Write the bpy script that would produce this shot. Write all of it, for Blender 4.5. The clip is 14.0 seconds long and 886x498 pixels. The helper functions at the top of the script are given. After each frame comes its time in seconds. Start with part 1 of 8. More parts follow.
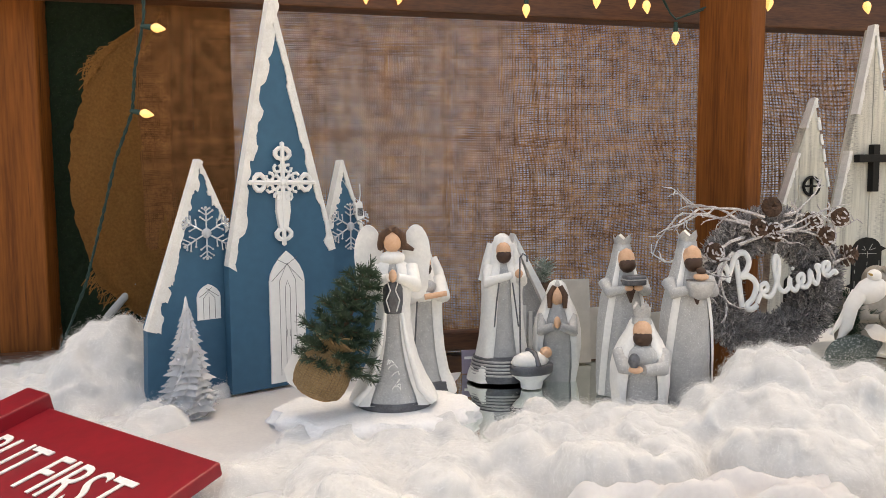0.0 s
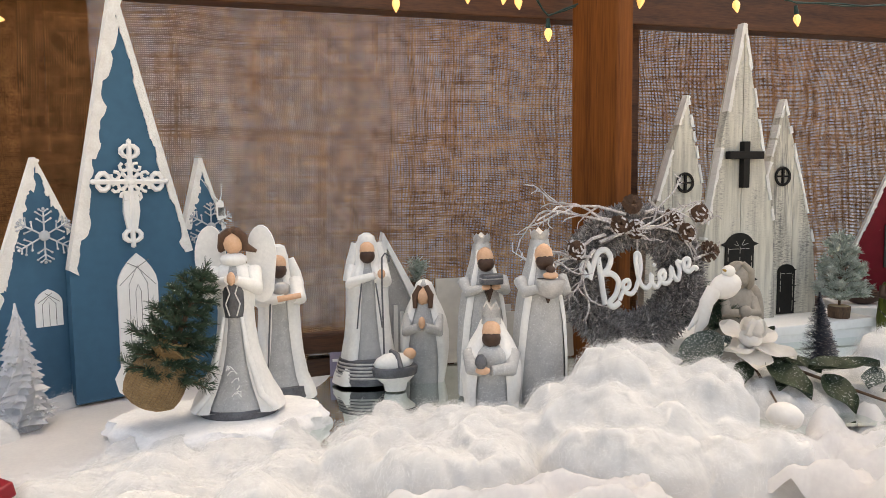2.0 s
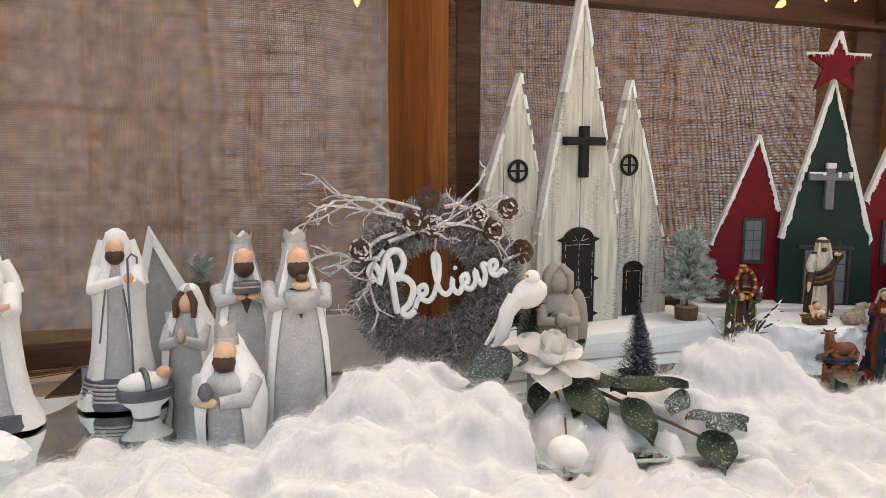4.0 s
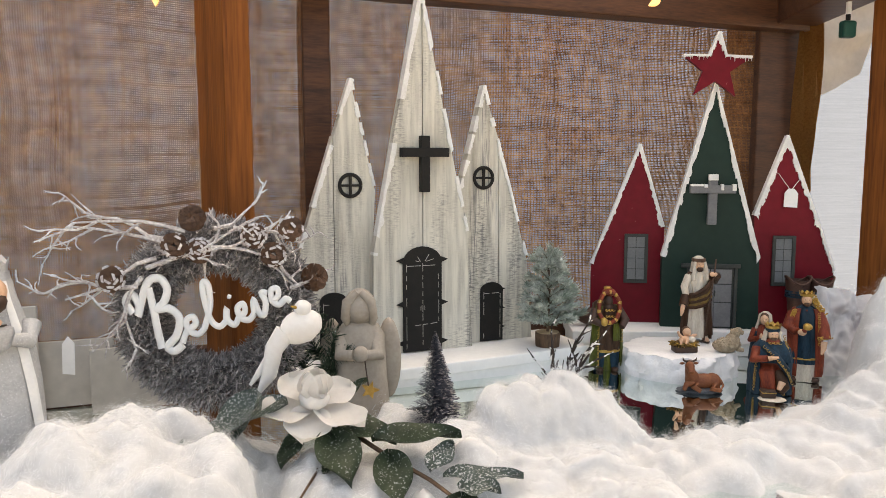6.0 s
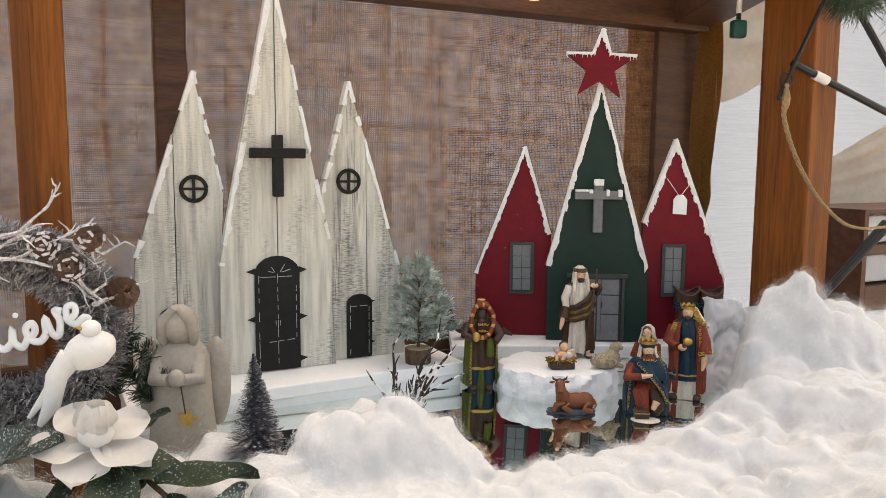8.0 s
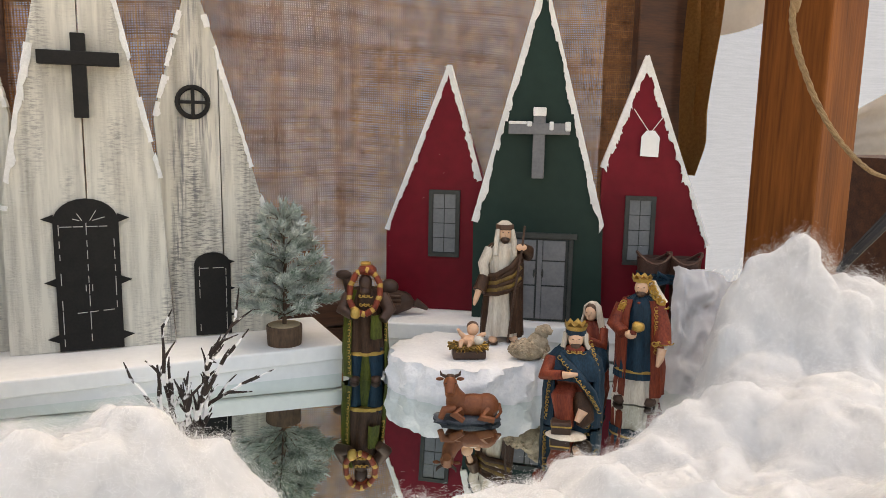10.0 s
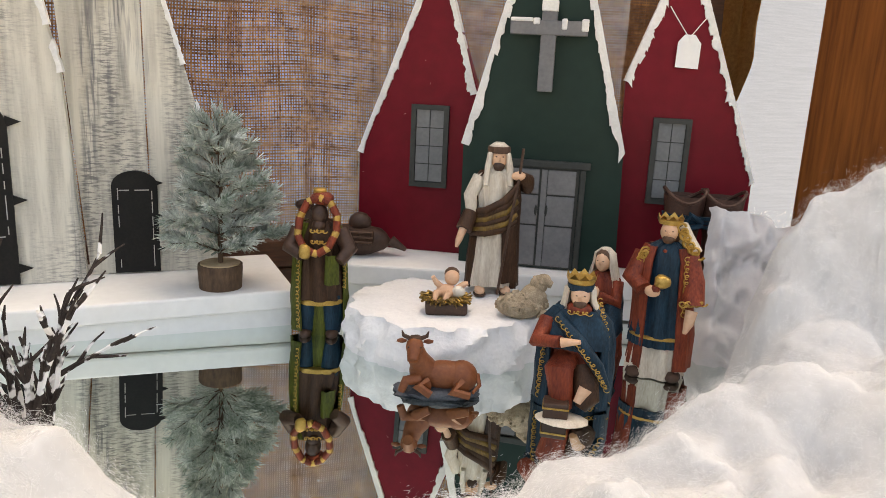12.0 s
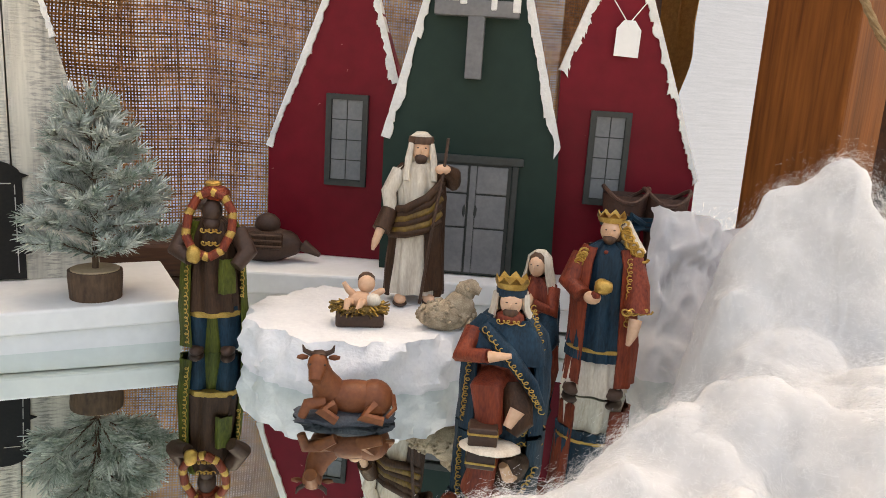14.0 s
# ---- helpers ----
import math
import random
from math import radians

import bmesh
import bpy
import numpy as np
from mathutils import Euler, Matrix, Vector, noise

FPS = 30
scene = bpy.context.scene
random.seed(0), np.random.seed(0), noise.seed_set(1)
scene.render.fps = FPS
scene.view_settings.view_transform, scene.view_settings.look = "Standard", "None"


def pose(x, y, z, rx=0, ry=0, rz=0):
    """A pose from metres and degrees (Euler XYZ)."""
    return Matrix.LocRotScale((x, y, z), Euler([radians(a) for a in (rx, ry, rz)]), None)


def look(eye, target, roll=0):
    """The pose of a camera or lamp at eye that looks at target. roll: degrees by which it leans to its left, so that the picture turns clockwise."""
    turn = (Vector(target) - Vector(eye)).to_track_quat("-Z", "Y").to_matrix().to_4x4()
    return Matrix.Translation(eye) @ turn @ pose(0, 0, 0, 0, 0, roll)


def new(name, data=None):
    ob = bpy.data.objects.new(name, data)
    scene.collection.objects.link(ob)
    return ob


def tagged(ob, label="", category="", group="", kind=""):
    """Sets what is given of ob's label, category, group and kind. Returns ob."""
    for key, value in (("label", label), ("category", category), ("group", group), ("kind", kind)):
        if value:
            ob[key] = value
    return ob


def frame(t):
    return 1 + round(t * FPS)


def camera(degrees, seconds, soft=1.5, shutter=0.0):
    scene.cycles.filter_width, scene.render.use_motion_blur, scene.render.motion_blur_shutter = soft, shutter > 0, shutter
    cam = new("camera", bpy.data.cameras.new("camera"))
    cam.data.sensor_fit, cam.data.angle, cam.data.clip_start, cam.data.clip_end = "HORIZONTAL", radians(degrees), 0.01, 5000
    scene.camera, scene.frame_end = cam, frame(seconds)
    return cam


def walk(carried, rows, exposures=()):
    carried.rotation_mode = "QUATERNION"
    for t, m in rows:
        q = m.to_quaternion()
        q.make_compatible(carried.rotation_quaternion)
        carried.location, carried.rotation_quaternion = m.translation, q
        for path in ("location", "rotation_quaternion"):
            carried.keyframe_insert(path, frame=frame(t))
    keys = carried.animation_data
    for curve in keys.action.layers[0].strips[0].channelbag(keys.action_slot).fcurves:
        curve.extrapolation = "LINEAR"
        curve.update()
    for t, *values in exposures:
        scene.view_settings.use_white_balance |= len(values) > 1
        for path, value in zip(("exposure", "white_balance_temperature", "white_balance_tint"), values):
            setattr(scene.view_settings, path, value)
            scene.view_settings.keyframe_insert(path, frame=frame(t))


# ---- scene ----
cam = camera(61.2, 14.0, soft=0.6)
METRES, EYE, TILT, LEAN, TURN = 1.4, 0.30, -5.0, 0.4, 0.0
ROWS = [
    (0.0, 0.0, 0.0, 0.0, -0.0, -0.0, -0.0),
    (0.5, 0.0143, 0.0022, 0.0017, -1.25, -0.24, 0.3),
    (1.0, 0.0287, 0.0026, 0.0018, -2.45, -0.3, 0.57),
    (1.5, 0.0571, 0.0052, 0.0038, -3.3, -0.27, 0.65),
    (2.0, 0.0863, 0.0137, 0.0026, -4.03, -0.28, 0.59),
    (2.5, 0.1163, 0.0235, 0.0047, -4.99, -0.75, 0.51),
    (3.0, 0.1509, 0.0501, 0.0057, -6.42, -1.52, 0.45),
    (3.5, 0.2024, 0.0879, 0.0123, -7.92, -1.99, 0.34),
    (4.0, 0.2431, 0.1061, 0.021, -8.65, -2.08, 0.18),
    (6.5, 0.4642, 0.1557, 0.0332, -8.1, -1.11, 0.43),
    (7.0, 0.4795, 0.1553, 0.0339, -9.3, -0.74, 0.58),
    (7.5, 0.5046, 0.1634, 0.0348, -10.42, -0.81, 0.56),
    (8.0, 0.5382, 0.1961, 0.0361, -11.43, -1.28, 0.24),
    (8.5, 0.5922, 0.2408, 0.0337, -11.84, -1.83, -0.05),
]
LATE = [
    (10.8, (1.003, 0.573, 0.268), (1.242, 2.516, -0.141), 1.6),
    (11.0, (1.006, 0.588, 0.267), (1.244, 2.525, -0.171), 1.8),
    (11.5, (1.022, 0.624, 0.253), (1.25, 2.556, -0.213), 2.1),
    (12.0, (1.037, 0.658, 0.241), (1.284, 2.585, -0.233), 2.7),
    (12.5, (1.052, 0.685, 0.232), (1.34, 2.608, -0.237), 3.3),
    (13.0, (1.063, 0.706, 0.227), (1.397, 2.626, -0.225), 3.5),
    (13.5, (1.063, 0.722, 0.216), (1.45, 2.636, -0.215), 3.9),
    (14.0, (1.064, 0.726, 0.214), (1.473, 2.637, -0.208), 3.7),
]
walk(cam, [(t, pose(0, 0, EYE, TILT, LEAN, TURN) @ pose(METRES * x, METRES * y, METRES * z, 90 + pitch, roll, yaw)) for t, x, y, z, yaw, pitch, roll in ROWS] + [(t, look(eye, target, roll)) for t, eye, target, roll in LATE],
     exposures=[(0.0, 2.19, 9000, 7), (4.2, 2.26, 9000, 7), (6.5, 2.40, 9000, 7), (8.5, 2.38, 9000, 7), (11.0, 2.44, 9200, 8), (14.0, 2.56, 9300, 8)])

# ---- light ----
world = bpy.data.worlds.new("World")
scene.world = world
world.use_nodes = True
wn = world.node_tree.nodes
sky = wn.new("ShaderNodeTexSky")
sky.sky_type = "NISHITA"
sky.sun_disc = False
sky.sun_elevation, sky.sun_rotation = radians(60), radians(12)
sky.air_density, sky.dust_density = 0.8, 7.0
world.node_tree.links.new(sky.outputs[0], wn["Background"].inputs[0])
wn["Background"].inputs[1].default_value = 0.12
sun = new("sun", bpy.data.lights.new("sun", "SUN"))
sun.data.energy, sun.data.angle, sun.data.color = 0.6, radians(12), (1.0, 0.95, 0.88)
sun.matrix_world = look((1.4, 4.2, 5.2), (0.6, 1.4, 0.0))

# ---- materials ----
MATS = {}


def mat(name, c1, c2=None, rough=0.6, metal=0.0, scale=30.0, stretch=(1, 1, 1), bump=0.2, spec=0.4,
        speck=None, speck_scale=300.0, speck_at=0.62, speck_soft=0.05, trans=0.0, rnd=0.0, coord="Object", thin=0.0, sheen=0.0):
    """Two-scale noise between c1 and c2, optional specks of a third colour, a fine bump."""
    if name in MATS:
        return MATS[name]
    m = bpy.data.materials.new(name)
    m.use_nodes = True
    nt = m.node_tree
    N, L = nt.nodes, nt.links
    b = N["Principled BSDF"]
    c2 = c2 or tuple(min(1, v * 0.78) for v in c1)
    tc = N.new("ShaderNodeTexCoord")
    mp = N.new("ShaderNodeMapping")
    mp.inputs["Scale"].default_value = stretch
    L.new(tc.outputs[coord], mp.inputs["Vector"])
    n1 = N.new("ShaderNodeTexNoise")
    n1.inputs["Scale"].default_value, n1.inputs["Detail"].default_value = scale, 6
    n2 = N.new("ShaderNodeTexNoise")
    n2.inputs["Scale"].default_value, n2.inputs["Detail"].default_value = scale * 7, 3
    for n in (n1, n2):
        L.new(mp.outputs[0], n.inputs["Vector"])
    mixn = N.new("ShaderNodeMath")
    mixn.operation = "MULTIPLY_ADD"
    mixn.inputs[1].default_value = 0.45
    sc = N.new("ShaderNodeMath")
    sc.operation = "MULTIPLY"
    sc.inputs[1].default_value = 0.55
    L.new(n1.outputs[0], sc.inputs[0])
    L.new(n2.outputs[0], mixn.inputs[0])
    L.new(sc.outputs[0], mixn.inputs[2])
    ramp = N.new("ShaderNodeValToRGB")
    ramp.color_ramp.elements[0].position, ramp.color_ramp.elements[1].position = 0.36, 0.66
    ramp.color_ramp.elements[0].color, ramp.color_ramp.elements[1].color = (*c2, 1), (*c1, 1)
    L.new(mixn.outputs[0], ramp.inputs[0])
    col = ramp.outputs[0]
    if rnd:
        oi = N.new("ShaderNodeObjectInfo")
        geo = N.new("ShaderNodeNewGeometry")
        add = N.new("ShaderNodeMath")
        add.operation = "ADD"
        L.new(oi.outputs["Random"], add.inputs[0])
        L.new(geo.outputs["Random Per Island"], add.inputs[1])
        mr = N.new("ShaderNodeMapRange")
        mr.inputs[1].default_value, mr.inputs[2].default_value = 0.0, 2.0
        mr.inputs[3].default_value, mr.inputs[4].default_value = 1 - rnd, 1 + rnd
        L.new(add.outputs[0], mr.inputs[0])
        hs = N.new("ShaderNodeHueSaturation")
        L.new(mr.outputs[0], hs.inputs["Value"])
        L.new(col, hs.inputs["Color"])
        col = hs.outputs[0]
    if speck:
        n3 = N.new("ShaderNodeTexNoise")
        n3.inputs["Scale"].default_value, n3.inputs["Detail"].default_value = speck_scale, 5 if speck_scale < 50 else 2
        L.new(mp.outputs[0], n3.inputs["Vector"])
        rp = N.new("ShaderNodeValToRGB")
        rp.color_ramp.elements[0].position, rp.color_ramp.elements[1].position = speck_at, speck_at + speck_soft
        L.new(n3.outputs[0], rp.inputs[0])
        mx = N.new("ShaderNodeMix")
        mx.data_type = "RGBA"
        L.new(rp.outputs[0], mx.inputs[0])
        L.new(col, mx.inputs[6])
        mx.inputs[7].default_value = (*speck, 1)
        col = mx.outputs[2]
    L.new(col, b.inputs["Base Color"])
    b.inputs["Roughness"].default_value, b.inputs["Metallic"].default_value = rough, metal
    b.inputs["Specular IOR Level"].default_value = spec
    if trans:
        b.inputs["Transmission Weight"].default_value = trans
    if sheen:
        b.inputs["Sheen Weight"].default_value = sheen
    if bump:
        bp = N.new("ShaderNodeBump")
        bp.inputs["Strength"].default_value, bp.inputs["Distance"].default_value = bump, 0.002
        L.new(mixn.outputs[0], bp.inputs["Height"])
        L.new(bp.outputs[0], b.inputs["Normal"])
    if thin:
        tr = N.new("ShaderNodeBsdfTranslucent")
        L.new(col, tr.inputs[0])
        ms = N.new("ShaderNodeMixShader")
        ms.inputs[0].default_value = thin
        L.new(b.outputs[0], ms.inputs[1])
        L.new(tr.outputs[0], ms.inputs[2])
        L.new(ms.outputs[0], N["Material Output"].inputs["Surface"])
    MATS[name] = m
    return m


WOOD = mat("cedar post", (0.265, 0.086, 0.018), (0.120, 0.035, 0.007), 0.62, scale=7, stretch=(6, 6, 0.35), bump=0.35, spec=0.18, speck=(0.07, 0.022, 0.007), speck_scale=16, speck_at=0.64, speck_soft=0.08)
DARKWOOD = mat("dark stained beam", (0.13, 0.05, 0.022), (0.05, 0.02, 0.01), 0.5, scale=12, stretch=(0.6, 5, 5), bump=0.35)
BLUE = mat("blue paint", (0.036, 0.128, 0.212), (0.029, 0.105, 0.178), 0.6, scale=10, bump=0.12)
RED = mat("barn red paint", (0.19, 0.005, 0.015), (0.135, 0.0035, 0.010), 0.5, scale=9, bump=0.12, spec=0.2, speck=(0.45, 0.2, 0.2), speck_scale=160, speck_at=0.74)
GREEN = mat("dark green paint", (0.014, 0.036, 0.028), (0.010, 0.027, 0.021), 0.5, scale=9, bump=0.12, spec=0.2)
SNOW = mat("snow paint", (0.86, 0.85, 0.82), (0.72, 0.70, 0.66), 0.7, scale=60, bump=0.6)


def whitewash():
    """Pale paint dragged thinly over rough-sawn boards: streaks along the grain, saw marks across it, rubbed grey and brown patches."""
    m = bpy.data.materials.new("whitewashed wood")
    m.use_nodes = True
    N, L = m.node_tree.nodes, m.node_tree.links
    b = N["Principled BSDF"]
    tc = N.new("ShaderNodeTexCoord")

    def ramp_noise(stretch, scale, lo, hi, detail=5, rough=0.6):
        mp = N.new("ShaderNodeMapping")
        mp.inputs["Scale"].default_value = stretch
        L.new(tc.outputs["Object"], mp.inputs["Vector"])
        n = N.new("ShaderNodeTexNoise")
        n.inputs["Scale"].default_value, n.inputs["Detail"].default_value, n.inputs["Roughness"].default_value = scale, detail, rough
        L.new(mp.outputs[0], n.inputs["Vector"])
        r = N.new("ShaderNodeMapRange")
        r.inputs[1].default_value, r.inputs[2].default_value = lo, hi
        L.new(n.outputs[0], r.inputs[0])
        return r.outputs[0]

    def times(a, c):
        q = N.new("ShaderNodeMath")
        q.operation = "MULTIPLY"
        for k, w in enumerate((a, c)):
            if isinstance(w, float):
                q.inputs[k].default_value = w
            else:
                L.new(w, q.inputs[k])
        return q.outputs[0]

    def blend(fac, under, colour):
        x = N.new("ShaderNodeMix")
        x.data_type = "RGBA"
        L.new(fac, x.inputs[0])
        if isinstance(under, tuple):
            x.inputs[6].default_value = (*under, 1)
        else:
            L.new(under, x.inputs[6])
        x.inputs[7].default_value = (*colour, 1)
        return x.outputs[2]

    grain = ramp_noise((5, 5, 0.35), 22, 0.40, 0.72)
    col = blend(grain, (0.70, 0.67, 0.58), (0.43, 0.41, 0.355))
    saw = ramp_noise((2.6, 2.6, 15), 42, 0.47, 0.58, 3)
    patch = ramp_noise((3.2, 3.2, 0.75), 6.5, 0.50, 0.66)
    fine = ramp_noise((9, 9, 0.5), 40, 0.47, 0.60, 4)
    rubbed = ramp_noise((4, 4, 0.55), 5.0, 0.57, 0.70)
    brown = ramp_noise((5, 5, 0.5), 4.0, 0.60, 0.74)
    col = blend(times(brown, 0.55), col, (0.24, 0.20, 0.145))
    col = blend(times(times(patch, saw), 0.80), col, (0.17, 0.165, 0.16))
    col = blend(times(times(rubbed, fine), 0.85), col, (0.12, 0.125, 0.14))
    L.new(col, b.inputs["Base Color"])
    b.inputs["Roughness"].default_value, b.inputs["Specular IOR Level"].default_value = 0.75, 0.3
    bp = N.new("ShaderNodeBump")
    bp.inputs["Strength"].default_value, bp.inputs["Distance"].default_value = 0.5, 0.0015
    L.new(times(saw, grain), bp.inputs["Height"])
    L.new(bp.outputs[0], b.inputs["Normal"])
    return m


WHITEWASH = whitewash()
BLACK = mat("black stain", (0.015, 0.0135, 0.012), (0.008, 0.0075, 0.007), 0.6, scale=60, bump=0.2, spec=0.25)
GREY = mat("grey paint", (0.20, 0.20, 0.20), (0.14, 0.14, 0.145), 0.6, scale=40, bump=0.2)
PANE = mat("painted grey pane", (0.19, 0.20, 0.205), (0.14, 0.15, 0.155), 0.5, scale=40, speck=(0.75, 0.75, 0.75), speck_scale=90, speck_at=0.70)
DKGREY = mat("charcoal paint", (0.045, 0.05, 0.045), (0.03, 0.033, 0.03), 0.6, scale=40)
WHITE = mat("white paint", (0.87, 0.865, 0.845), (0.80, 0.795, 0.775), 0.6, scale=20, bump=0.1)
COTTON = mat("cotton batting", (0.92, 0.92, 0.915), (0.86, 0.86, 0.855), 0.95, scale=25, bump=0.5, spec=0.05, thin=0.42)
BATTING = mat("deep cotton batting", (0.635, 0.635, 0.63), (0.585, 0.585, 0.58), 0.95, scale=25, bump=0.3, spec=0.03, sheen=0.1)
soft_node = BATTING.node_tree.nodes["Principled BSDF"]
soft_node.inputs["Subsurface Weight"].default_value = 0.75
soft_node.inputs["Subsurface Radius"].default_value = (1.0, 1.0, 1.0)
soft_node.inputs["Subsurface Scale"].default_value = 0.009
FOAM = mat("snow foam", (0.86, 0.86, 0.86), (0.76, 0.76, 0.77), 0.8, scale=40, bump=0.9)
CLOTH = mat("white cloth", (0.86, 0.86, 0.87), (0.79, 0.79, 0.81), 0.85, scale=30, bump=0.15, thin=0.42)
JUTE = mat("jute thread", (0.33, 0.155, 0.064), (0.115, 0.047, 0.018), 0.9, scale=45, spec=0.1, bump=0.3, rnd=0.42, thin=0.22)
JUTE2 = mat("double burlap", (0.36, 0.18, 0.06), (0.24, 0.11, 0.035), 0.9, scale=250, spec=0.1, bump=0.8)
MIRROR = mat("mirror glass", (0.80, 0.865, 0.83), (0.79, 0.855, 0.82), 0.0, 1.0, scale=2, bump=0)
CONCRETE = mat("concrete", (0.42, 0.41, 0.39), (0.32, 0.31, 0.30), 0.9, scale=4)
TENT = mat("tent sheeting", (0.170, 0.205, 0.268), (0.140, 0.170, 0.228), 0.6, scale=60, stretch=(0.08, 1, 4), bump=0.5, thin=0.8)
BEIGE = mat("beige canvas", (0.55, 0.47, 0.38), (0.46, 0.39, 0.32), 0.8, scale=8, thin=0.3)
TURF = mat("green turf", (0.012, 0.03, 0.012), (0.006, 0.014, 0.006), 0.95, scale=150, bump=1.0)
PLY = mat("table board", (0.45, 0.32, 0.2), (0.35, 0.24, 0.14), 0.6, scale=8, stretch=(0.4, 4, 4))


# ---- mesh helpers ----
def part(name, bm, material, parent=None, label="", smooth=False):
    """One mesh object from a bmesh; materials may be one or a list (by face index)."""
    me = bpy.data.meshes.new(name)
    bm.to_mesh(me)
    bm.free()
    for m in material if isinstance(material, (list, tuple)) else [material]:
        me.materials.append(m)
    if smooth:
        me.polygons.foreach_set("use_smooth", [True] * len(me.polygons))
        me.set_sharp_from_angle(angle=radians(50))
    ob = new(name, me)
    if parent:
        ob.parent = parent
    if label:
        ob["label"] = label
    return ob


def raw(name, verts, faces, material, parent=None, label="", smooth=False):
    me = bpy.data.meshes.new(name)
    me.from_pydata(verts, [], faces)
    for m in material if isinstance(material, (list, tuple)) else [material]:
        me.materials.append(m)
    if smooth:
        me.polygons.foreach_set("use_smooth", [True] * len(me.polygons))
    ob = new(name, me)
    if parent:
        ob.parent = parent
    if label:
        ob["label"] = label
    return ob


def thing(name, m, label, category, group="", kind=""):
    e = new(name)
    e.empty_display_size = 0.02
    e.matrix_world = m
    return tagged(e, label, category, group, kind)


def fan(bm, vs, mi=0):
    try:
        f = bm.faces.new(vs)
        f.material_index = mi
        return f
    except ValueError:
        return None


def box(bm, x0, x1, y0, y1, z0, z1, mi=0, bevel=0.0):
    r = bmesh.ops.create_cube(bm, size=1.0, matrix=Matrix.Translation(((x0 + x1) / 2, (y0 + y1) / 2, (z0 + z1) / 2)) @ Matrix.Diagonal((x1 - x0, y1 - y0, z1 - z0, 1)))
    fs = {f for v in r["verts"] for f in v.link_faces}
    for f in fs:
        f.material_index = mi
    if bevel:
        es = list({e for v in r["verts"] for e in v.link_edges})
        out = bmesh.ops.bevel(bm, geom=es, offset=bevel, segments=2, affect="EDGES", profile=0.5)
        for f in out["faces"]:
            f.material_index = mi
    return bm


def boxbm(*a, **k):
    return box(bmesh.new(), *a, **k)


def prism(bm, poly, y0, y1, mi=0):
    """A flat polygon in x, z made thick from y0 (front) to y1 (back)."""
    a = [bm.verts.new((x, y0, z)) for x, z in poly]
    b = [bm.verts.new((x, y1, z)) for x, z in poly]
    n = len(poly)
    area = sum(poly[i][0] * poly[(i + 1) % n][1] - poly[(i + 1) % n][0] * poly[i][1] for i in range(n))
    fan(bm, a if area > 0 else a[::-1], mi)
    fan(bm, b[::-1] if area > 0 else b, mi)
    for i in range(n):
        j = (i + 1) % n
        q = [a[i], b[i], b[j], a[j]]
        fan(bm, q if area > 0 else q[::-1], mi)
    return bm


def tube(bm, pts, r, sides=6, mi=0, caps=True):
    """A round bar through points; r is one radius or one for each point."""
    pts = [Vector(p) for p in pts]
    rs = r if isinstance(r, (list, tuple)) else [r] * len(pts)
    rings = []
    up = Vector((0.3, 0.2, 0.93))
    for i, p in enumerate(pts):
        d = (pts[min(i + 1, len(pts) - 1)] - pts[max(i - 1, 0)]).normalized()
        if abs(d.dot(up)) > 0.97:
            up = Vector((0.9, 0.3, 0.1))
        s = d.cross(up).normalized()
        u = s.cross(d).normalized()
        up = u
        rings.append([bm.verts.new(p + rs[i] * (math.cos(k * math.tau / sides) * s + math.sin(k * math.tau / sides) * u)) for k in range(sides)])
    for a, b in zip(rings, rings[1:]):
        for k in range(sides):
            fan(bm, [a[k], a[(k + 1) % sides], b[(k + 1) % sides], b[k]], mi)
    if caps:
        fan(bm, rings[0][::-1], mi)
        fan(bm, rings[-1], mi)
    return bm


def loft(bm, rings, mi=0, n=28, fold=0.0, folds=9, close=True):
    """Stacked ellipses: rings of (z, rx, ry[, cx, cy]); folds ripple the cloth."""
    vs = []
    for ring in rings:
        z, rx, ry = ring[:3]
        cx, cy = ring[3:5] if len(ring) > 3 else (0, 0)
        row = []
        for k in range(n):
            a = k * math.tau / n
            w = 1 + fold * math.sin(folds * a + 3 * math.sin(2 * a) + z * 30)
            row.append(bm.verts.new((cx + rx * w * math.cos(a), cy + ry * w * math.sin(a), z)))
        vs.append(row)
    for a, b in zip(vs, vs[1:]):
        for k in range(n):
            fan(bm, [a[k], a[(k + 1) % n], b[(k + 1) % n], b[k]], mi)
    if close:
        fan(bm, vs[0][::-1], mi)
        fan(bm, vs[-1], mi)
    return bm


def ball(bm, c, r, mi=0, sub=2, m=None, rough=0.0):
    """A blob with radii r (one or three), turned by m, roughened by noise."""
    rr = (r, r, r) if isinstance(r, (int, float)) else r
    mm = Matrix.Translation(c) @ (m or Matrix()) @ Matrix.Diagonal((*rr, 1))
    out = bmesh.ops.create_icosphere(bm, subdivisions=sub, radius=1.0)
    for v in out["verts"]:
        if rough:
            v.co *= 1 + rough * noise.noise(v.co * 2.3 + Vector(c) * 40)
        v.co = mm @ v.co
    for f in {f for v in out["verts"] for f in v.link_faces}:
        f.material_index = mi
    return bm


def arch(x0, x1, z0, zs, zt, n=8, point=0.0):
    """Outline of an arched opening: straight to zs, its crown at zt; point sharpens the crown."""
    c, h = (x0 + x1) / 2, (x1 - x0) / 2
    pts = [(x0, z0), (x1, z0)]
    for k in range(n + 1):
        a = math.pi * k / n
        s = math.sin(a)
        pts.append((c + h * math.cos(a), zs + (zt - zs) * ((1 - point) * s + point * (1 - abs(math.cos(a))))))
    return pts


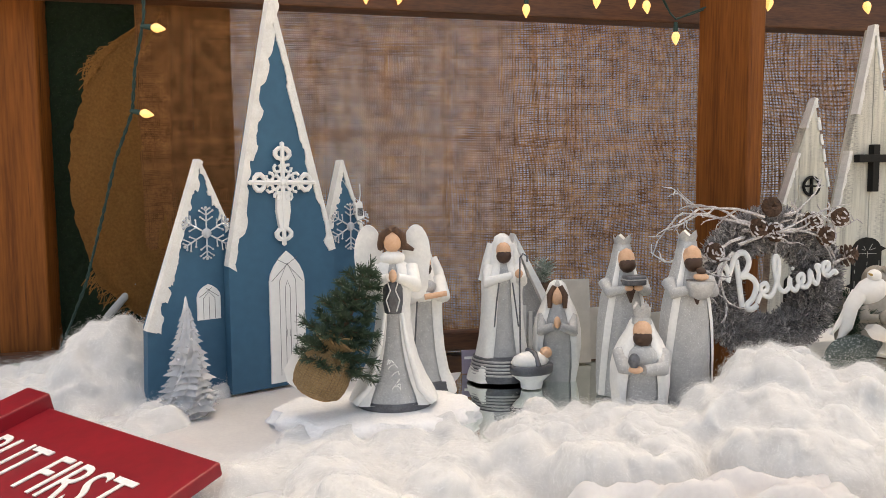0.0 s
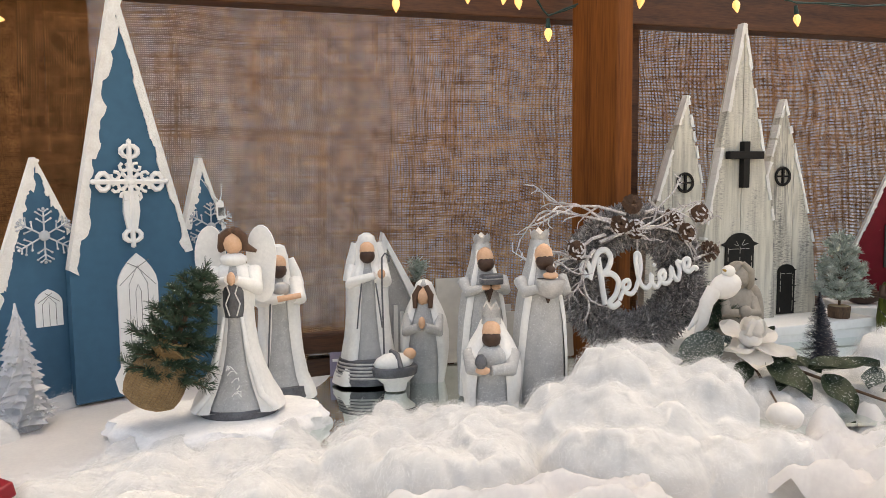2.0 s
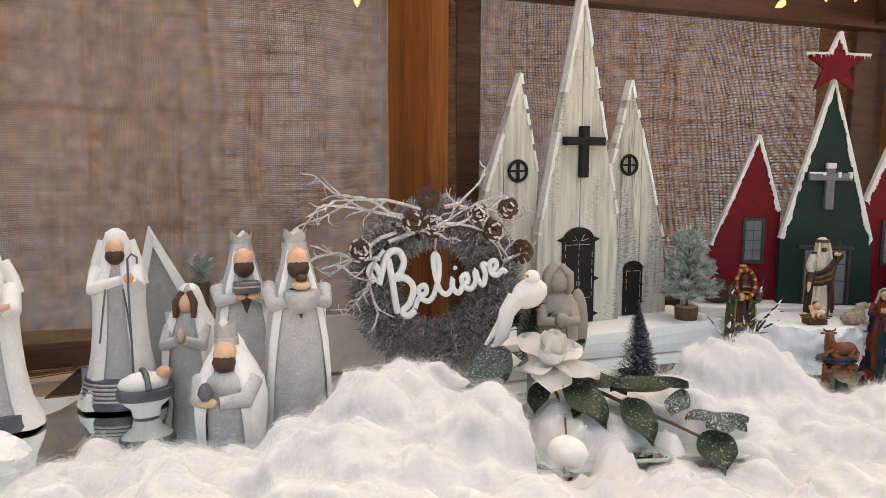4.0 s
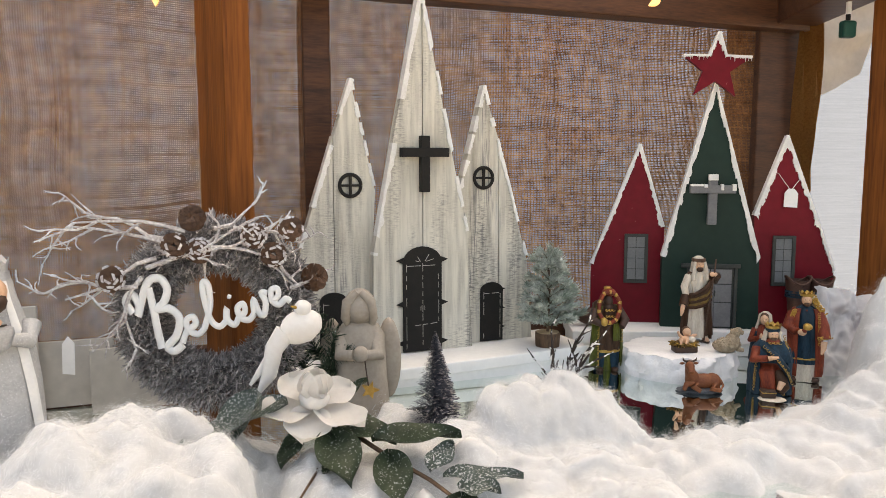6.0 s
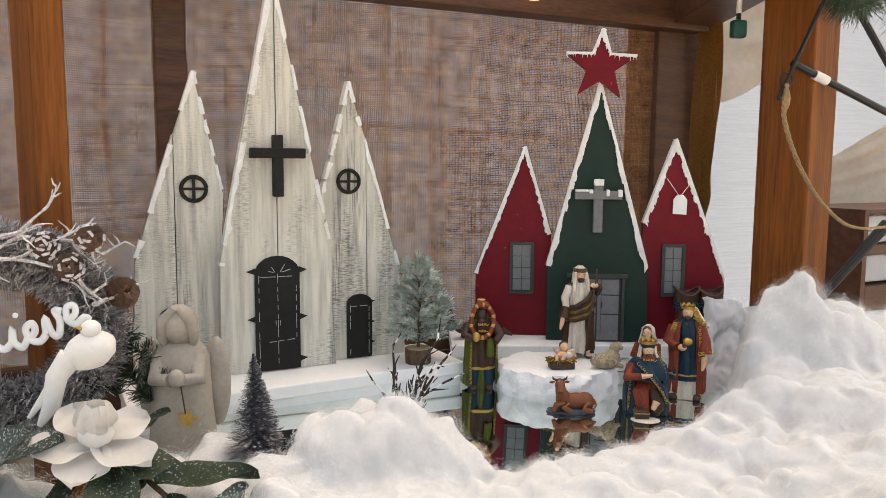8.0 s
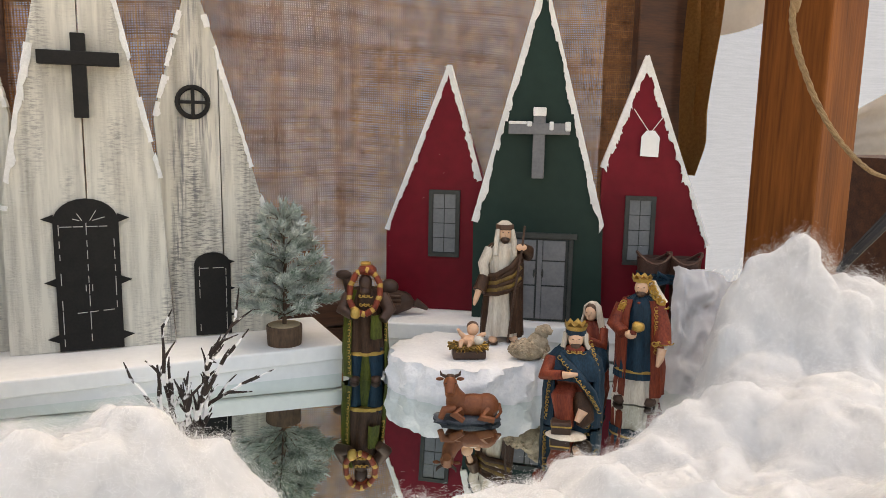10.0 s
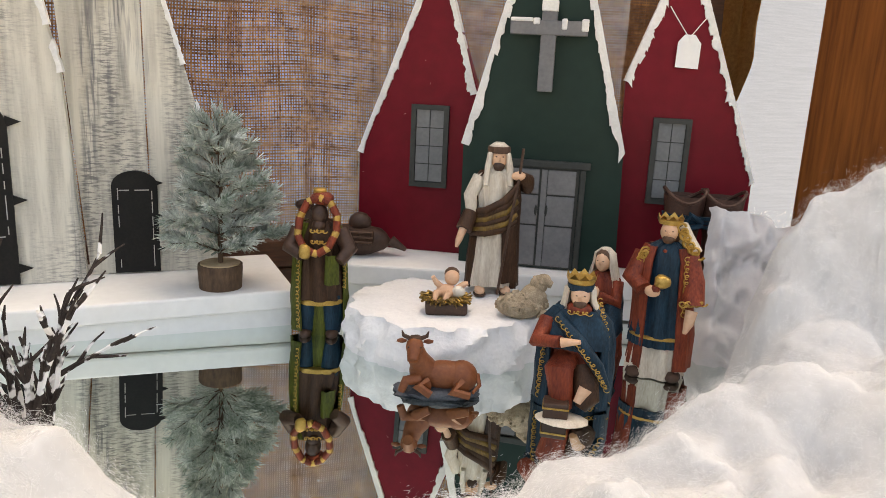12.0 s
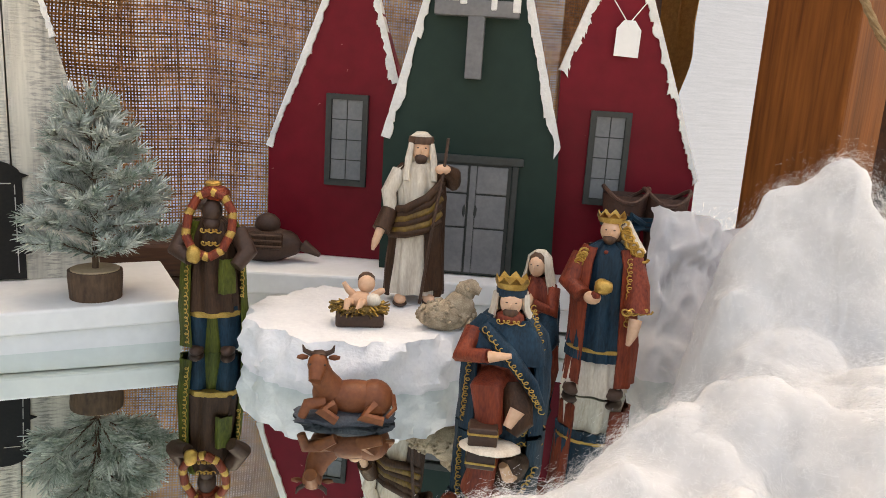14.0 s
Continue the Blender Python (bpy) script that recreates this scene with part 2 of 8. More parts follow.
# ---- setting ----
gb = bmesh.new()
bmesh.ops.create_grid(gb, x_segments=2, y_segments=2, size=60)
ground = part("ground", gb, CONCRETE)
ground.location.z = -0.8
tagged(ground, "pale grey concrete ground under the stall", "ground", kind="structure")

WALL_X, WALL_Y, WALL_A = 0.44, 1.40, 13.0      # a point of the burlap wall in plan and its direction
wa = radians(WALL_A)
WALL = pose(WALL_X, WALL_Y, 0, 0, 0, WALL_A)    # its own frame: x along the wall, y away from the viewer

tb = bmesh.new()
box(tb, -0.9, 1.95, 0.50, 1.62, -0.04, -0.012)
table = thing("display_table", pose(0, 0, 0), "long wooden display table under cotton and cloth", "table")
part("tabletop", tb, PLY, table)
for lx in (-0.8, 0.5, 1.85):
    for ly in (0.56, 1.5):
        part("leg", boxbm(lx - 0.03, lx + 0.03, ly - 0.03, ly + 0.03, -0.8, -0.04), PLY, table)

mb = bmesh.new()
box(mb, 0.625, 1.42, 0.82, 1.50, -0.004, 0.0)
mirror = part("mirror_panel", mb, MIRROR)
mirror.matrix_world = pose(0.9, 0, 0.013, 0, 1.2, 0) @ pose(-0.9, 0, 0)
tagged(mirror, "clear mirror panel lying flat on the table", "mirror")
mb = bmesh.new()
box(mb, -0.02, 0.615, 0.82, 1.44, 0.004, 0.008)
mirror = part("mirror_panel", mb, MIRROR)
tagged(mirror, "clear mirror panel lying under the grey and white figures", "mirror")


def post(name, x, y, wx, wy, turn, z0, z1, material, label):
    bm = bmesh.new()
    box(bm, -wx / 2, wx / 2, -wy / 2, wy / 2, z0, z1, bevel=0.003)
    ob = part(name, bm, material)
    ob.matrix_world = pose(x, y, 0, 0, 0, turn)
    return tagged(ob, label, "post", kind="structure")


post("post_mid", 0.468, 1.238, 0.035, 0.105, 28, -0.8, 0.80, WOOD, "orange-stained cedar post in front of the burlap")
post("post_left", -0.662, 1.20, 0.078, 0.08, 5, -0.8, 0.80, WOOD, "orange-stained cedar post at the stall's end")
post("post_behind", 0.578, 1.478, 0.045, 0.05, 13, -0.8, 0.80, DARKWOOD, "dark wooden post showing through the burlap")
post("post_corner", 1.47, 1.66, 0.10, 0.10, 10, -0.8, 0.80, DARKWOOD, "dark brown wooden corner post of the stall")
post("post_right", 1.545, 1.352, 0.084, 0.084, 28, -0.8, 0.80, WOOD, "reddish cedar post with a knot and a rope hook")

bb = bmesh.new()
box(bb, -1.2, 1.10, -0.06, -0.015, 0.575, 0.72, bevel=0.003)
beam = part("beam_back", bb, DARKWOOD)
beam.matrix_world = WALL
tagged(beam, "dark stained wooden beam along the top", "beam", kind="structure")
bs = bmesh.new()
box(bs, -0.045, 0.045, -1.4, 0.0, 0.585, 0.72, bevel=0.003)
beam2 = part("beam_side", bs, DARKWOOD)
beam2.matrix_world = pose(1.50, 1.62, 0, 0, 0, -12)
tagged(beam2, "dark stained side beam of the stall", "beam", kind="structure")
rb = bmesh.new()
box(rb, -1.2, 1.10, -0.03, -0.005, 0.012, 0.045, bevel=0.003)
rail = part("rail_low", rb, DARKWOOD)
rail.matrix_world = WALL
tagged(rail, "dark wooden rail along the foot of the burlap", "rail", kind="structure")

# tent sheeting behind the stall
tn = bmesh.new()
bmesh.ops.create_grid(tn, x_segments=60, y_segments=4, size=0.5)
for v in tn.verts:
    v.co = Vector((v.co.x * 7, 0.03 * math.sin(v.co.x * 60), (v.co.y + 0.5) * 5.6 - 0.8))
tent = part("tent_wall", tn, TENT, smooth=True)
tent.matrix_world = pose(0.6, 2.25, 0, 0, 0, 8)
tagged(tent, "bright white translucent tent wall behind the stall", "tent wall", kind="structure")


# ---- burlap: real threads both ways ----
def wave(u, w):
    return 0.014 * noise.noise(Vector((u * 2.2, w * 1.2, 3.1))) + 0.02 * math.sin(u * 3.0 + 1.0) * (0.5 + w)


def burlap(name, u0, u1, z0, z1, pitch, mt, label, seed, m, sag=0.0):
    rng = random.Random(seed)
    verts, faces = [], []

    def strand(line, width, across):
        base = len(verts)
        for k, (u, z) in enumerate(line):
            y = wave(u, z)
            hw = width * (0.82 + 0.36 * rng.random() + 0.22 * max(0, noise.noise(Vector((u * 25, z * 25, seed))))) / 2
            du, dz = (hw, 0) if across else (0, hw)
            verts.append((u - du, y, z - dz))
            verts.append((u + du, y, z + dz))
            if k:
                i = base + 2 * k
                faces.append((i - 2, i - 1, i + 1, i))

    def warp(u, z):
        return 0.010 * noise.noise(Vector((u * 4, z * 5, seed))) + 0.0035 * noise.noise(Vector((u * 13, z * 9, seed + 1.0))) + 0.0009 * noise.noise(Vector((u * 60, z * 14, seed + 5.0)))

    def weft(u, z):
        return 0.016 * noise.noise(Vector((u * 3, z * 4, seed + 9.0))) + 0.0040 * noise.noise(Vector((u * 10, z * 12, seed + 3.0))) + 0.0009 * noise.noise(Vector((u * 14, z * 60, seed + 2.0))) - sag * math.sin(u * 2.2)

    u = u0
    while u < u1:
        wd = pitch * rng.choice((0.42, 0.48, 0.52, 0.58, 0.68))
        n = 44
        strand([(u + warp(u, z0 + (z1 - z0) * k / n), z0 + (z1 - z0) * k / n) for k in range(n + 1)], wd, True)
        u += pitch * rng.uniform(0.92, 1.08)
    z = z0
    while z < z1:
        wd = pitch * rng.choice((0.40, 0.46, 0.50, 0.58, 0.70))
        n = int((u1 - u0) / 0.02)
        strand([(u0 + (u1 - u0) * k / n, z + weft(u0 + (u1 - u0) * k / n, z)) for k in range(n + 1)], wd, False)
        z += pitch * rng.uniform(0.92, 1.08)
    sheet = thing(name, m, label, "burlap cloth")
    ob = raw("weave", verts, faces, mt, sheet)
    ob["kind"] = "stuff"
    return sheet


burlap("burlap_sheet", -0.935, 1.02, 0.0, 0.60, 0.0030, JUTE, "loosely woven brown burlap sheet stretched between posts", 4, WALL)

xb = bmesh.new()
box(xb, -0.871, -0.862, 0.028, 0.036, 0.335, 0.60)
box(xb, -0.905, -0.79, 0.029, 0.035, 0.382, 0.390)
strut = part("strut_behind", xb, DARKWOOD)
strut.matrix_world = WALL
tagged(strut, "thin dark wooden cross strut showing through the burlap", "strut", kind="structure")

# ---- churches ----
def ragged(a, b, w0, w1, seed, steps=84, side=1):
    """A snow strip along a roof edge from a (eave) to b (tip): straight outside, dripping inside. Returns an outline in x, z."""
    rng = random.Random(seed)
    A, B = Vector(a), Vector(b)
    d = (B - A).normalized()
    inward = Vector((d.y, -d.x)) * side
    outer = [A + (B - A) * k / steps for k in range(steps + 1)]
    inner = []
    w = goal = w0
    for k in range(steps + 1):
        t = k / steps
        target = w0 + (w1 - w0) * t
        if rng.random() < 0.30:
            goal = target * rng.uniform(0.30, 1.65)
        w += (goal - w) * 0.5
        p = outer[k] + inward * (w + 0.0010 * rng.random())
        if rng.random() < 0.16:
            p.y -= 0.006 * rng.random()
        inner.append(p)
    return outer, inner


def snow_edge(a, b, w0, w1, seed, side, y, parent, patchy=-1.0):
    outer, inner = ragged(a, b, w0, w1, seed, side=side)
    verts, faces = [], []
    th = 0.0035
    for o, i in zip(outer, inner):
        out = o - (i - o).normalized() * 0.002
        verts += [(out.x, y + 0.012, out.y), (out.x, y - th, out.y), (i.x, y - th * 0.8, i.y), (i.x, y + 0.001, i.y)]
    n = len(outer)
    for k in range(n - 1):
        p, q = 4 * k, 4 * (k + 1)
        if k < n - 10 and noise.noise(Vector((k * 0.13, seed, 0.5))) < patchy:
            continue
        for j in range(3):
            f = (p + j, p + j + 1, q + j + 1, q + j)
            faces.append(f if side > 0 else f[::-1])
    faces += [(0, 1, 2, 3), (4 * n - 1, 4 * n - 2, 4 * n - 3, 4 * n - 4)]
    return raw("snow_edge", verts, faces, SNOW, parent)


def blue_church():
    ch = thing("blue_church", pose(-0.234, 1.045, 0, 0, 0, 38), "blue wooden church cutout with snow-edged gables and white cross", "wooden church", "wooden churches")
    z0 = 0.014
    def gable(poly, y):
        return part("gable_board", prism(bmesh.new(), poly, y, y + 0.018), BLUE, ch)
    gable([(-0.070, z0), (0.094, z0), (0.091, 0.21), (0.0, 0.552), (-0.070, 0.196)], 0.0)
    gable([(-0.176, z0), (-0.071, z0), (-0.058, 0.235), (-0.100, 0.330), (-0.173, 0.117)], 0.020)
    gable([(0.095, z0), (0.205, z0), (0.19, 0.12), (0.118, 0.332), (0.092, 0.235)], 0.020)
    for a, b, s, w, y in (((-0.070, 0.190), (0.0, 0.556), 1, 0.013, 0), ((0.091, 0.205), (0.0, 0.556), -1, 0.008, 0),
                       ((-0.173, 0.112), (-0.100, 0.334), 1, 0.011, 0.02), ((-0.060, 0.24), (-0.100, 0.334), -1, 0.005, 0.02),
                       ((0.092, 0.235), (0.118, 0.336), 1, 0.008, 0.02), ((0.19, 0.12), (0.118, 0.336), -1, 0.004, 0.02)):
        snow_edge(a, b, w, w * 0.7, int(abs(a[0]) * 1000) + int(w * 1e4), s, y, ch)
    door = part("door", prism(bmesh.new(), arch(-0.013, 0.041, 0.020, 0.165, 0.207, point=0.45), -0.003, 0.0005), WHITE, ch, "white arched door with thin drawn lattice")
    lines = bmesh.new()
    for pts in ([(0.002, 0.03), (0.002, 0.165), (0.014, 0.190), (0.027, 0.165), (0.027, 0.03)], [(0.0105, 0.04), (0.0105, 0.155), (0.014, 0.165), (0.018, 0.155), (0.018, 0.04)],
                [(-0.010, 0.165), (0.014, 0.188), (0.030, 0.198)], [(0.038, 0.163), (0.014, 0.188), (-0.002, 0.196)], [(0.0125, 0.085), (0.0125, 0.095)], [(0.0165, 0.085), (0.0165, 0.095)]):
        tube(lines, [(x, -0.0032, z) for x, z in pts], 0.0004, 4)
    part("lattice", lines, GREY, door)
    win = part("window", prism(bmesh.new(), arch(-0.108, -0.076, 0.119, 0.150, 0.167, point=0.3), 0.017, 0.0205), WHITE, ch, "small white arched window with drawn lattice")
    wl = bmesh.new()
    for pts in ([(-0.1, 0.12), (-0.1, 0.148), (-0.092, 0.157), (-0.084, 0.148), (-0.084, 0.12)], [(-0.092, 0.12), (-0.092, 0.15)], [(-0.105, 0.15), (-0.088, 0.162)], [(-0.079, 0.15), (-0.096, 0.162)]):
        tube(wl, [(x, 0.0166, z) for x, z in pts], 0.0004, 4)
    part("lattice", wl, GREY, win)
    # ornate cross
    oc = bmesh.new()
    cx, cz = 0.010, 0.303
    prism(oc, [(cx - 0.009, cz - 0.012), (cx + 0.009, cz - 0.012), (cx + 0.0105, cz - 0.04), (cx + 0.006, cz - 0.066), (cx - 0.006, cz - 0.066), (cx - 0.0105, cz - 0.04)], -0.0065, 0.0)
    for ax, az, ln in ((0, 1, 0.052), (0, -1, 0.084), (1, 0, 0.047), (-1, 0, 0.047)):
        tube(oc, [(cx, -0.005, cz), (cx + ax * ln, -0.005, cz + az * ln)], 0.0036, 6)
        ex, ez = cx + ax * (ln - 0.012), cz + az * (ln - 0.012)
        for s in (-1, 1):
            px, pz = -az * s, ax * s
            tube(oc, [(ex + px * 0.011 * math.sin(t) + ax * 0.010 * math.cos(t) * 0.8, -0.005, ez + pz * 0.011 * math.sin(t) + az * 0.010 * math.cos(t) * 0.8) for t in (0.0, 0.6, 1.2, 1.8, 2.4, 3.0)], [0.0028, 0.0033, 0.0038, 0.0038, 0.0033, 0.0026], 6)
        ball(oc, (cx + ax * (ln + 0.001), -0.005, cz + az * (ln + 0.001)), (0.004, 0.003, 0.004), sub=1)
    for k in range(8):
        a = k * math.tau / 8 + math.pi / 8
        for rr in (0.012, 0.021):
            tube(oc, [(cx + rr * math.cos(a) + 0.0055 * math.cos(t), -0.005, cz + rr * math.sin(a) + 0.0055 * math.sin(t)) for t in [a + j * math.tau / 7 for j in range(7)]], 0.0024, 5)
    ball(oc, (cx, -0.0055, cz), (0.006, 0.004, 0.006), sub=2)
    part("ornate_cross", oc, WHITE, ch, "white filigree cross", True)
    # bead snowflakes
    GLASSY = mat("clear acrylic", (0.92, 0.95, 0.97), (0.85, 0.9, 0.94), 0.12, scale=200, trans=0.55, bump=0.1)
    for fx, fz in ((-0.093, 0.236), (0.130, 0.236)):
        sf = bmesh.new()
        for k in range(6):
            a = k * math.tau / 6 + math.pi / 6
            d, p = Vector((math.cos(a), 0, math.sin(a))), Vector((-math.sin(a), 0, math.cos(a)))
            c0 = Vector((fx, 0.015, fz))
            tube(sf, [c0, c0 + d * 0.030], 0.0012, 6)
            for rr, q in ((0.016, 0.008), (0.024, 0.009), (0.03, 0.005)):
                for s in (-1, 1):
                    tube(sf, [c0 + d * rr, c0 + d * (rr + q * 0.7) + p * s * q], 0.0010, 5)
                    ball(sf, c0 + d * (rr + q * 0.7) + p * s * q, 0.0018, sub=1)
            ball(sf, c0 + d * 0.034, 0.0025, sub=1)
        ball(sf, (fx, 0.015, fz), (0.007, 0.003, 0.007), sub=2)
        part("snowflake", sf, GLASSY, ch, "clear acrylic snowflake", True)
    tag = part("price_tag", prism(bmesh.new(), [(0.137, 0.245), (0.150, 0.249), (0.147, 0.272), (0.142, 0.276), (0.135, 0.270)], 0.008, 0.0088), WHITE, ch, "white price tag with a barcode")
    bars = bmesh.new()
    for k in range(6):
        box(bars, 0.1385 + k * 0.0016, 0.1393 + k * 0.0016, 0.0074, 0.0078, 0.252, 0.264)
    part("barcode_bars", bars, BLACK, tag)
    st = bmesh.new()
    tube(st, [(0.141, 0.009, 0.273), (0.128, 0.012, 0.288), (0.118, 0.016, 0.306)], 0.0005, 4)
    tube(st, [(0.142, 0.009, 0.273), (0.146, 0.012, 0.283), (0.148, 0.016, 0.30)], 0.0005, 4)
    part("string", st, WHITE, tag)


def white_church():
    ch = thing("white_church", pose(0.735, 1.295, 0, 0, 0, 14), "whitewashed distressed wooden church cutout with black doors", "wooden church", "wooden churches")
    z0 = 0.046
    for poly, y in (([(-0.077, z0), (-0.001, z0), (-0.001, 0.556), (-0.006, 0.556), (-0.075, 0.196)], 0.0),
                    ([(0.0005, z0), (0.079, z0), (0.069, 0.225), (0.0005, 0.552)], 0.0),
                    ([(-0.183, z0), (-0.128, z0), (-0.127, 0.36), (-0.176, 0.20)], 0.02), ([(-0.1265, z0), (-0.0785, z0), (-0.066, 0.283), (-0.100, 0.436), (-0.126, 0.358)], 0.02),
                    ([(0.0805, z0), (0.132, z0), (0.131, 0.358), (0.106, 0.434), (0.066, 0.282)], 0.02), ([(0.1335, z0), (0.192, z0), (0.182, 0.168), (0.132, 0.355)], 0.02)):
        part("gable_board", prism(bmesh.new(), poly, y, y + 0.018), WHITEWASH, ch)
    for a, b, s, w, y, sd in (((-0.075, 0.192), (-0.004, 0.562), 1, 0.007, 0, 11), ((0.070, 0.222), (-0.002, 0.562), -1, 0.004, 0, 12), ((-0.176, 0.205), (-0.100, 0.440), 1, 0.006, 0.02, 13),
                          ((-0.068, 0.29), (-0.100, 0.440), -1, 0.003, 0.02, 14), ((0.067, 0.285), (0.106, 0.438), 1, 0.005, 0.02, 15), ((0.182, 0.172), (0.106, 0.438), -1, 0.004, 0.02, 16)):
        snow_edge(a, b, w * 0.62, w * 0.62, sd, s, y, ch, -0.25)
    cr = bmesh.new()
    box(cr, -0.0065, 0.0065, -0.013, -0.001, 0.281, 0.361, bevel=0.0008)
    box(cr, -0.036, 0.036, -0.0138, -0.0012, 0.331, 0.344, bevel=0.0008)
    part("cross", cr, BLACK, ch, "black wooden cross")
    for rx, rz in ((-0.103, 0.291), (0.105, 0.300)):
        rw = bmesh.new()
        tube(rw, [(rx + 0.0155 * math.cos(k * math.tau / 24), 0.0175, rz + 0.0155 * math.sin(k * math.tau / 24)) for k in range(25)], 0.0026, 6, caps=False)
        box(rw, rx - 0.015, rx + 0.015, 0.0155, 0.0195, rz - 0.0017, rz + 0.0017)
        box(rw, rx - 0.0017, rx + 0.0017, 0.0150, 0.0197, rz - 0.015, rz + 0.015)
        part("round_window", rw, BLACK, ch, "black ring window with a cross bar")
    PALE = mat("pale scratch", (0.55, 0.54, 0.50), rough=0.8, scale=90)

    def door(x0, x1, zs, zt, y, big):
        d = part("door", prism(bmesh.new(), arch(x0, x1, z0 + 0.001, zs, zt, 12), y - 0.003, y + 0.0005), BLACK, ch, "black painted arched door with scratched pale lines")
        ln = bmesh.new()
        c = (x0 + x1) / 2
        yy = y - 0.0033
        segs = [[(x0 + 0.005, z0 + 0.006), (x0 + 0.005, zs)], [(x1 - 0.005, z0 + 0.006), (x1 - 0.005, zs)], [(x0 + 0.006, zs - 0.004), (x1 - 0.006, zs - 0.004)]]
        if big:
            segs += [[(c, z0 + 0.01), (c, zs)], [(c - 0.003, 0.108), (c - 0.003, 0.115)], [(c + 0.003, 0.108), (c + 0.003, 0.115)], [(x0 + 0.006, 0.085), (x1 - 0.006, 0.088)]]
            for k in range(5):
                a = math.pi * (k + 0.5) / 5
                segs.append([(c + 0.006 * math.cos(a), zs + 0.002), (c + 0.019 * math.cos(a), zs + (zt - zs - 0.006) * math.sin(a))])
        rng = random.Random(int(x0 * 1000))
        for s in segs:
            (ax, az), (bx, bz) = s
            n = max(1, int(math.hypot(bx - ax, bz - az) / 0.012))
            for k in range(n):
                if rng.random() < 0.8:
                    t0, t1 = k / n, (k + rng.uniform(0.5, 1)) / n
                    tube(ln, [(ax + (bx - ax) * t0, yy, az + (bz - az) * t0), (ax + (bx - ax) * t1, yy, az + (bz - az) * t1)], 0.00045, 4)
        part("scratched_line", ln, PALE, d)["kind"] = "stuff"
        for hz in ((0.060, 0.118, 0.182) if big else (0.068, 0.098, 0.128)):
            q = 0.0065 if big else 0.003
            for sx, sgn in ((x0, -1), (x1, 1)):
                if not big and sgn < 0:
                    continue
                part("hinge", prism(bmesh.new(), [(sx - sgn * 0.001, hz - q * 0.7), (sx - sgn * 0.001, hz + q * 0.7), (sx + sgn * q * 1.6, hz)], y - 0.0026, y - 0.0004), BLACK, d)
    door(-0.032, 0.028, 0.178, 0.202, 0.0, True)
    door(0.101, 0.139, 0.126, 0.139, 0.02, False)
    door(-0.150, -0.110, 0.126, 0.139, 0.02, False)


def star_poly(cx, cz, R, r, tilt=0.0):
    return [(cx + (R if k % 2 == 0 else r) * math.sin(k * math.pi / 5 + tilt), cz + (R if k % 2 == 0 else r) * math.cos(k * math.pi / 5 + tilt)) for k in range(10)]


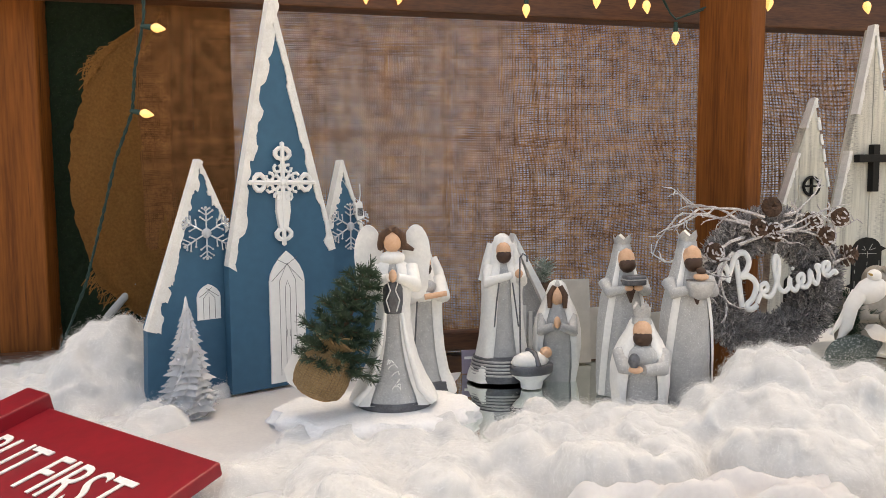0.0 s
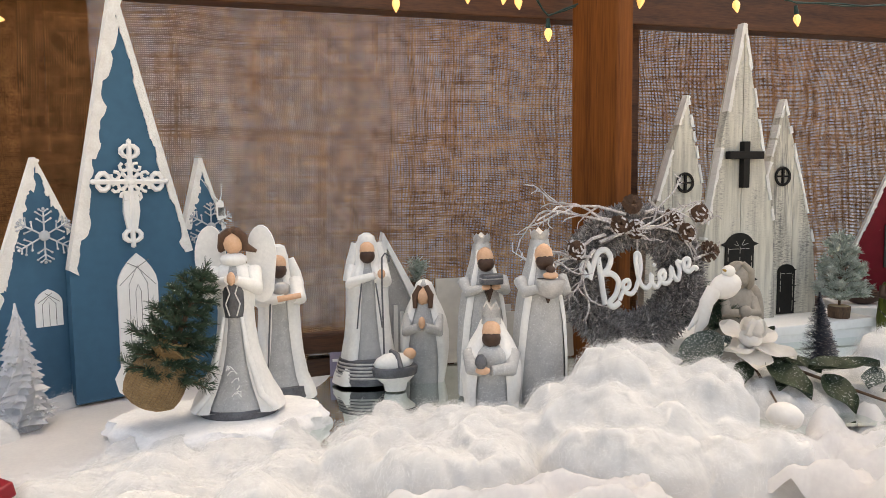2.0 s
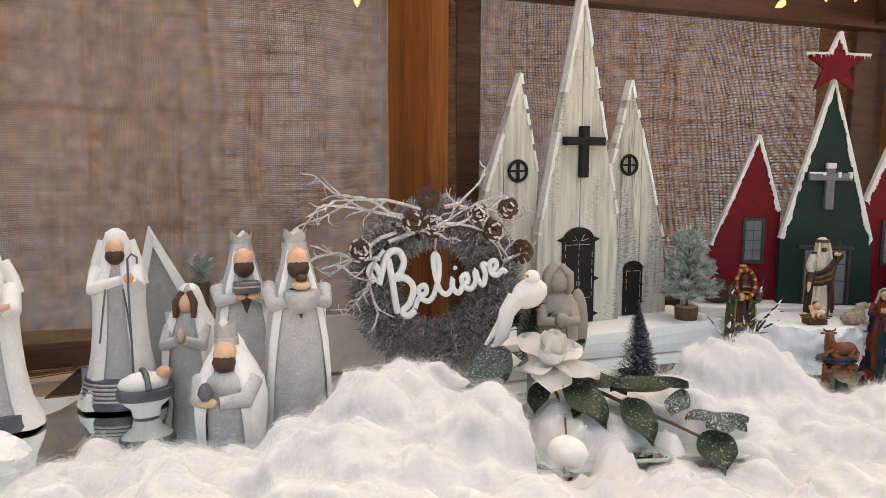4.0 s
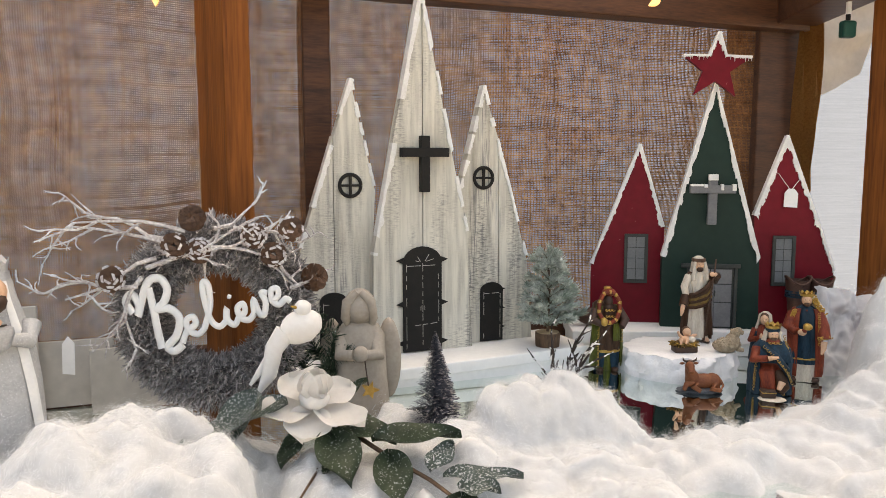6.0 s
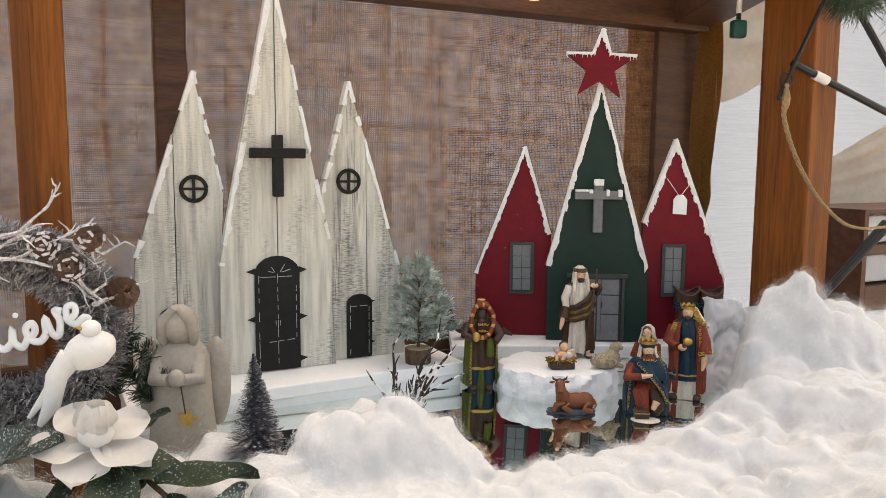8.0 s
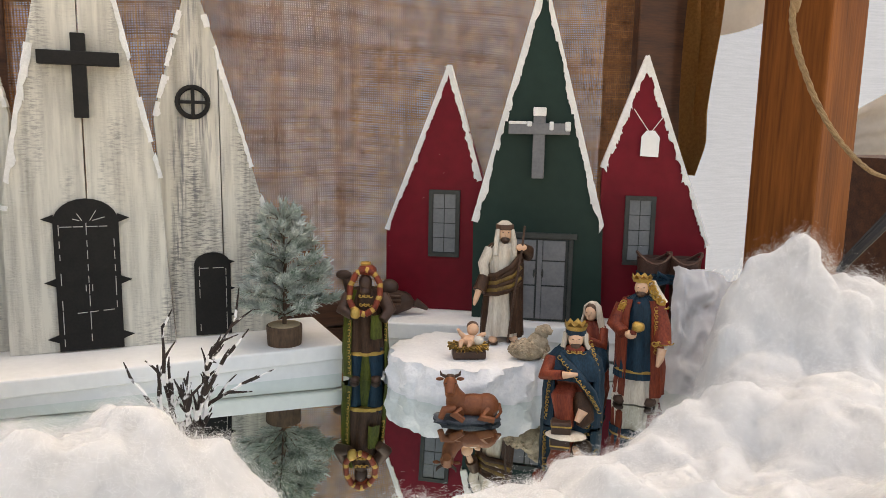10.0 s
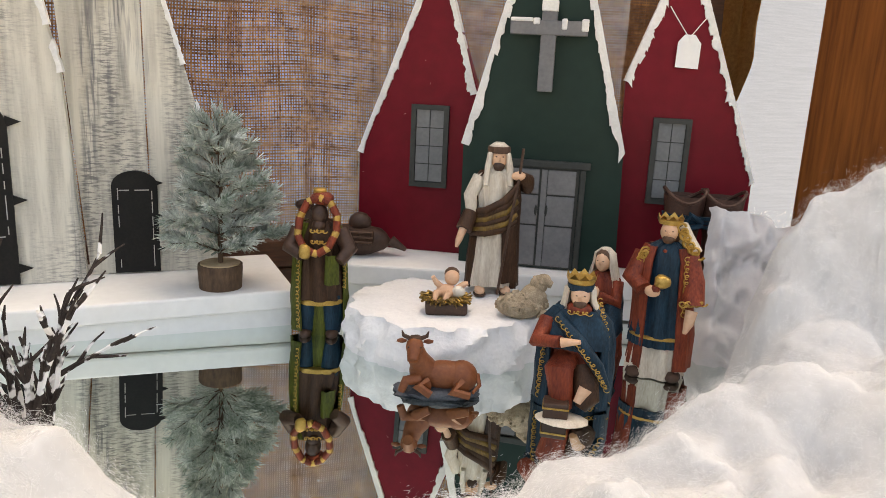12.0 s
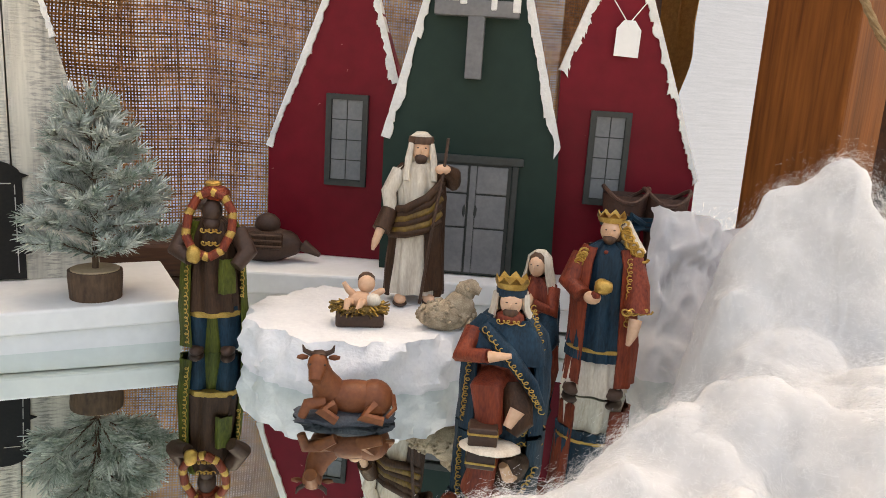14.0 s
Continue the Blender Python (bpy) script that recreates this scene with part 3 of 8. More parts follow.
def red_church():
    ch = thing("red_church", pose(1.2325, 1.396, 0, 0, 0, -17), "red and green wooden church cutout topped by a star", "wooden church", "wooden churches")
    z0 = 0.049
    g = -0.03
    part("gable_board", prism(bmesh.new(), [(-0.080, z0), (0.076, z0), (0.073, 0.168), (-0.006, 0.444), (-0.081, 0.170)], g, g + 0.018), GREEN, ch, "dark green middle gable board")
    part("gable_board", prism(bmesh.new(), [(-0.195, z0), (-0.0755, z0), (-0.074, 0.22), (-0.118, 0.350), (-0.195, 0.150)], 0.0, 0.018), RED, ch, "barn red side gable board")
    part("gable_board", prism(bmesh.new(), [(0.074, z0), (0.199, z0), (0.198, 0.145), (0.172, 0.218), (0.116, 0.362), (0.070, 0.235)], 0.0, 0.018), RED, ch, "barn red side gable board")
    for a, b, s, w, y, sd in (((-0.081, 0.168), (-0.006, 0.450), 1, 0.008, g, 21), ((0.073, 0.166), (-0.006, 0.450), -1, 0.007, g, 22), ((-0.195, 0.150), (-0.118, 0.354), 1, 0.006, 0, 23),
                          ((-0.076, 0.215), (-0.118, 0.354), -1, 0.007, 0, 24), ((0.070, 0.235), (0.116, 0.366), 1, 0.008, 0, 25), ((0.172, 0.218), (0.116, 0.366), -1, 0.007, 0, 26), ((0.198, 0.145), (0.172, 0.218), -1, 0.003, 0, 27)):
        snow_edge(a, b, w * 0.58, w * 0.5, sd, s, y, ch)
    st = part("star", prism(bmesh.new(), star_poly(-0.008, 0.473, 0.055, 0.022, 0.05), g - 0.014, g - 0.002), RED, ch, "red wooden star with snowy points")
    P = star_poly(-0.008, 0.473, 0.055, 0.022, 0.05)
    snow_edge(P[9], P[0], 0.0012, 0.0036, 31, 1, g - 0.014, st)
    snow_edge(P[1], P[0], 0.0012, 0.0036, 32, -1, g - 0.014, st)
    snow_edge(P[9], P[8], 0.0008, 0.0022, 33, -1, g - 0.014, st)
    snow_edge(P[1], P[2], 0.0008, 0.0022, 34, 1, g - 0.014, st)
    cr = bmesh.new()
    box(cr, -0.0125, 0.0015, g - 0.013, g - 0.001, 0.222, 0.302, bevel=0.0008)
    box(cr, -0.041, 0.030, g - 0.0138, g - 0.0012, 0.273, 0.286, bevel=0.0008)
    cross = part("cross", cr, GREY, ch, "grey wooden cross with snow on it")
    sc = bmesh.new()
    for x0, x1, za, zb in ((-0.041, -0.020, 0.2845, 0.288), (0.006, 0.011, 0.278, 0.288), (0.024, 0.0305, 0.277, 0.288), (-0.013, 0.002, 0.294, 0.304), (-0.02, -0.014, 0.282, 0.288)):
        box(sc, x0, x1, g - 0.0150, g - 0.004, za, zb, bevel=0.0012)
    part("snow_cap", sc, SNOW, cross)
    for x0, x1 in ((-0.140, -0.101), (0.100, 0.136)):
        z1, zb = 0.202, 0.118
        wi = part("window", boxbm(x0 + 0.002, x1 - 0.002, -0.002, 0.0, zb + 0.002, z1 - 0.002), DKGREY, ch, "painted grey window with dark frame")
        cw, hh = (x1 - x0 - 0.012) / 2, (z1 - zb - 0.014) / 4
        for i in range(2):
            for j in range(4):
                xa, za = x0 + 0.0055 + i * (cw + 0.001), zb + 0.006 + j * (hh + 0.001)
                part("pane", boxbm(xa, xa + cw, -0.0032, -0.0018, za, za + hh), PANE, wi)
        fr = bmesh.new()
        for b4 in ((x0, x0 + 0.005, zb, z1), (x1 - 0.005, x1, zb, z1), (x0 + 0.005, x1 - 0.005, zb, zb + 0.005), (x0 + 0.005, x1 - 0.005, z1 - 0.005, z1)):
            box(fr, b4[0], b4[1], -0.0055, -0.0005, b4[2], b4[3])
        part("frame", fr, DKGREY, wi)
    dr = part("door", boxbm(-0.040, 0.034, g - 0.002, g, z0 + 0.001, 0.150), DKGREY, ch, "grey double door with worn panels")
    for i in range(2):
        xa = -0.037 + i * 0.035
        for za, zb in ((0.052, 0.092), (0.0935, 0.1225), (0.124, 0.148)):
            part("panel", boxbm(xa + 0.006, xa + 0.033, g - 0.0036, g - 0.0015, za, zb, bevel=0.0008), GREY, dr)
        part("stile", boxbm(xa, xa + 0.0055, g - 0.0034, g - 0.0015, 0.052, 0.148), GREY, dr)
        ob = part("handle", ball(bmesh.new(), (-0.0055 + i * 0.010, g - 0.004, 0.108), (0.0016, 0.001, 0.006), sub=1), DKGREY, dr)
    part("lintel", boxbm(-0.050, 0.044, g - 0.0055, g - 0.0002, 0.150, 0.157, bevel=0.001), DKGREY, dr)
    part("jamb", boxbm(0.0345, 0.040, g - 0.0045, g - 0.0002, z0, 0.150, bevel=0.001), DKGREY, dr)
    tag = part("price_tag", prism(bmesh.new(), [(0.1135, 0.250), (0.1345, 0.249), (0.1350, 0.272), (0.1290, 0.280), (0.1195, 0.280), (0.1140, 0.273)], -0.006, -0.005), WHITE, ch, "blank white card price tag")
    st = bmesh.new()
    tube(st, [(0.1235, -0.006, 0.277), (0.110, -0.004, 0.296), (0.104, -0.003, 0.305)], 0.0005, 4)
    tube(st, [(0.1240, -0.006, 0.277), (0.132, -0.004, 0.288), (0.138, -0.003, 0.296)], 0.0005, 4)
    ball(st, (0.124, -0.0062, 0.2755), (0.0012, 0.0006, 0.0012), sub=1)
    part("string", st, WHITE, tag)


blue_church()
white_church()
red_church()


# white plinths below the churches
def plinth(m, x0, x1, y0, y1, zt, label):
    p = thing("plinth", m, label, "plinth")
    part("top_board", boxbm(x0, x1, y0, y1, 0.0285, zt, bevel=0.002), WHITE, p)
    # added white board, stands in for the top board's front reflected in the mirror
    part("base_board", boxbm(x0 + 0.004, x1 - 0.002, y0 + 0.006, y1, 0.006, 0.0275, bevel=0.001), WHITE, p)


plinth(pose(0.735, 1.295, 0, 0, 0, 17), -0.20, 0.245, -0.075, 0.055, 0.0455, "white painted plinth board under the whitewashed church")
plinth(pose(1.2325, 1.396, 0, 0, 0, -10), -0.235, 0.215, -0.058, 0.065, 0.0485, "white painted plinth board under the red church")


# ---- more materials ----
MATTE = mat("matte white resin", (0.86, 0.85, 0.82), (0.74, 0.73, 0.71), 0.65, scale=35, bump=0.25)
GLIT = mat("grey glitter resin", (0.50, 0.50, 0.49), (0.36, 0.36, 0.36), 0.45, scale=60, bump=0.5, speck=(0.75, 0.75, 0.76), speck_scale=900, speck_at=0.64)
PEWTER = mat("pewter grey", (0.16, 0.165, 0.18), (0.09, 0.09, 0.10), 0.4, 0.4, scale=80, bump=0.4)
SILVER = mat("silver leaf", (0.55, 0.55, 0.55), (0.38, 0.38, 0.38), 0.48, 0.5, scale=80)
SKIN = mat("painted flesh", (0.72, 0.46, 0.31), (0.62, 0.36, 0.22), 0.5, scale=60, bump=0.05)
BROWN = mat("painted dark brown", (0.075, 0.038, 0.024), (0.045, 0.022, 0.014), 0.5, scale=60, bump=0.3)
HAIR = mat("painted brown hair", (0.12, 0.06, 0.035), (0.07, 0.035, 0.02), 0.55, scale=120, stretch=(3, 3, 0.6), bump=0.4)
GOLD = mat("gold paint", (0.62, 0.40, 0.12), (0.40, 0.23, 0.05), 0.35, 0.6, scale=150, bump=0.4)
TEAL = mat("teal blue robe", (0.011, 0.046, 0.078), (0.004, 0.014, 0.024), 0.5, scale=50, stretch=(2.6, 2.6, 0.5), bump=0.5, spec=0.25)
RUST = mat("rust red robe", (0.30, 0.058, 0.026), (0.105, 0.018, 0.011), 0.5, scale=50, stretch=(2.6, 2.6, 0.5), bump=0.5, spec=0.25)
OLIVE = mat("olive green robe", (0.12, 0.135, 0.018), (0.04, 0.048, 0.008), 0.5, scale=50, stretch=(2.6, 2.6, 0.5), bump=0.5, spec=0.25)
UMBER = mat("umber robe", (0.078, 0.036, 0.018), (0.028, 0.013, 0.007), 0.5, scale=50, stretch=(2.6, 2.6, 0.5), bump=0.5, spec=0.25)
CREAM = mat("cream robe", (0.74, 0.68, 0.58), (0.50, 0.42, 0.33), 0.5, scale=60, stretch=(2, 2, 0.4), bump=0.35)
OCHRE = mat("ochre lining", (0.22, 0.13, 0.022), (0.08, 0.04, 0.008), 0.45, scale=60, stretch=(2, 2, 0.5), bump=0.3)
STRAW = mat("straw", (0.55, 0.40, 0.14), (0.25, 0.15, 0.04), 0.7, scale=200, bump=0.6)
WOOL = mat("beige wool", (0.52, 0.42, 0.30), (0.26, 0.19, 0.12), 0.7, scale=160, bump=1.0)
OXBR = mat("ox brown", (0.24, 0.075, 0.025), (0.15, 0.042, 0.015), 0.5, scale=60, bump=0.2)
SLATE = mat("slate grey rock", (0.085, 0.095, 0.11), (0.04, 0.045, 0.055), 0.55, scale=90, bump=0.7)
MOSS = mat("taupe resin", (0.40, 0.355, 0.30), (0.31, 0.27, 0.225), 0.7, scale=30, bump=0.15)
NEEDLE = mat("green needles", (0.060, 0.098, 0.058), (0.020, 0.042, 0.022), 0.6, scale=40, rnd=0.5, bump=0, speck=(0.55, 0.60, 0.57), speck_scale=260, speck_at=0.66)
FROST = mat("frosted needles", (0.80, 0.83, 0.79), (0.13, 0.20, 0.145), 0.6, scale=50, rnd=0.35, bump=0)
BARK = mat("bark", (0.16, 0.095, 0.055), (0.07, 0.04, 0.025), 0.8, scale=60, stretch=(1, 1, 0.4), bump=0.8)
CUT = mat("cut wood", (0.55, 0.42, 0.28), (0.42, 0.30, 0.18), 0.7, scale=40)
TWIG = mat("frosted twig", (0.80, 0.78, 0.77), (0.30, 0.25, 0.24), 0.75, scale=55, bump=0.5)
GREYTWIG = mat("grey frosted sprigs", (0.60, 0.58, 0.585), (0.13, 0.115, 0.115), 0.8, scale=110, rnd=0.4, bump=0)
CONE = mat("pine cone", (0.13, 0.065, 0.035), (0.06, 0.03, 0.018), 0.6, scale=60, rnd=0.3)
CONEW = mat("frosted pine cone", (0.52, 0.48, 0.46), (0.055, 0.035, 0.028), 0.7, scale=90, rnd=0.3)
PETAL = mat("silk petal", (0.94, 0.92, 0.89), (0.87, 0.84, 0.80), 0.6, scale=25, bump=0.1, thin=0.2)
LEAF = mat("glittered silk leaf", (0.060, 0.090, 0.048), (0.025, 0.045, 0.024), 0.45, scale=30, speck=(0.40, 0.45, 0.43), speck_scale=420, speck_at=0.62, bump=0.3)
LEAFG = mat("frosted silk leaf", (0.16, 0.20, 0.18), (0.055, 0.085, 0.07), 0.5, scale=60, speck=(0.7, 0.73, 0.72), speck_scale=500, speck_at=0.56, bump=0.4)
CRYSTAL = mat("clear iridescent acrylic", (0.96, 0.97, 0.99), (0.90, 0.92, 0.96), 0.08, scale=90, trans=0.62, bump=0.5, spec=0.7)
BULB = bpy.data.materials.new("lit warm bulb")
BULB.use_nodes = True
bnode = BULB.node_tree.nodes["Principled BSDF"]
bnode.inputs["Base Color"].default_value = (0.9, 0.6, 0.3, 1)
bnode.inputs["Roughness"].default_value = 0.15
bnode.inputs["Emission Color"].default_value = (1.0, 0.47, 0.16, 1)
bnode.inputs["Emission Strength"].default_value = 0.27
WIRE = mat("green wire", (0.012, 0.05, 0.042), (0.008, 0.03, 0.026), 0.5, scale=60)
SIGNRED = mat("crimson board", (0.27, 0.008, 0.018), (0.20, 0.006, 0.014), 0.4, scale=10, bump=0.1)
ROPE = mat("hemp rope", (0.42, 0.29, 0.16), (0.25, 0.16, 0.08), 0.85, scale=200, bump=0.9)
IRON = mat("black iron", (0.016, 0.016, 0.018), (0.010, 0.010, 0.011), 0.45, scale=60)


# ---- cotton batting ----
MOUNDS = (
    (-0.46, 1.02, 0.11, 0.105), (-0.58, 0.95, 0.10, 0.05), (-0.36, 1.0, 0.06, 0.03), (-0.40, 0.86, 0.10, 0.02), (-0.22, 0.70, 0.12, 0.010), (-0.05, 0.68, 0.13, 0.022), (-0.08, 0.79, 0.06, 0.012), (-0.16, 0.79, 0.06, 0.012), (-0.02, 0.83, 0.05, 0.010),
    (0.03, 0.775, 0.07, 0.016), (0.10, 0.86, 0.06, 0.024), (0.18, 0.86, 0.06, 0.026), (0.17, 0.76, 0.10, 0.040), (0.25, 0.80, 0.07, 0.030), (0.33, 0.85, 0.06, 0.062), (0.395, 0.89, 0.065, 0.086),
    (0.36, 0.77, 0.09, 0.06), (0.46, 0.85, 0.07, 0.065), (0.49, 0.96, 0.06, 0.038), (0.435, 0.95, 0.05, 0.064), (0.48, 0.74, 0.07, 0.026), (0.62, 0.92, 0.08, 0.035), (0.66, 1.02, 0.07, 0.030), (0.74, 0.93, 0.06, 0.035),
    (0.82, 0.98, 0.070, 0.078), (0.885, 0.98, 0.055, 0.055), (0.80, 0.88, 0.08, 0.030), (0.92, 0.90, 0.08, 0.020), (1.02, 0.92, 0.07, 0.030), (1.14, 0.90, 0.07, 0.020), (1.25, 0.96, 0.05, 0.030), (1.315, 1.04, 0.06, 0.055),
    (1.37, 1.03, 0.08, 0.062), (1.425, 1.15, 0.060, 0.168), (1.395, 1.165, 0.046, 0.152), (1.372, 1.150, 0.030, 0.085), (1.10, 0.965, 0.06, 0.026), (1.20, 0.99, 0.065, 0.034), (1.275, 1.045, 0.06, 0.050), (1.362, 1.10, 0.050, 0.060), (1.0, 0.94, 0.05, 0.02), (1.46, 1.14, 0.07, 0.130), (1.51, 1.16, 0.09, 0.128), (1.60, 1.18, 0.12, 0.075), (1.45, 1.0, 0.12, 0.070), (1.70, 1.2, 0.14, 0.09), (0.71, 0.71, 0.11, 0.020), (0.9, 0.75, 0.12, 0.02), (1.1, 0.78, 0.14, 0.02), (1.35, 0.85, 0.15, 0.05), (1.62, 1.0, 0.18, 0.06))


def cotton_height(x, y):
    big = 0.035 * noise.noise(Vector((x * 9, y * 9, 1.0)))
    xx, yy = x + big, y + 0.035 * noise.noise(Vector((x * 9, y * 9, 7.0)))
    h = -0.03
    for mx, my, r, mh in MOUNDS:
        d2 = ((xx - mx) ** 2 + (yy - my) ** 2) / (r * r)
        if d2 < 1.7:
            v = (mh + 0.03) * (max(0.0, 1 - d2 * d2 * 0.62) ** 0.55 if mh < 0.1 else max(0.0, 1 - d2 * 0.6) ** 1.2) - 0.03
            h = max(h, v)
    if h > -0.03:
        puff = 0.022 * (0.45 - abs(noise.noise(Vector((x * 17, y * 17, 3.0))))) + 0.008 * (0.4 - abs(noise.noise(Vector((x * 38, y * 38, 9.0))))) + 0.004 * noise.noise(Vector((x * 90, y * 90, 2.0)))
        h += puff * min(1.0, (h + 0.03) / 0.04)
    return h


def cotton():
    nx, ny, step = 600, 318, 0.0043
    x0, y0 = -0.72, 0.42
    H = np.zeros((nx, ny))
    for i in range(nx):
        for j in range(ny):
            H[i, j] = cotton_height(x0 + i * step, y0 + j * step)
    gx = (x0 + np.arange(nx) * step)[:, None]
    gy = (y0 + np.arange(ny) * step)[None, :]
    bumps = np.zeros((nx, ny))
    brg = random.Random(77)

    def bump(field, bx, by, rx, ry, amp):
        i0, i1 = max(0, int((bx - rx - x0) / step)), min(nx, int((bx + rx - x0) / step) + 2)
        j0, j1 = max(0, int((by - ry - y0) / step)), min(ny, int((by + ry - y0) / step) + 2)
        if i0 < i1 and j0 < j1:
            d2 = ((gx[i0:i1] - bx) / rx) ** 2 + ((gy[:, j0:j1] - by) / ry) ** 2
            field[i0:i1, j0:j1] = np.maximum(field[i0:i1, j0:j1], np.sqrt(np.maximum(0, 1 - d2)) * amp)

    tufts = np.zeros((nx, ny))
    for mx, my, r, mh in MOUNDS:
        for _ in range(int(5 + 700 * r * r)):
            q, an, br_ = r * 1.05 * brg.random() ** 0.5, brg.random() * math.tau, brg.uniform(0.014, 0.036)
            bump(bumps, mx + q * math.cos(an), my + q * math.sin(an), br_ * brg.uniform(0.8, 1.3), br_ * brg.uniform(0.8, 1.3), br_ * brg.uniform(0.45, 0.85))
        for _ in range(int(20 + 22000 * r * r)):
            q, an, br_ = r * 1.1 * brg.random() ** 0.5, brg.random() * math.tau, brg.uniform(0.007, 0.018)
            bump(tufts, mx + q * math.cos(an), my + q * math.sin(an), br_ * brg.uniform(0.7, 1.5), br_ * brg.uniform(0.7, 1.5), br_ * brg.uniform(0.1, 0.35))
    bumps += tufts
    fine = np.array([[noise.noise(Vector((i * 0.26, j * 0.26, 4.0))) + 0.6 * noise.noise(Vector((i * 0.6, j * 0.6, 8.0))) for j in range(ny)] for i in range(nx)])
    H = np.where(H > -0.02, H - 0.022 + bumps + 0.0024 * fine, H)
    for _ in range(4):
        P = np.pad(H, 1, mode="edge")
        H = 0.5 * H + 0.125 * (P[2:, 1:-1] + P[:-2, 1:-1] + P[1:-1, 2:] + P[1:-1, :-2])
    keep = H > -0.022
    idx = -np.ones((nx, ny), int)
    verts, faces = [], []
    rng = random.Random(12)
    for i in range(nx):
        for j in range(ny):
            if keep[i, j]:
                idx[i, j] = len(verts)
                p = Vector((x0 + i * step, y0 + j * step, H[i, j] + 0.004))
                # curling lumps: the surface is pushed about in all directions, more where the batting is deep
                deep = min(1.0, max(0.0, (p.z + 0.01) / 0.05))
                p += deep * (1.0 if p.x < 0.76 else 0.85) * (0.0070 * noise.noise_vector(p * 40) + 0.0032 * noise.noise_vector(p * 85) + 0.0010 * noise.noise_vector(p * 230))
                verts.append(tuple(p))
    for i in range(nx - 1):
        for j in range(ny - 1):
            q = (idx[i, j], idx[i + 1, j], idx[i + 1, j + 1], idx[i, j + 1])
            if min(q) >= 0:
                faces.append(q)
    top = thing("cotton_snow", pose(0, 0, 0), "fluffy white cotton batting heaped like snow on the table", "cotton batting")
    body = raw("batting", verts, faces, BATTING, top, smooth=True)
    body["kind"] = "stuff"
    # loose fibres: short curls lying along the surface, a few lifting off it, longer wisps along the tall crest
    fv, ff = [], []
    high = [k for k, q in enumerate(faces) if verts[q[0]][2] > -0.002]
    crest = [k for k in high if verts[faces[k][0]][0] > 1.33 and verts[faces[k][0]][2] > 0.075]
    tufts_at = [(crest[rng.randrange(len(crest))], rng.uniform(0.008, 0.020)) for _ in range(210)]
    near = [k for k in high if verts[faces[k][0]][0] > 0.76 and verts[faces[k][0]][1] < 1.24]
    tufts_at += [(near[rng.randrange(len(near))], rng.uniform(0.003, 0.009)) for _ in range(3600)]
    for k in range(540000):
        lift, reach = rng.expovariate(1 / 0.0028), rng.uniform(0.004, 0.010)
        if k < 270000:
            f, size = tufts_at[k % 210] if k < 40000 else tufts_at[210 + k % 3600]
            f = faces[f]
            lift, reach = size * abs(rng.gauss(0, 0.55)), rng.uniform(0.003, 0.008)
        else:
            f, size = faces[high[rng.randrange(len(high))]], 0.0
        p0, p1, p3 = Vector(verts[f[0]]), Vector(verts[f[1]]), Vector(verts[f[3]])
        up = (p1 - p0).cross(p3 - p0).normalized()
        if p0.x > 0.9:
            reach *= 0.5
        a = p0.lerp(p1, rng.random()).lerp(p3, rng.random() * 0.5) + up * min(lift, 0.03) + Vector((rng.gauss(0, 1), rng.gauss(0, 1), rng.gauss(0, 1))) * size * 0.4
        d = Vector((rng.gauss(0, 1), rng.gauss(0, 1), rng.gauss(0, 1)))
        d = (d - up * d.dot(up) * (0.85 if not size else 0.3)).normalized()
        side = d.cross(up)
        if side.length < 1e-4:
            continue
        side = side.normalized() * rng.choice((-1, 1))
        curl = rng.uniform(0.3, 0.8) * reach
        w = up.cross(d).normalized().lerp(up, rng.random()).normalized() * (rng.uniform(0.00005, 0.00009) if a.x < 0.76 else rng.uniform(0.00003, 0.00006))
        e = len(fv)
        for q in (a - d * reach * 0.5, a + side * curl, a + d * reach * 0.5 + up * reach * rng.uniform(-0.2, 0.2)):
            fv.append(tuple(q - w))
            fv.append(tuple(q + w))
        ff.append((e, e + 1, e + 3, e + 2))
        ff.append((e + 2, e + 3, e + 5, e + 4))
    fib = raw("loose_fibres", fv, ff, COTTON, top)
    fib["kind"] = "stuff"


cotton()


# ---- crumpled cloth ----
def cloth(name, m, w, d, amp, freq, seed, label, n=46, material=None, sharp=1.0, arcs=0.0):
    verts, faces = [], []
    for i in range(n + 1):
        for j in range(n + 1):
            u, v = i / n - 0.5, j / n - 0.5
            p = Vector((u * freq, v * freq, seed))
            q = noise.noise(p) * 0.6 + 0.4 * (0.5 - abs(noise.noise(p * 2.1))) * sharp
            e = 0.5 - max(abs(u), abs(v))
            z = amp * q * 2 + arcs * math.cos(u * 3) - 0.02 * math.exp(-e * 40)
            verts.append((u * w + 0.08 * w * noise.noise(Vector((v * 3, u * 3, seed + 4))), v * d + 0.08 * d * noise.noise(Vector((u * 3, v * 4, seed + 8))), z))
    for i in range(n):
        for j in range(n):
            a = i * (n + 1) + j
            faces.append((a, a + n + 1, a + n + 2, a + 1))
    ob = raw(name, verts, faces, material or CLOTH, smooth=True)
    ob.matrix_world = m
    return tagged(ob, label, "cloth")


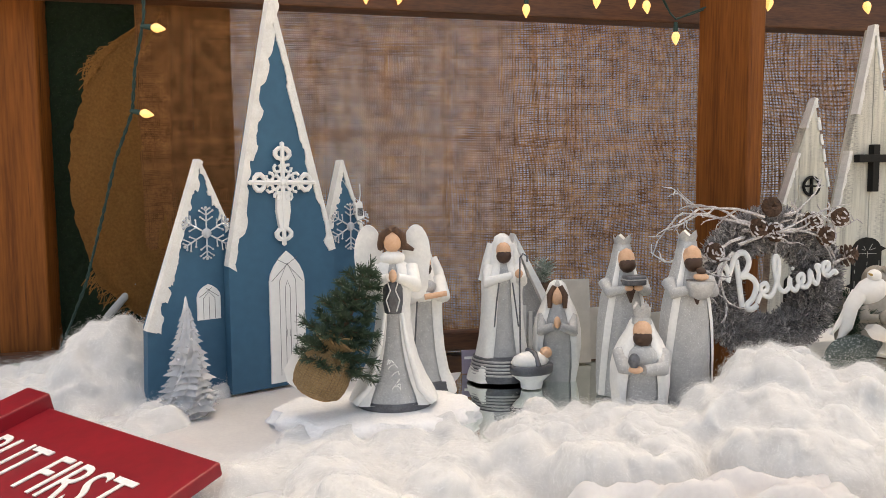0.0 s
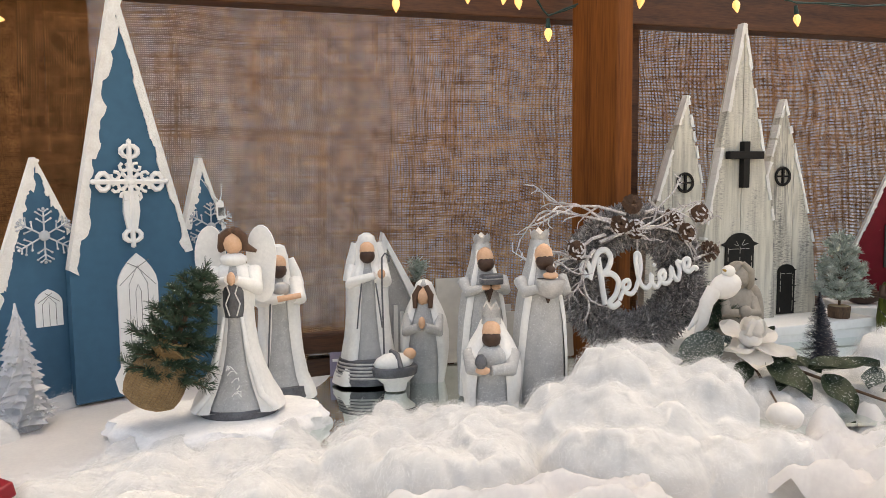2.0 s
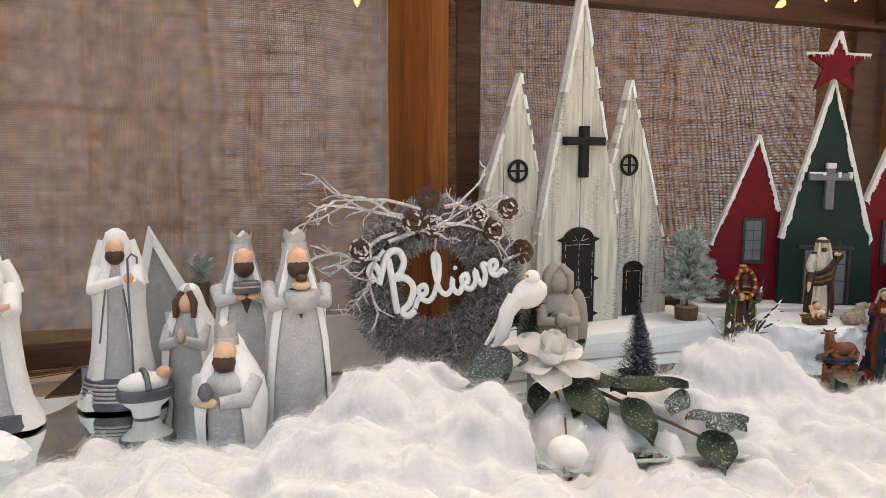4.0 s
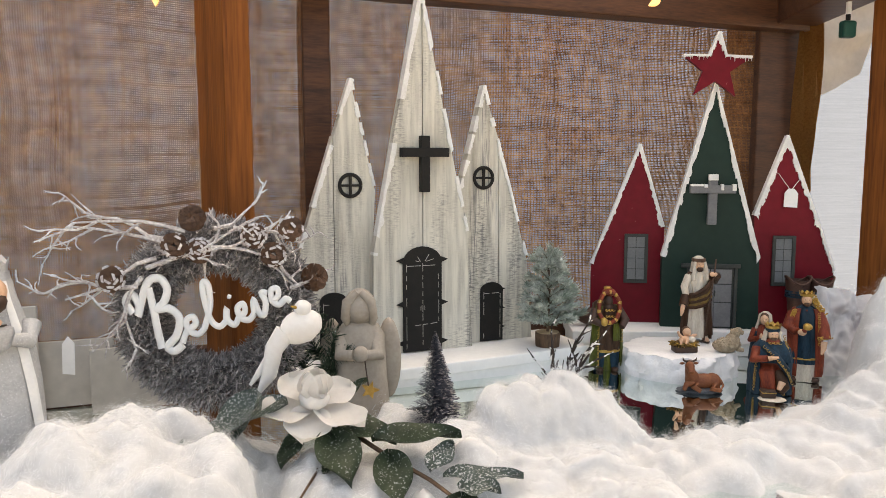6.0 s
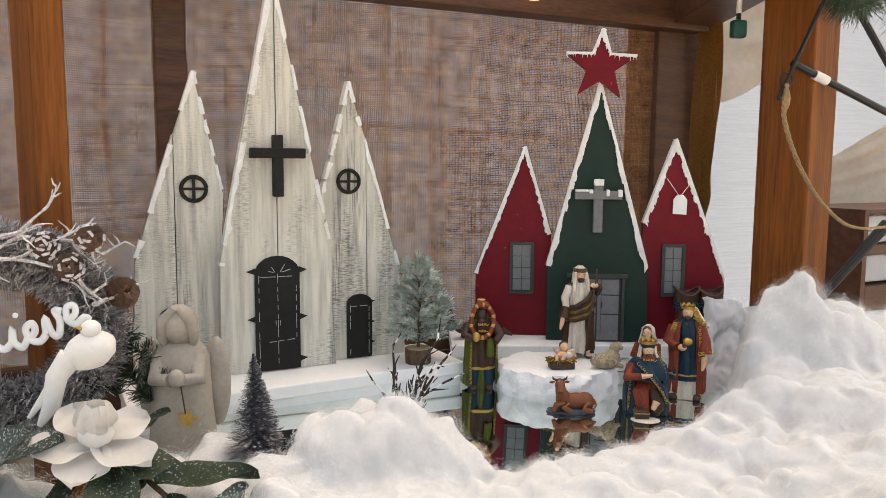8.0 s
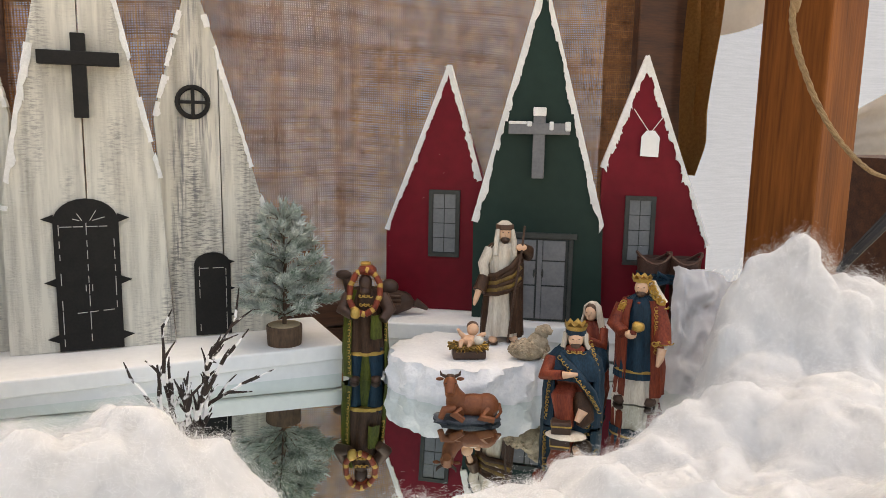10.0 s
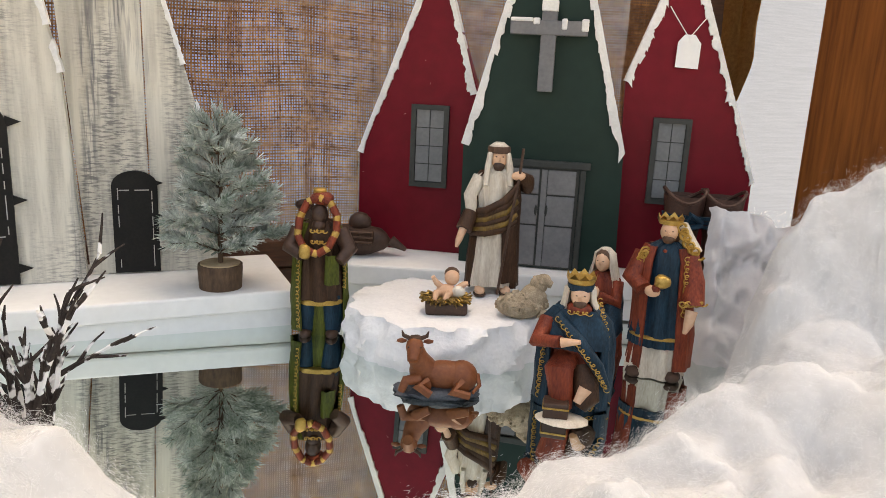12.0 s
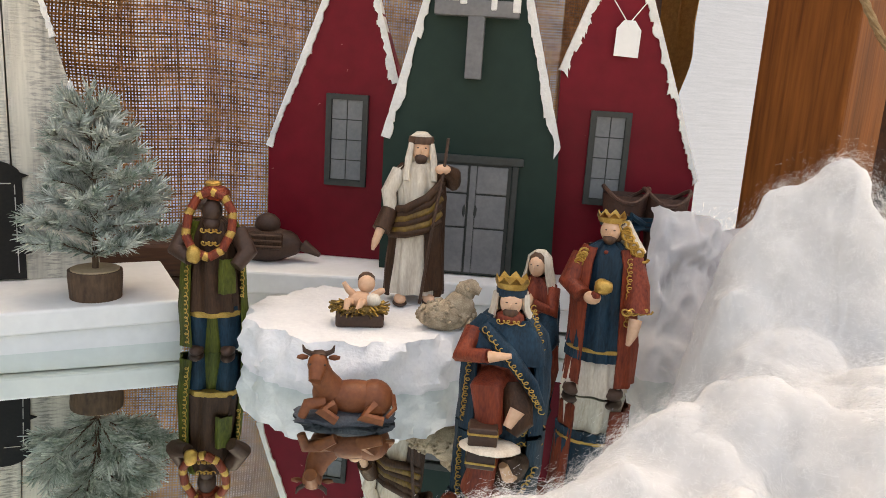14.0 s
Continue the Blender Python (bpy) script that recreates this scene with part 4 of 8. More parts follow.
cloth("white_cloth", pose(0.245, 0.600, 0.020, 4, 0, 10), 0.24, 0.14, 0.022, 6, 2.0, "crumpled white sheet bunched among the cotton")
cloth("white_cloth", pose(0.63, 0.715, 0.010, 0, 4, 28), 0.27, 0.24, 0.030, 6, 5.0, "folded bluish-white sheet below the silk branch")
cloth("white_cloth", pose(1.392, 1.240, 0.056, 64, 8, -14), 0.105, 0.160, 0.018, 5, 8.0, "white sheet draped beside the red church")
cloth("table_sheet", pose(-0.30, 0.87, 0.0095, 0, 0, 0), 0.72, 0.62, 0.0016, 5, 3.0, "smooth white sheet covering the table")

# snow foam slabs
def foam(name, outline, z0, z1, m, label, seed):
    """A carved slab: flat on top, lumpy round its side."""
    bm = bmesh.new()
    n, rows = 120, 9
    rings = []
    for k in range(rows):
        t = k / (rows - 1)
        ring = []
        for i in range(n):
            a = i * math.tau / n
            r = outline(a) * (1.0 + 0.025 * math.sin(math.pi * min(1, t * 1.1)) - 0.05 * t ** 5)
            p = Vector((math.cos(a) * r, math.sin(a) * r * 0.98, z0 + (z1 - z0) * t))
            r2 = 1 + 0.09 * noise.noise(p * 60 + Vector((seed, 0, 0))) + 0.055 * noise.noise(p * 140 + Vector((seed, 0, 0))) + 0.02 * noise.noise(p * 320)
            ring.append(bm.verts.new((p.x * r2, p.y * r2, p.z + 0.003 * noise.noise(p * 60) * (t > 0.3))))
        rings.append(ring)
    for a, b in zip(rings, rings[1:]):
        for i in range(n):
            fan(bm, [a[i], a[(i + 1) % n], b[(i + 1) % n], b[i]])
    inner = [bm.verts.new((v.co.x * 0.8, v.co.y * 0.8, z1)) for v in rings[-1]]
    for i in range(n):
        fan(bm, [rings[-1][i], rings[-1][(i + 1) % n], inner[(i + 1) % n], inner[i]])
    fan(bm, inner)
    fan(bm, rings[0][::-1])
    ob = part(name, bm, FOAM, smooth=True)
    ob.matrix_world = m
    return tagged(ob, label, "snow base")


foam("snow_base", lambda a: 0.079 * (1 + 0.07 * math.cos(2 * a) + 0.04 * math.sin(3 * a + 1)), 0.004, 0.045, pose(1.118, 1.265, 0, 0, 0, -10), "lumpy white foam snow base under the small nativity figures", 3.0)
foam("snow_base", lambda a: 0.118 * (1 + 0.06 * math.cos(2 * a) + 0.05 * math.sin(5 * a)) * (1 - 0.25 * abs(math.sin(a))), 0.004, 0.030, pose(-0.085, 0.895, 0, 0, 0, 8), "lumpy white foam snow base under the angel", 9.0)


# ---- grey and white nativity figures: each one plain mesh ----
def cloaked(bm, H, rx, ry, prof, open_half=0.62, inner=0.86, m_cloak=0, m_gown=1, n=40, flare=0.0, dx=0.0):
    """A cloak of stacked ellipses, open towards -y, where a gown shows recessed."""
    ng, nc = 14, 30
    fine = []
    for (ta, sa), (tb, sb) in zip(prof, prof[1:]):
        for k in range(3):
            fine.append((ta + (tb - ta) * k / 3, sa + (sb - sa) * k / 3))
    fine.append(prof[-1])
    cloak, gown = [], []
    for t, s in fine:
        half = open_half * (1 - 0.62 * t)
        lip = half + 0.16
        out = [half] + [lip + (math.tau - 2 * lip) * k / nc for k in range(nc + 1)] + [math.tau - half]
        crow = []
        for k, w in enumerate(out):
            q = s * (1.0 if 0 < k < len(out) - 1 else (inner + 1) / 2)
            if k in (1, 2, len(out) - 2, len(out) - 3):
                q *= 1.045
            ang = w - math.pi / 2
            q *= 1 + 0.012 * math.sin(7 * w + 3 * t)
            crow.append(bm.verts.new((dx * t + rx * q * math.cos(ang), ry * q * math.sin(ang), H * t)))
        cloak.append(crow)
        grow = []
        for k in range(ng + 1):
            w = -half * 1.12 + 2.24 * half * k / ng
            ang = w - math.pi / 2
            q = s * inner * (1 + 0.010 * math.sin(11 * w))
            grow.append(bm.verts.new((dx * t + rx * q * math.cos(ang), ry * q * math.sin(ang), H * t)))
        gown.append(grow)
    for rows, mi in ((cloak, m_cloak), (gown, m_gown)):
        for p, q in zip(rows, rows[1:]):
            for k in range(len(p) - 1):
                edge = rows is cloak and (k < 2 or k > len(p) - 4)
                fan(bm, [p[k], p[k + 1], q[k + 1], q[k]], 0 if edge else mi)
    fan(bm, cloak[0][::-1], m_gown)
    fan(bm, cloak[-1], m_cloak)


KING_PROF = ((0, 0.98), (0.12, 1.0), (0.3, 1.0), (0.48, 0.95), (0.60, 0.86), (0.70, 0.72), (0.78, 0.58), (0.84, 0.47), (0.90, 0.40), (0.945, 0.30))
ROBE_PROF = ((0, 1.05), (0.05, 1.0), (0.15, 0.80), (0.3, 0.68), (0.45, 0.62), (0.58, 0.60), (0.66, 0.62), (0.73, 0.52), (0.78, 0.38), (0.85, 0.34), (0.93, 0.30), (0.97, 0.2))
GREYSET = [MATTE, GLIT, PEWTER, SILVER, SKIN, BROWN, HAIR]


def greyfig(name, x, y, z, turn, label, make, scale=1.0):
    bm = bmesh.new()
    make(bm)
    ob = part(name, bm, GREYSET, smooth=True)
    ob.matrix_world = pose(x, y, z, 0, 0, turn) @ Matrix.Scale(scale, 4)
    return tagged(ob, label, "figurine", "grey and white nativity figures")


def crown(bm, z, r, h, mi, cx=0.0, cy=0.0, points=8):
    lo, hi = [], []
    for k in range(points * 2):
        a = k * math.tau / (points * 2)
        lo.append(bm.verts.new((cx + r * math.cos(a), cy + r * math.sin(a), z)))
        hi.append(bm.verts.new((cx + r * 1.18 * math.cos(a), cy + r * 1.18 * math.sin(a), z + (h if k % 2 == 0 else h * 0.5))))
    n = points * 2
    for k in range(n):
        fan(bm, [lo[k], lo[(k + 1) % n], hi[(k + 1) % n], hi[k]], mi)
    fan(bm, lo[::-1], mi)
    fan(bm, hi, mi)


def head(bm, z, r, beard=5, skin=4, cy=-0.0, brow=True):
    ball(bm, (0, cy, z), (r * 0.92, r, r * 1.15), skin)
    if beard is not None:
        ball(bm, (0, cy - r * 0.32, z - r * 0.62), (r * 0.93, r * 0.85, r * 0.92), beard)


def king(item):
    def make(bm):
        H = 0.215
        cloaked(bm, H, 0.034, 0.030, KING_PROF, 1.15, 0.93, m_cloak=1)
        head(bm, 0.186, 0.0125, 5, 4, -0.012)
        loft(bm, [(0.196, 0.0125, 0.0135), (0.204, 0.0115, 0.012)], 3)
        crown(bm, 0.204, 0.0105, 0.014, 3, points=5)
        prism(bm, [(-0.010, 0.158), (0.010, 0.158), (0.0, 0.128)], -0.029, -0.012, 5)
        for s in (-1, 1):
            tube(bm, [(s * 0.027, -0.004, 0.155), (s * 0.026, -0.018, 0.142), (s * 0.010, -0.032, 0.148)], [0.009, 0.008, 0.005], 10, 1)
            ball(bm, (s * 0.007, -0.034, 0.149), (0.007, 0.004, 0.004), 4)
        if item == "box":
            box(bm, -0.014, 0.014, -0.044, -0.026, 0.153, 0.166, 2, 0.002)
            box(bm, -0.0145, 0.0145, -0.0445, -0.0255, 0.160, 0.1615, 3)
        else:
            loft(bm, [(0.135, 0.004, 0.004, 0, -0.034), (0.140, 0.014, 0.010, 0, -0.034), (0.153, 0.019, 0.012, 0, -0.034), (0.158, 0.018, 0.011, 0, -0.034)], 3)
            ball(bm, (0, -0.034, 0.163), (0.010, 0.007, 0.005), 4)
            ball(bm, (0, -0.034, 0.170), (0.006, 0.006, 0.005), 5)
    return make


greyfig("king_figurine", 0.242, 1.012, 0.012, 14, "standing king figurine in grey and white holding a dark box", king("box"))
greyfig("king_figurine", 0.305, 0.935, 0.022, 12, "standing king figurine in grey and white holding a silver bowl", king("bowl"))


def kneeling(bm):
    H = 0.132
    cloaked(bm, H, 0.036, 0.034, ((0, 0.85), (0.15, 0.92), (0.35, 1.0), (0.5, 1.0), (0.62, 0.92), (0.74, 0.72), (0.84, 0.5), (0.92, 0.38), (0.97, 0.25)), 0.75, 0.82)
    head(bm, 0.112, 0.0125, 5, 4, -0.016)
    loft(bm, [(0.120, 0.012, 0.012, 0, -0.008), (0.128, 0.011, 0.011, 0, -0.008)], 3)
    crown(bm, 0.128, 0.010, 0.018, 3, 0, -0.008, points=6)
    ball(bm, (0, -0.020, 0.080), (0.020, 0.014, 0.018), 1)
    for s in (-1, 1):
        tube(bm, [(s * 0.026, -0.010, 0.085), (s * 0.022, -0.030, 0.070), (-0.006 + s * 0.006, -0.040, 0.070)], [0.009, 0.009, 0.006], 10, 1)
    ball(bm, (-0.010, -0.042, 0.071), (0.009, 0.005, 0.005), 4)
    loft(bm, [(0.074, 0.004, 0.004, -0.012, -0.043), (0.080, 0.0075, 0.0075, -0.012, -0.043), (0.086, 0.006, 0.006, -0.012, -0.043), (0.090, 0.003, 0.003, -0.012, -0.043)], 2)


greyfig("king_figurine", 0.240, 0.902, 0.010, -8, "kneeling king figurine in a white cloak with a silver crown", kneeling)


def joseph(bm):
    H = 0.222
    cloaked(bm, H, 0.052, 0.040, ROBE_PROF, 0.55, 0.86, dx=0.0)
    loft(bm, [(0.0, 0.050, 0.041), (0.006, 0.051, 0.042), (0.036, 0.044, 0.036), (0.037, 0.03, 0.03)], 2, n=30)
    for k in range(5):
        loft(bm, [(0.010 + k * 0.005, 0.0505 - k * 0.0012, 0.0415 - k * 0.001), (0.012 + k * 0.005, 0.0512 - k * 0.0012, 0.0420 - k * 0.001), (0.013 + k * 0.005, 0.0500 - k * 0.0012, 0.0410 - k * 0.001)], 3, n=30, close=False)
    head(bm, 0.196, 0.0125, 5, 4, -0.010)
    loft(bm, [(0.202, 0.0130, 0.0140), (0.208, 0.0135, 0.0145), (0.216, 0.012, 0.013), (0.221, 0.004, 0.004)], 0)
    for s in (-1, 1):
        tube(bm, [(s * 0.014, 0.004, 0.205), (s * 0.022, 0.002, 0.180), (s * 0.032, 0.004, 0.150)], [0.008, 0.008, 0.004], 10, 0)
        tube(bm, [(s * 0.022, -0.004, 0.170), (s * 0.026, -0.020, 0.150), (0.016 + s * 0.006, -0.034, 0.162)], [0.010, 0.009, 0.005], 10, 0)
        tube(bm, [(s * 0.010, -0.030, 0.150), (s * 0.014, -0.031, 0.12), (s * 0.018, -0.036, 0.085)], 0.0012, 5, 2)
    ball(bm, (0.018, -0.038, 0.164), (0.006, 0.005, 0.007), 4)
    tube(bm, [(0.020, -0.044, 0.0), (0.018, -0.043, 0.15), (0.0185, -0.043, 0.188), (0.023, -0.043, 0.194), (0.029, -0.043, 0.190), (0.029, -0.043, 0.182)], 0.0013, 6, 2)


greyfig("shepherd_figurine", 0.086, 1.095, 0.012, 6, "bearded figurine in a white cloak holding a thin black crook", joseph, 0.97)


def attendant(bm):
    H = 0.205
    cloaked(bm, H, 0.046, 0.036, ROBE_PROF, 0.62, 0.88)
    loft(bm, [(0.0, 0.044, 0.036), (0.005, 0.046, 0.037), (0.018, 0.042, 0.034), (0.019, 0.03, 0.03)], 2, n=30)
    head(bm, 0.180, 0.0120, 5, 4, -0.010)
    loft(bm, [(0.186, 0.0125, 0.0135), (0.194, 0.0125, 0.0130), (0.203, 0.010, 0.011), (0.206, 0.004, 0.004)], 0)
    tube(bm, [(0.014, 0.004, 0.185), (0.022, 0.002, 0.165), (0.032, 0.000, 0.150)], [0.008, 0.009, 0.003], 10, 0)
    for s in (-1, 1):
        tube(bm, [(s * 0.022, -0.004, 0.158), (s * 0.024, -0.022, 0.135), (0.010 + s * 0.005, -0.036, 0.138)], [0.010, 0.011, 0.006], 10, 0)
    tube(bm, [(-0.004, -0.040, 0.138), (0.026, -0.040, 0.142)], [0.004, 0.0035], 8, 4)
    ball(bm, (0.002, -0.032, 0.150), (0.012, 0.006, 0.010), 3)
    tube(bm, [(-0.012, -0.032, 0.14), (-0.016, -0.034, 0.08), (-0.02, -0.04, 0.02)], 0.0012, 5, 2)


greyfig("attendant_figurine", -0.030, 1.025, 0.012, 12, "bearded figurine in a white robe with outstretched hand", attendant)


def mary(bm):
    H = 0.150
    cloaked(bm, H, 0.036, 0.032, ((0, 0.80), (0.15, 0.92), (0.35, 1.0), (0.5, 0.98), (0.62, 0.88), (0.72, 0.72), (0.82, 0.52), (0.9, 0.42), (0.96, 0.32), (0.99, 0.15)), 0.85, 0.86)
    head(bm, 0.126, 0.0125, None, 4, -0.011)
    for s in (-1, 1):
        tube(bm, [(s * 0.004, -0.014, 0.141), (s * 0.011, -0.018, 0.128), (s * 0.011, -0.022, 0.110)], [0.004, 0.005, 0.003], 8, 6)
        tube(bm, [(s * 0.022, -0.012, 0.098), (s * 0.022, -0.028, 0.078), (s * 0.004, -0.038, 0.086)], [0.007, 0.009, 0.006], 10, 1)
    ball(bm, (0, -0.038, 0.092), (0.005, 0.005, 0.009), 4)


greyfig("mary_figurine", 0.168, 1.100, 0.008, -8, "kneeling veiled figurine in grey and white with folded hands", mary)


def crib(bm):
    loft(bm, [(0.0, 0.016, 0.013), (0.010, 0.018, 0.014), (0.020, 0.030, 0.019), (0.030, 0.032, 0.020)], 0)
    loft(bm, [(0.022, 0.032, 0.020), (0.024, 0.034, 0.0215), (0.034, 0.035, 0.022), (0.036, 0.033, 0.0205)], 2)
    ball(bm, (-0.002, 0, 0.040), (0.030, 0.018, 0.016), 0, rough=0.1)
    ball(bm, (0.022, -0.003, 0.052), (0.010, 0.009, 0.009), 4)
    tube(bm, [(0.002, -0.020, 0.036), (0.0, -0.010, 0.054), (-0.002, 0.010, 0.055)], 0.004, 8, 2)


greyfig("crib_figurine", 0.124, 1.045, 0.010, 20, "white swaddled crib figurine with a grey patterned band", crib, 0.95)


def angel(bm):
    H = 0.178
    loft(bm, [(0.0, 0.046, 0.040), (0.006, 0.047, 0.041), (0.010, 0.046, 0.040)], 2)
    cloaked(bm, H, 0.052, 0.044, ((0.04, 1.05), (0.10, 0.98), (0.2, 0.78), (0.32, 0.60), (0.45, 0.48), (0.58, 0.42), (0.68, 0.40), (0.80, 0.44), (0.90, 0.46), (0.97, 0.36), (1.0, 0.2)), 0.62, 0.85)
    loft(bm, [(0.115, 0.015, 0.021), (0.128, 0.017, 0.0225), (0.146, 0.019, 0.0225), (0.160, 0.017, 0.020)], 2)
    for s in (-1, 1):
        tube(bm, [(s * 0.004, -0.0228, 0.118), (s * 0.008, -0.0235, 0.132), (s * 0.003, -0.0242, 0.144), (s * 0.007, -0.0235, 0.156)], 0.0009, 5, 0)
        tube(bm, [(s * 0.022, -0.002, 0.170), (s * 0.025, -0.016, 0.150), (s * 0.005, -0.028, 0.160)], [0.009, 0.011, 0.005], 10, 0)
        tube(bm, [(s * 0.010, -0.030, 0.118), (s * 0.016, -0.036, 0.08), (s * 0.030, -0.040, 0.03), (s * 0.046, -0.034, 0.012)], [0.002, 0.003, 0.004, 0.005], 8, 0)
    ball(bm, (0, -0.031, 0.162), (0.005, 0.004, 0.008), 4)
    ball(bm, (0, -0.004, 0.181), (0.016, 0.014, 0.009), 0)
    ball(bm, (0, -0.004, 0.201), (0.0115, 0.012, 0.0145), 4)
    ball(bm, (0, 0.003, 0.204), (0.0135, 0.012, 0.0155), 6)
    for s in (-1, 1):
        tube(bm, [(s * 0.002, -0.010, 0.216), (s * 0.011, -0.006, 0.208), (s * 0.013, 0.0, 0.195), (s * (0.016 if s < 0 else 0.026), 0.0, 0.190)], [0.004, 0.006, 0.006, 0.002], 8, 6)
    for s in (-1, 1):
        out = []
        for k in range(24):
            a = k * math.tau / 24
            r = 0.028 * (1 + 0.18 * math.cos(a - 0.6))
            out.append((s * (0.027 + r * 0.62 * math.cos(a)), 0.180 + r * 1.28 * math.sin(a) - (0.020 if math.sin(a) < -0.5 else 0)))
        prism(bm, out if s > 0 else out[::-1], 0.014, 0.022, 0)
    for k in range(7):
        a = 0.7 * k - 2.0
        tube(bm, [(0.010 * math.cos(a + t) * (1 + t * 0.2) * 0.6, -0.041 + 0.001 * t, 0.045 + 0.016 * math.sin(a * 0.8) + 0.004 * math.sin(t * 2)) for t in (0, 0.6, 1.2, 1.8)], 0.0007, 4, 0)


greyfig("angel_figurine", -0.062, 0.905, 0.030, 4, "white winged angel figurine with brown hair and grey skirt", angel)

# A-frame stable board behind the figures
sb = bmesh.new()
SG = [MATTE, GLIT]
prism(sb, [(-0.052, 0.0), (-0.038, 0.0), (0.002, 0.195), (-0.004, 0.214)], -0.014, 0.016, 0)
prism(sb, [(-0.004, 0.214), (0.0, 0.192), (0.056, 0.074), (0.068, 0.080)], -0.014, 0.016, 0)
prism(sb, [(-0.036, 0.0), (0.060, 0.0), (0.056, 0.085), (0.0, 0.195)], 0.002, 0.010, 1)
for k in range(4):
    box(sb, 0.012 + k * 0.010, 0.018 + k * 0.010, -0.001, 0.002, 0.02, 0.10 - k * 0.01, 0)
ob = part("stable_ornament", sb, SG)
ob.matrix_world = pose(0.112, 1.165, 0.008, 0, 0, 10)
tagged(ob, "grey and white A-frame stable ornament", "stable ornament")


# ---- needles and twigs ----
def needles(path, n, ln, rng, out_v, out_f, wid=0.0007, spread=0.8, tip=1.0):
    """Flat needles along a twig, appended to vertex and face lists."""
    for _ in range(n):
        t = rng.random() * (len(path) - 1)
        i = min(int(t), len(path) - 2)
        p = path[i].lerp(path[i + 1], t - i)
        d = (path[i + 1] - path[i]).normalized()
        r = Vector((rng.gauss(0, 1), rng.gauss(0, 1), rng.gauss(0, 1)))
        r = (r - d * r.dot(d)).normalized()
        v = (d * (1 - spread * 0.6) + r * spread).normalized() * ln * rng.uniform(0.6, 1.15)
        w = v.cross(Vector((rng.random(), rng.random(), 0.3))).normalized() * wid
        b = len(out_v)
        out_v += [tuple(p - w), tuple(p + w), tuple(p + v + w * 0.4), tuple(p + v - w * 0.4)]
        out_f.append((b, b + 1, b + 2, b + 3))


def conifer(name, m, H, R, label, seed, tiers=9, per=9, droop=0.2, mt=None, trunk_r=0.004, ln=0.010, rise=0.35, dens=36, spread=0.8, wid=0.0007):
    rng = random.Random(seed)
    tree = thing(name, m, label, "tree")
    part("trunk", tube(bmesh.new(), [(0, 0, 0), (0.002, 0.001, H * 0.5), (0, 0, H * 0.97)], [trunk_r, trunk_r * 0.7, trunk_r * 0.2], 8), BARK, tree)
    tw = bmesh.new()
    v, f = [], []
    for k in range(tiers):
        t = (k + 0.3) / tiers
        z = H * (0.08 + 0.84 * t)
        L = R * (1 - t) ** 0.9 + 0.010
        up = rise + 0.55 * t
        for j in range(max(4, int(per * (1 - t * 0.5)))):
            a = j * math.tau / max(4, int(per * (1 - t * 0.5))) + rng.uniform(-0.4, 0.4) + k
            l = L * rng.uniform(0.7, 1.12)
            path = [Vector((0, 0, z)), Vector((math.cos(a) * l * 0.5, math.sin(a) * l * 0.5, z + l * up * 0.6)), Vector((math.cos(a) * l, math.sin(a) * l, z + l * (up - droop * 0.4)))]
            tube(tw, path, [0.0011, 0.0008, 0.0004], 4)
            needles(path, int(dens * l / R) + 14, ln, rng, v, f, wid, spread)
            for q in (0.45, 0.7):
                b = path[0].lerp(path[2], q)
                s = rng.choice((-1, 1))
                e = b + Vector((math.cos(a + s * 0.9), math.sin(a + s * 0.9), up + 0.1)) * l * 0.35
                needles([b, e], int(dens * 0.4) + 6, ln, rng, v, f, wid, spread)
    needles([Vector((0, 0, H * 0.80)), Vector((0, 0, H))], 90, ln, rng, v, f, wid, spread * 0.8)
    part("branch_frame", tw, BARK, tree)
    ob = raw("needles", v, f, mt or NEEDLE, tree)
    ob["kind"] = "stuff"
    return tree


# potted frosted pine on the plinth
pt = conifer("potted_pine", pose(0.926, 1.302, 0.062), 0.134, 0.048, "small frosted artificial pine in a wood slice base", 5, tiers=8, per=7, mt=FROST, trunk_r=0.0025, ln=0.0115, rise=0.38, dens=190, spread=0.50, wid=0.0006)
pbm = bmesh.new()
loft(pbm, [(-0.0165, 0.0180, 0.0180), (0.0, 0.0190, 0.0190), (0.0045, 0.0188, 0.0188)], 0, n=24)
part("base_slice", pbm, BARK, pt, "slice of branch with bark")
pbm = bmesh.new()
loft(pbm, [(0.0046, 0.0170, 0.0170), (0.0056, 0.0168, 0.0168)], 0, n=24)
part("cut_face", pbm, CUT, pt)

# bottle brush tree
BRUSH = mat("frosted bottle brush", (0.16, 0.17, 0.21), (0.008, 0.010, 0.020), 0.6, scale=220, rnd=0.5, bump=0)
rng = random.Random(3)
bt = thing("bottle_brush_tree", pose(0.715, 1.012, 0.033) @ Matrix.Diagonal((1.05, 1.05, 1.24, 1)), "dark frosted bottle brush tree standing in the cotton", "tree")
part("stem", tube(bmesh.new(), [(0, 0, -0.02), (0, 0, 0.086)], 0.0012, 6), IRON, bt)
v, f = [], []
for k in range(2600):
    t = rng.random() ** 0.8
    z = 0.002 + 0.082 * t
    r = 0.030 * (1 - t) + 0.002
    a = rng.random() * math.tau
    d = Vector((math.cos(a), math.sin(a), rng.uniform(-0.25, 0.25)))
    w = Vector((-d.y, d.x, 0.2)) * 0.0004
    p = Vector((0, 0, z))
    q = p + d * r * rng.uniform(0.75, 1.05)
    b = len(v)
    v += [tuple(p - w), tuple(p + w), tuple(q + w * 1.6), tuple(q - w * 1.6)]
    f.append((b, b + 1, b + 2, b + 3))
tv, tf2 = [], []
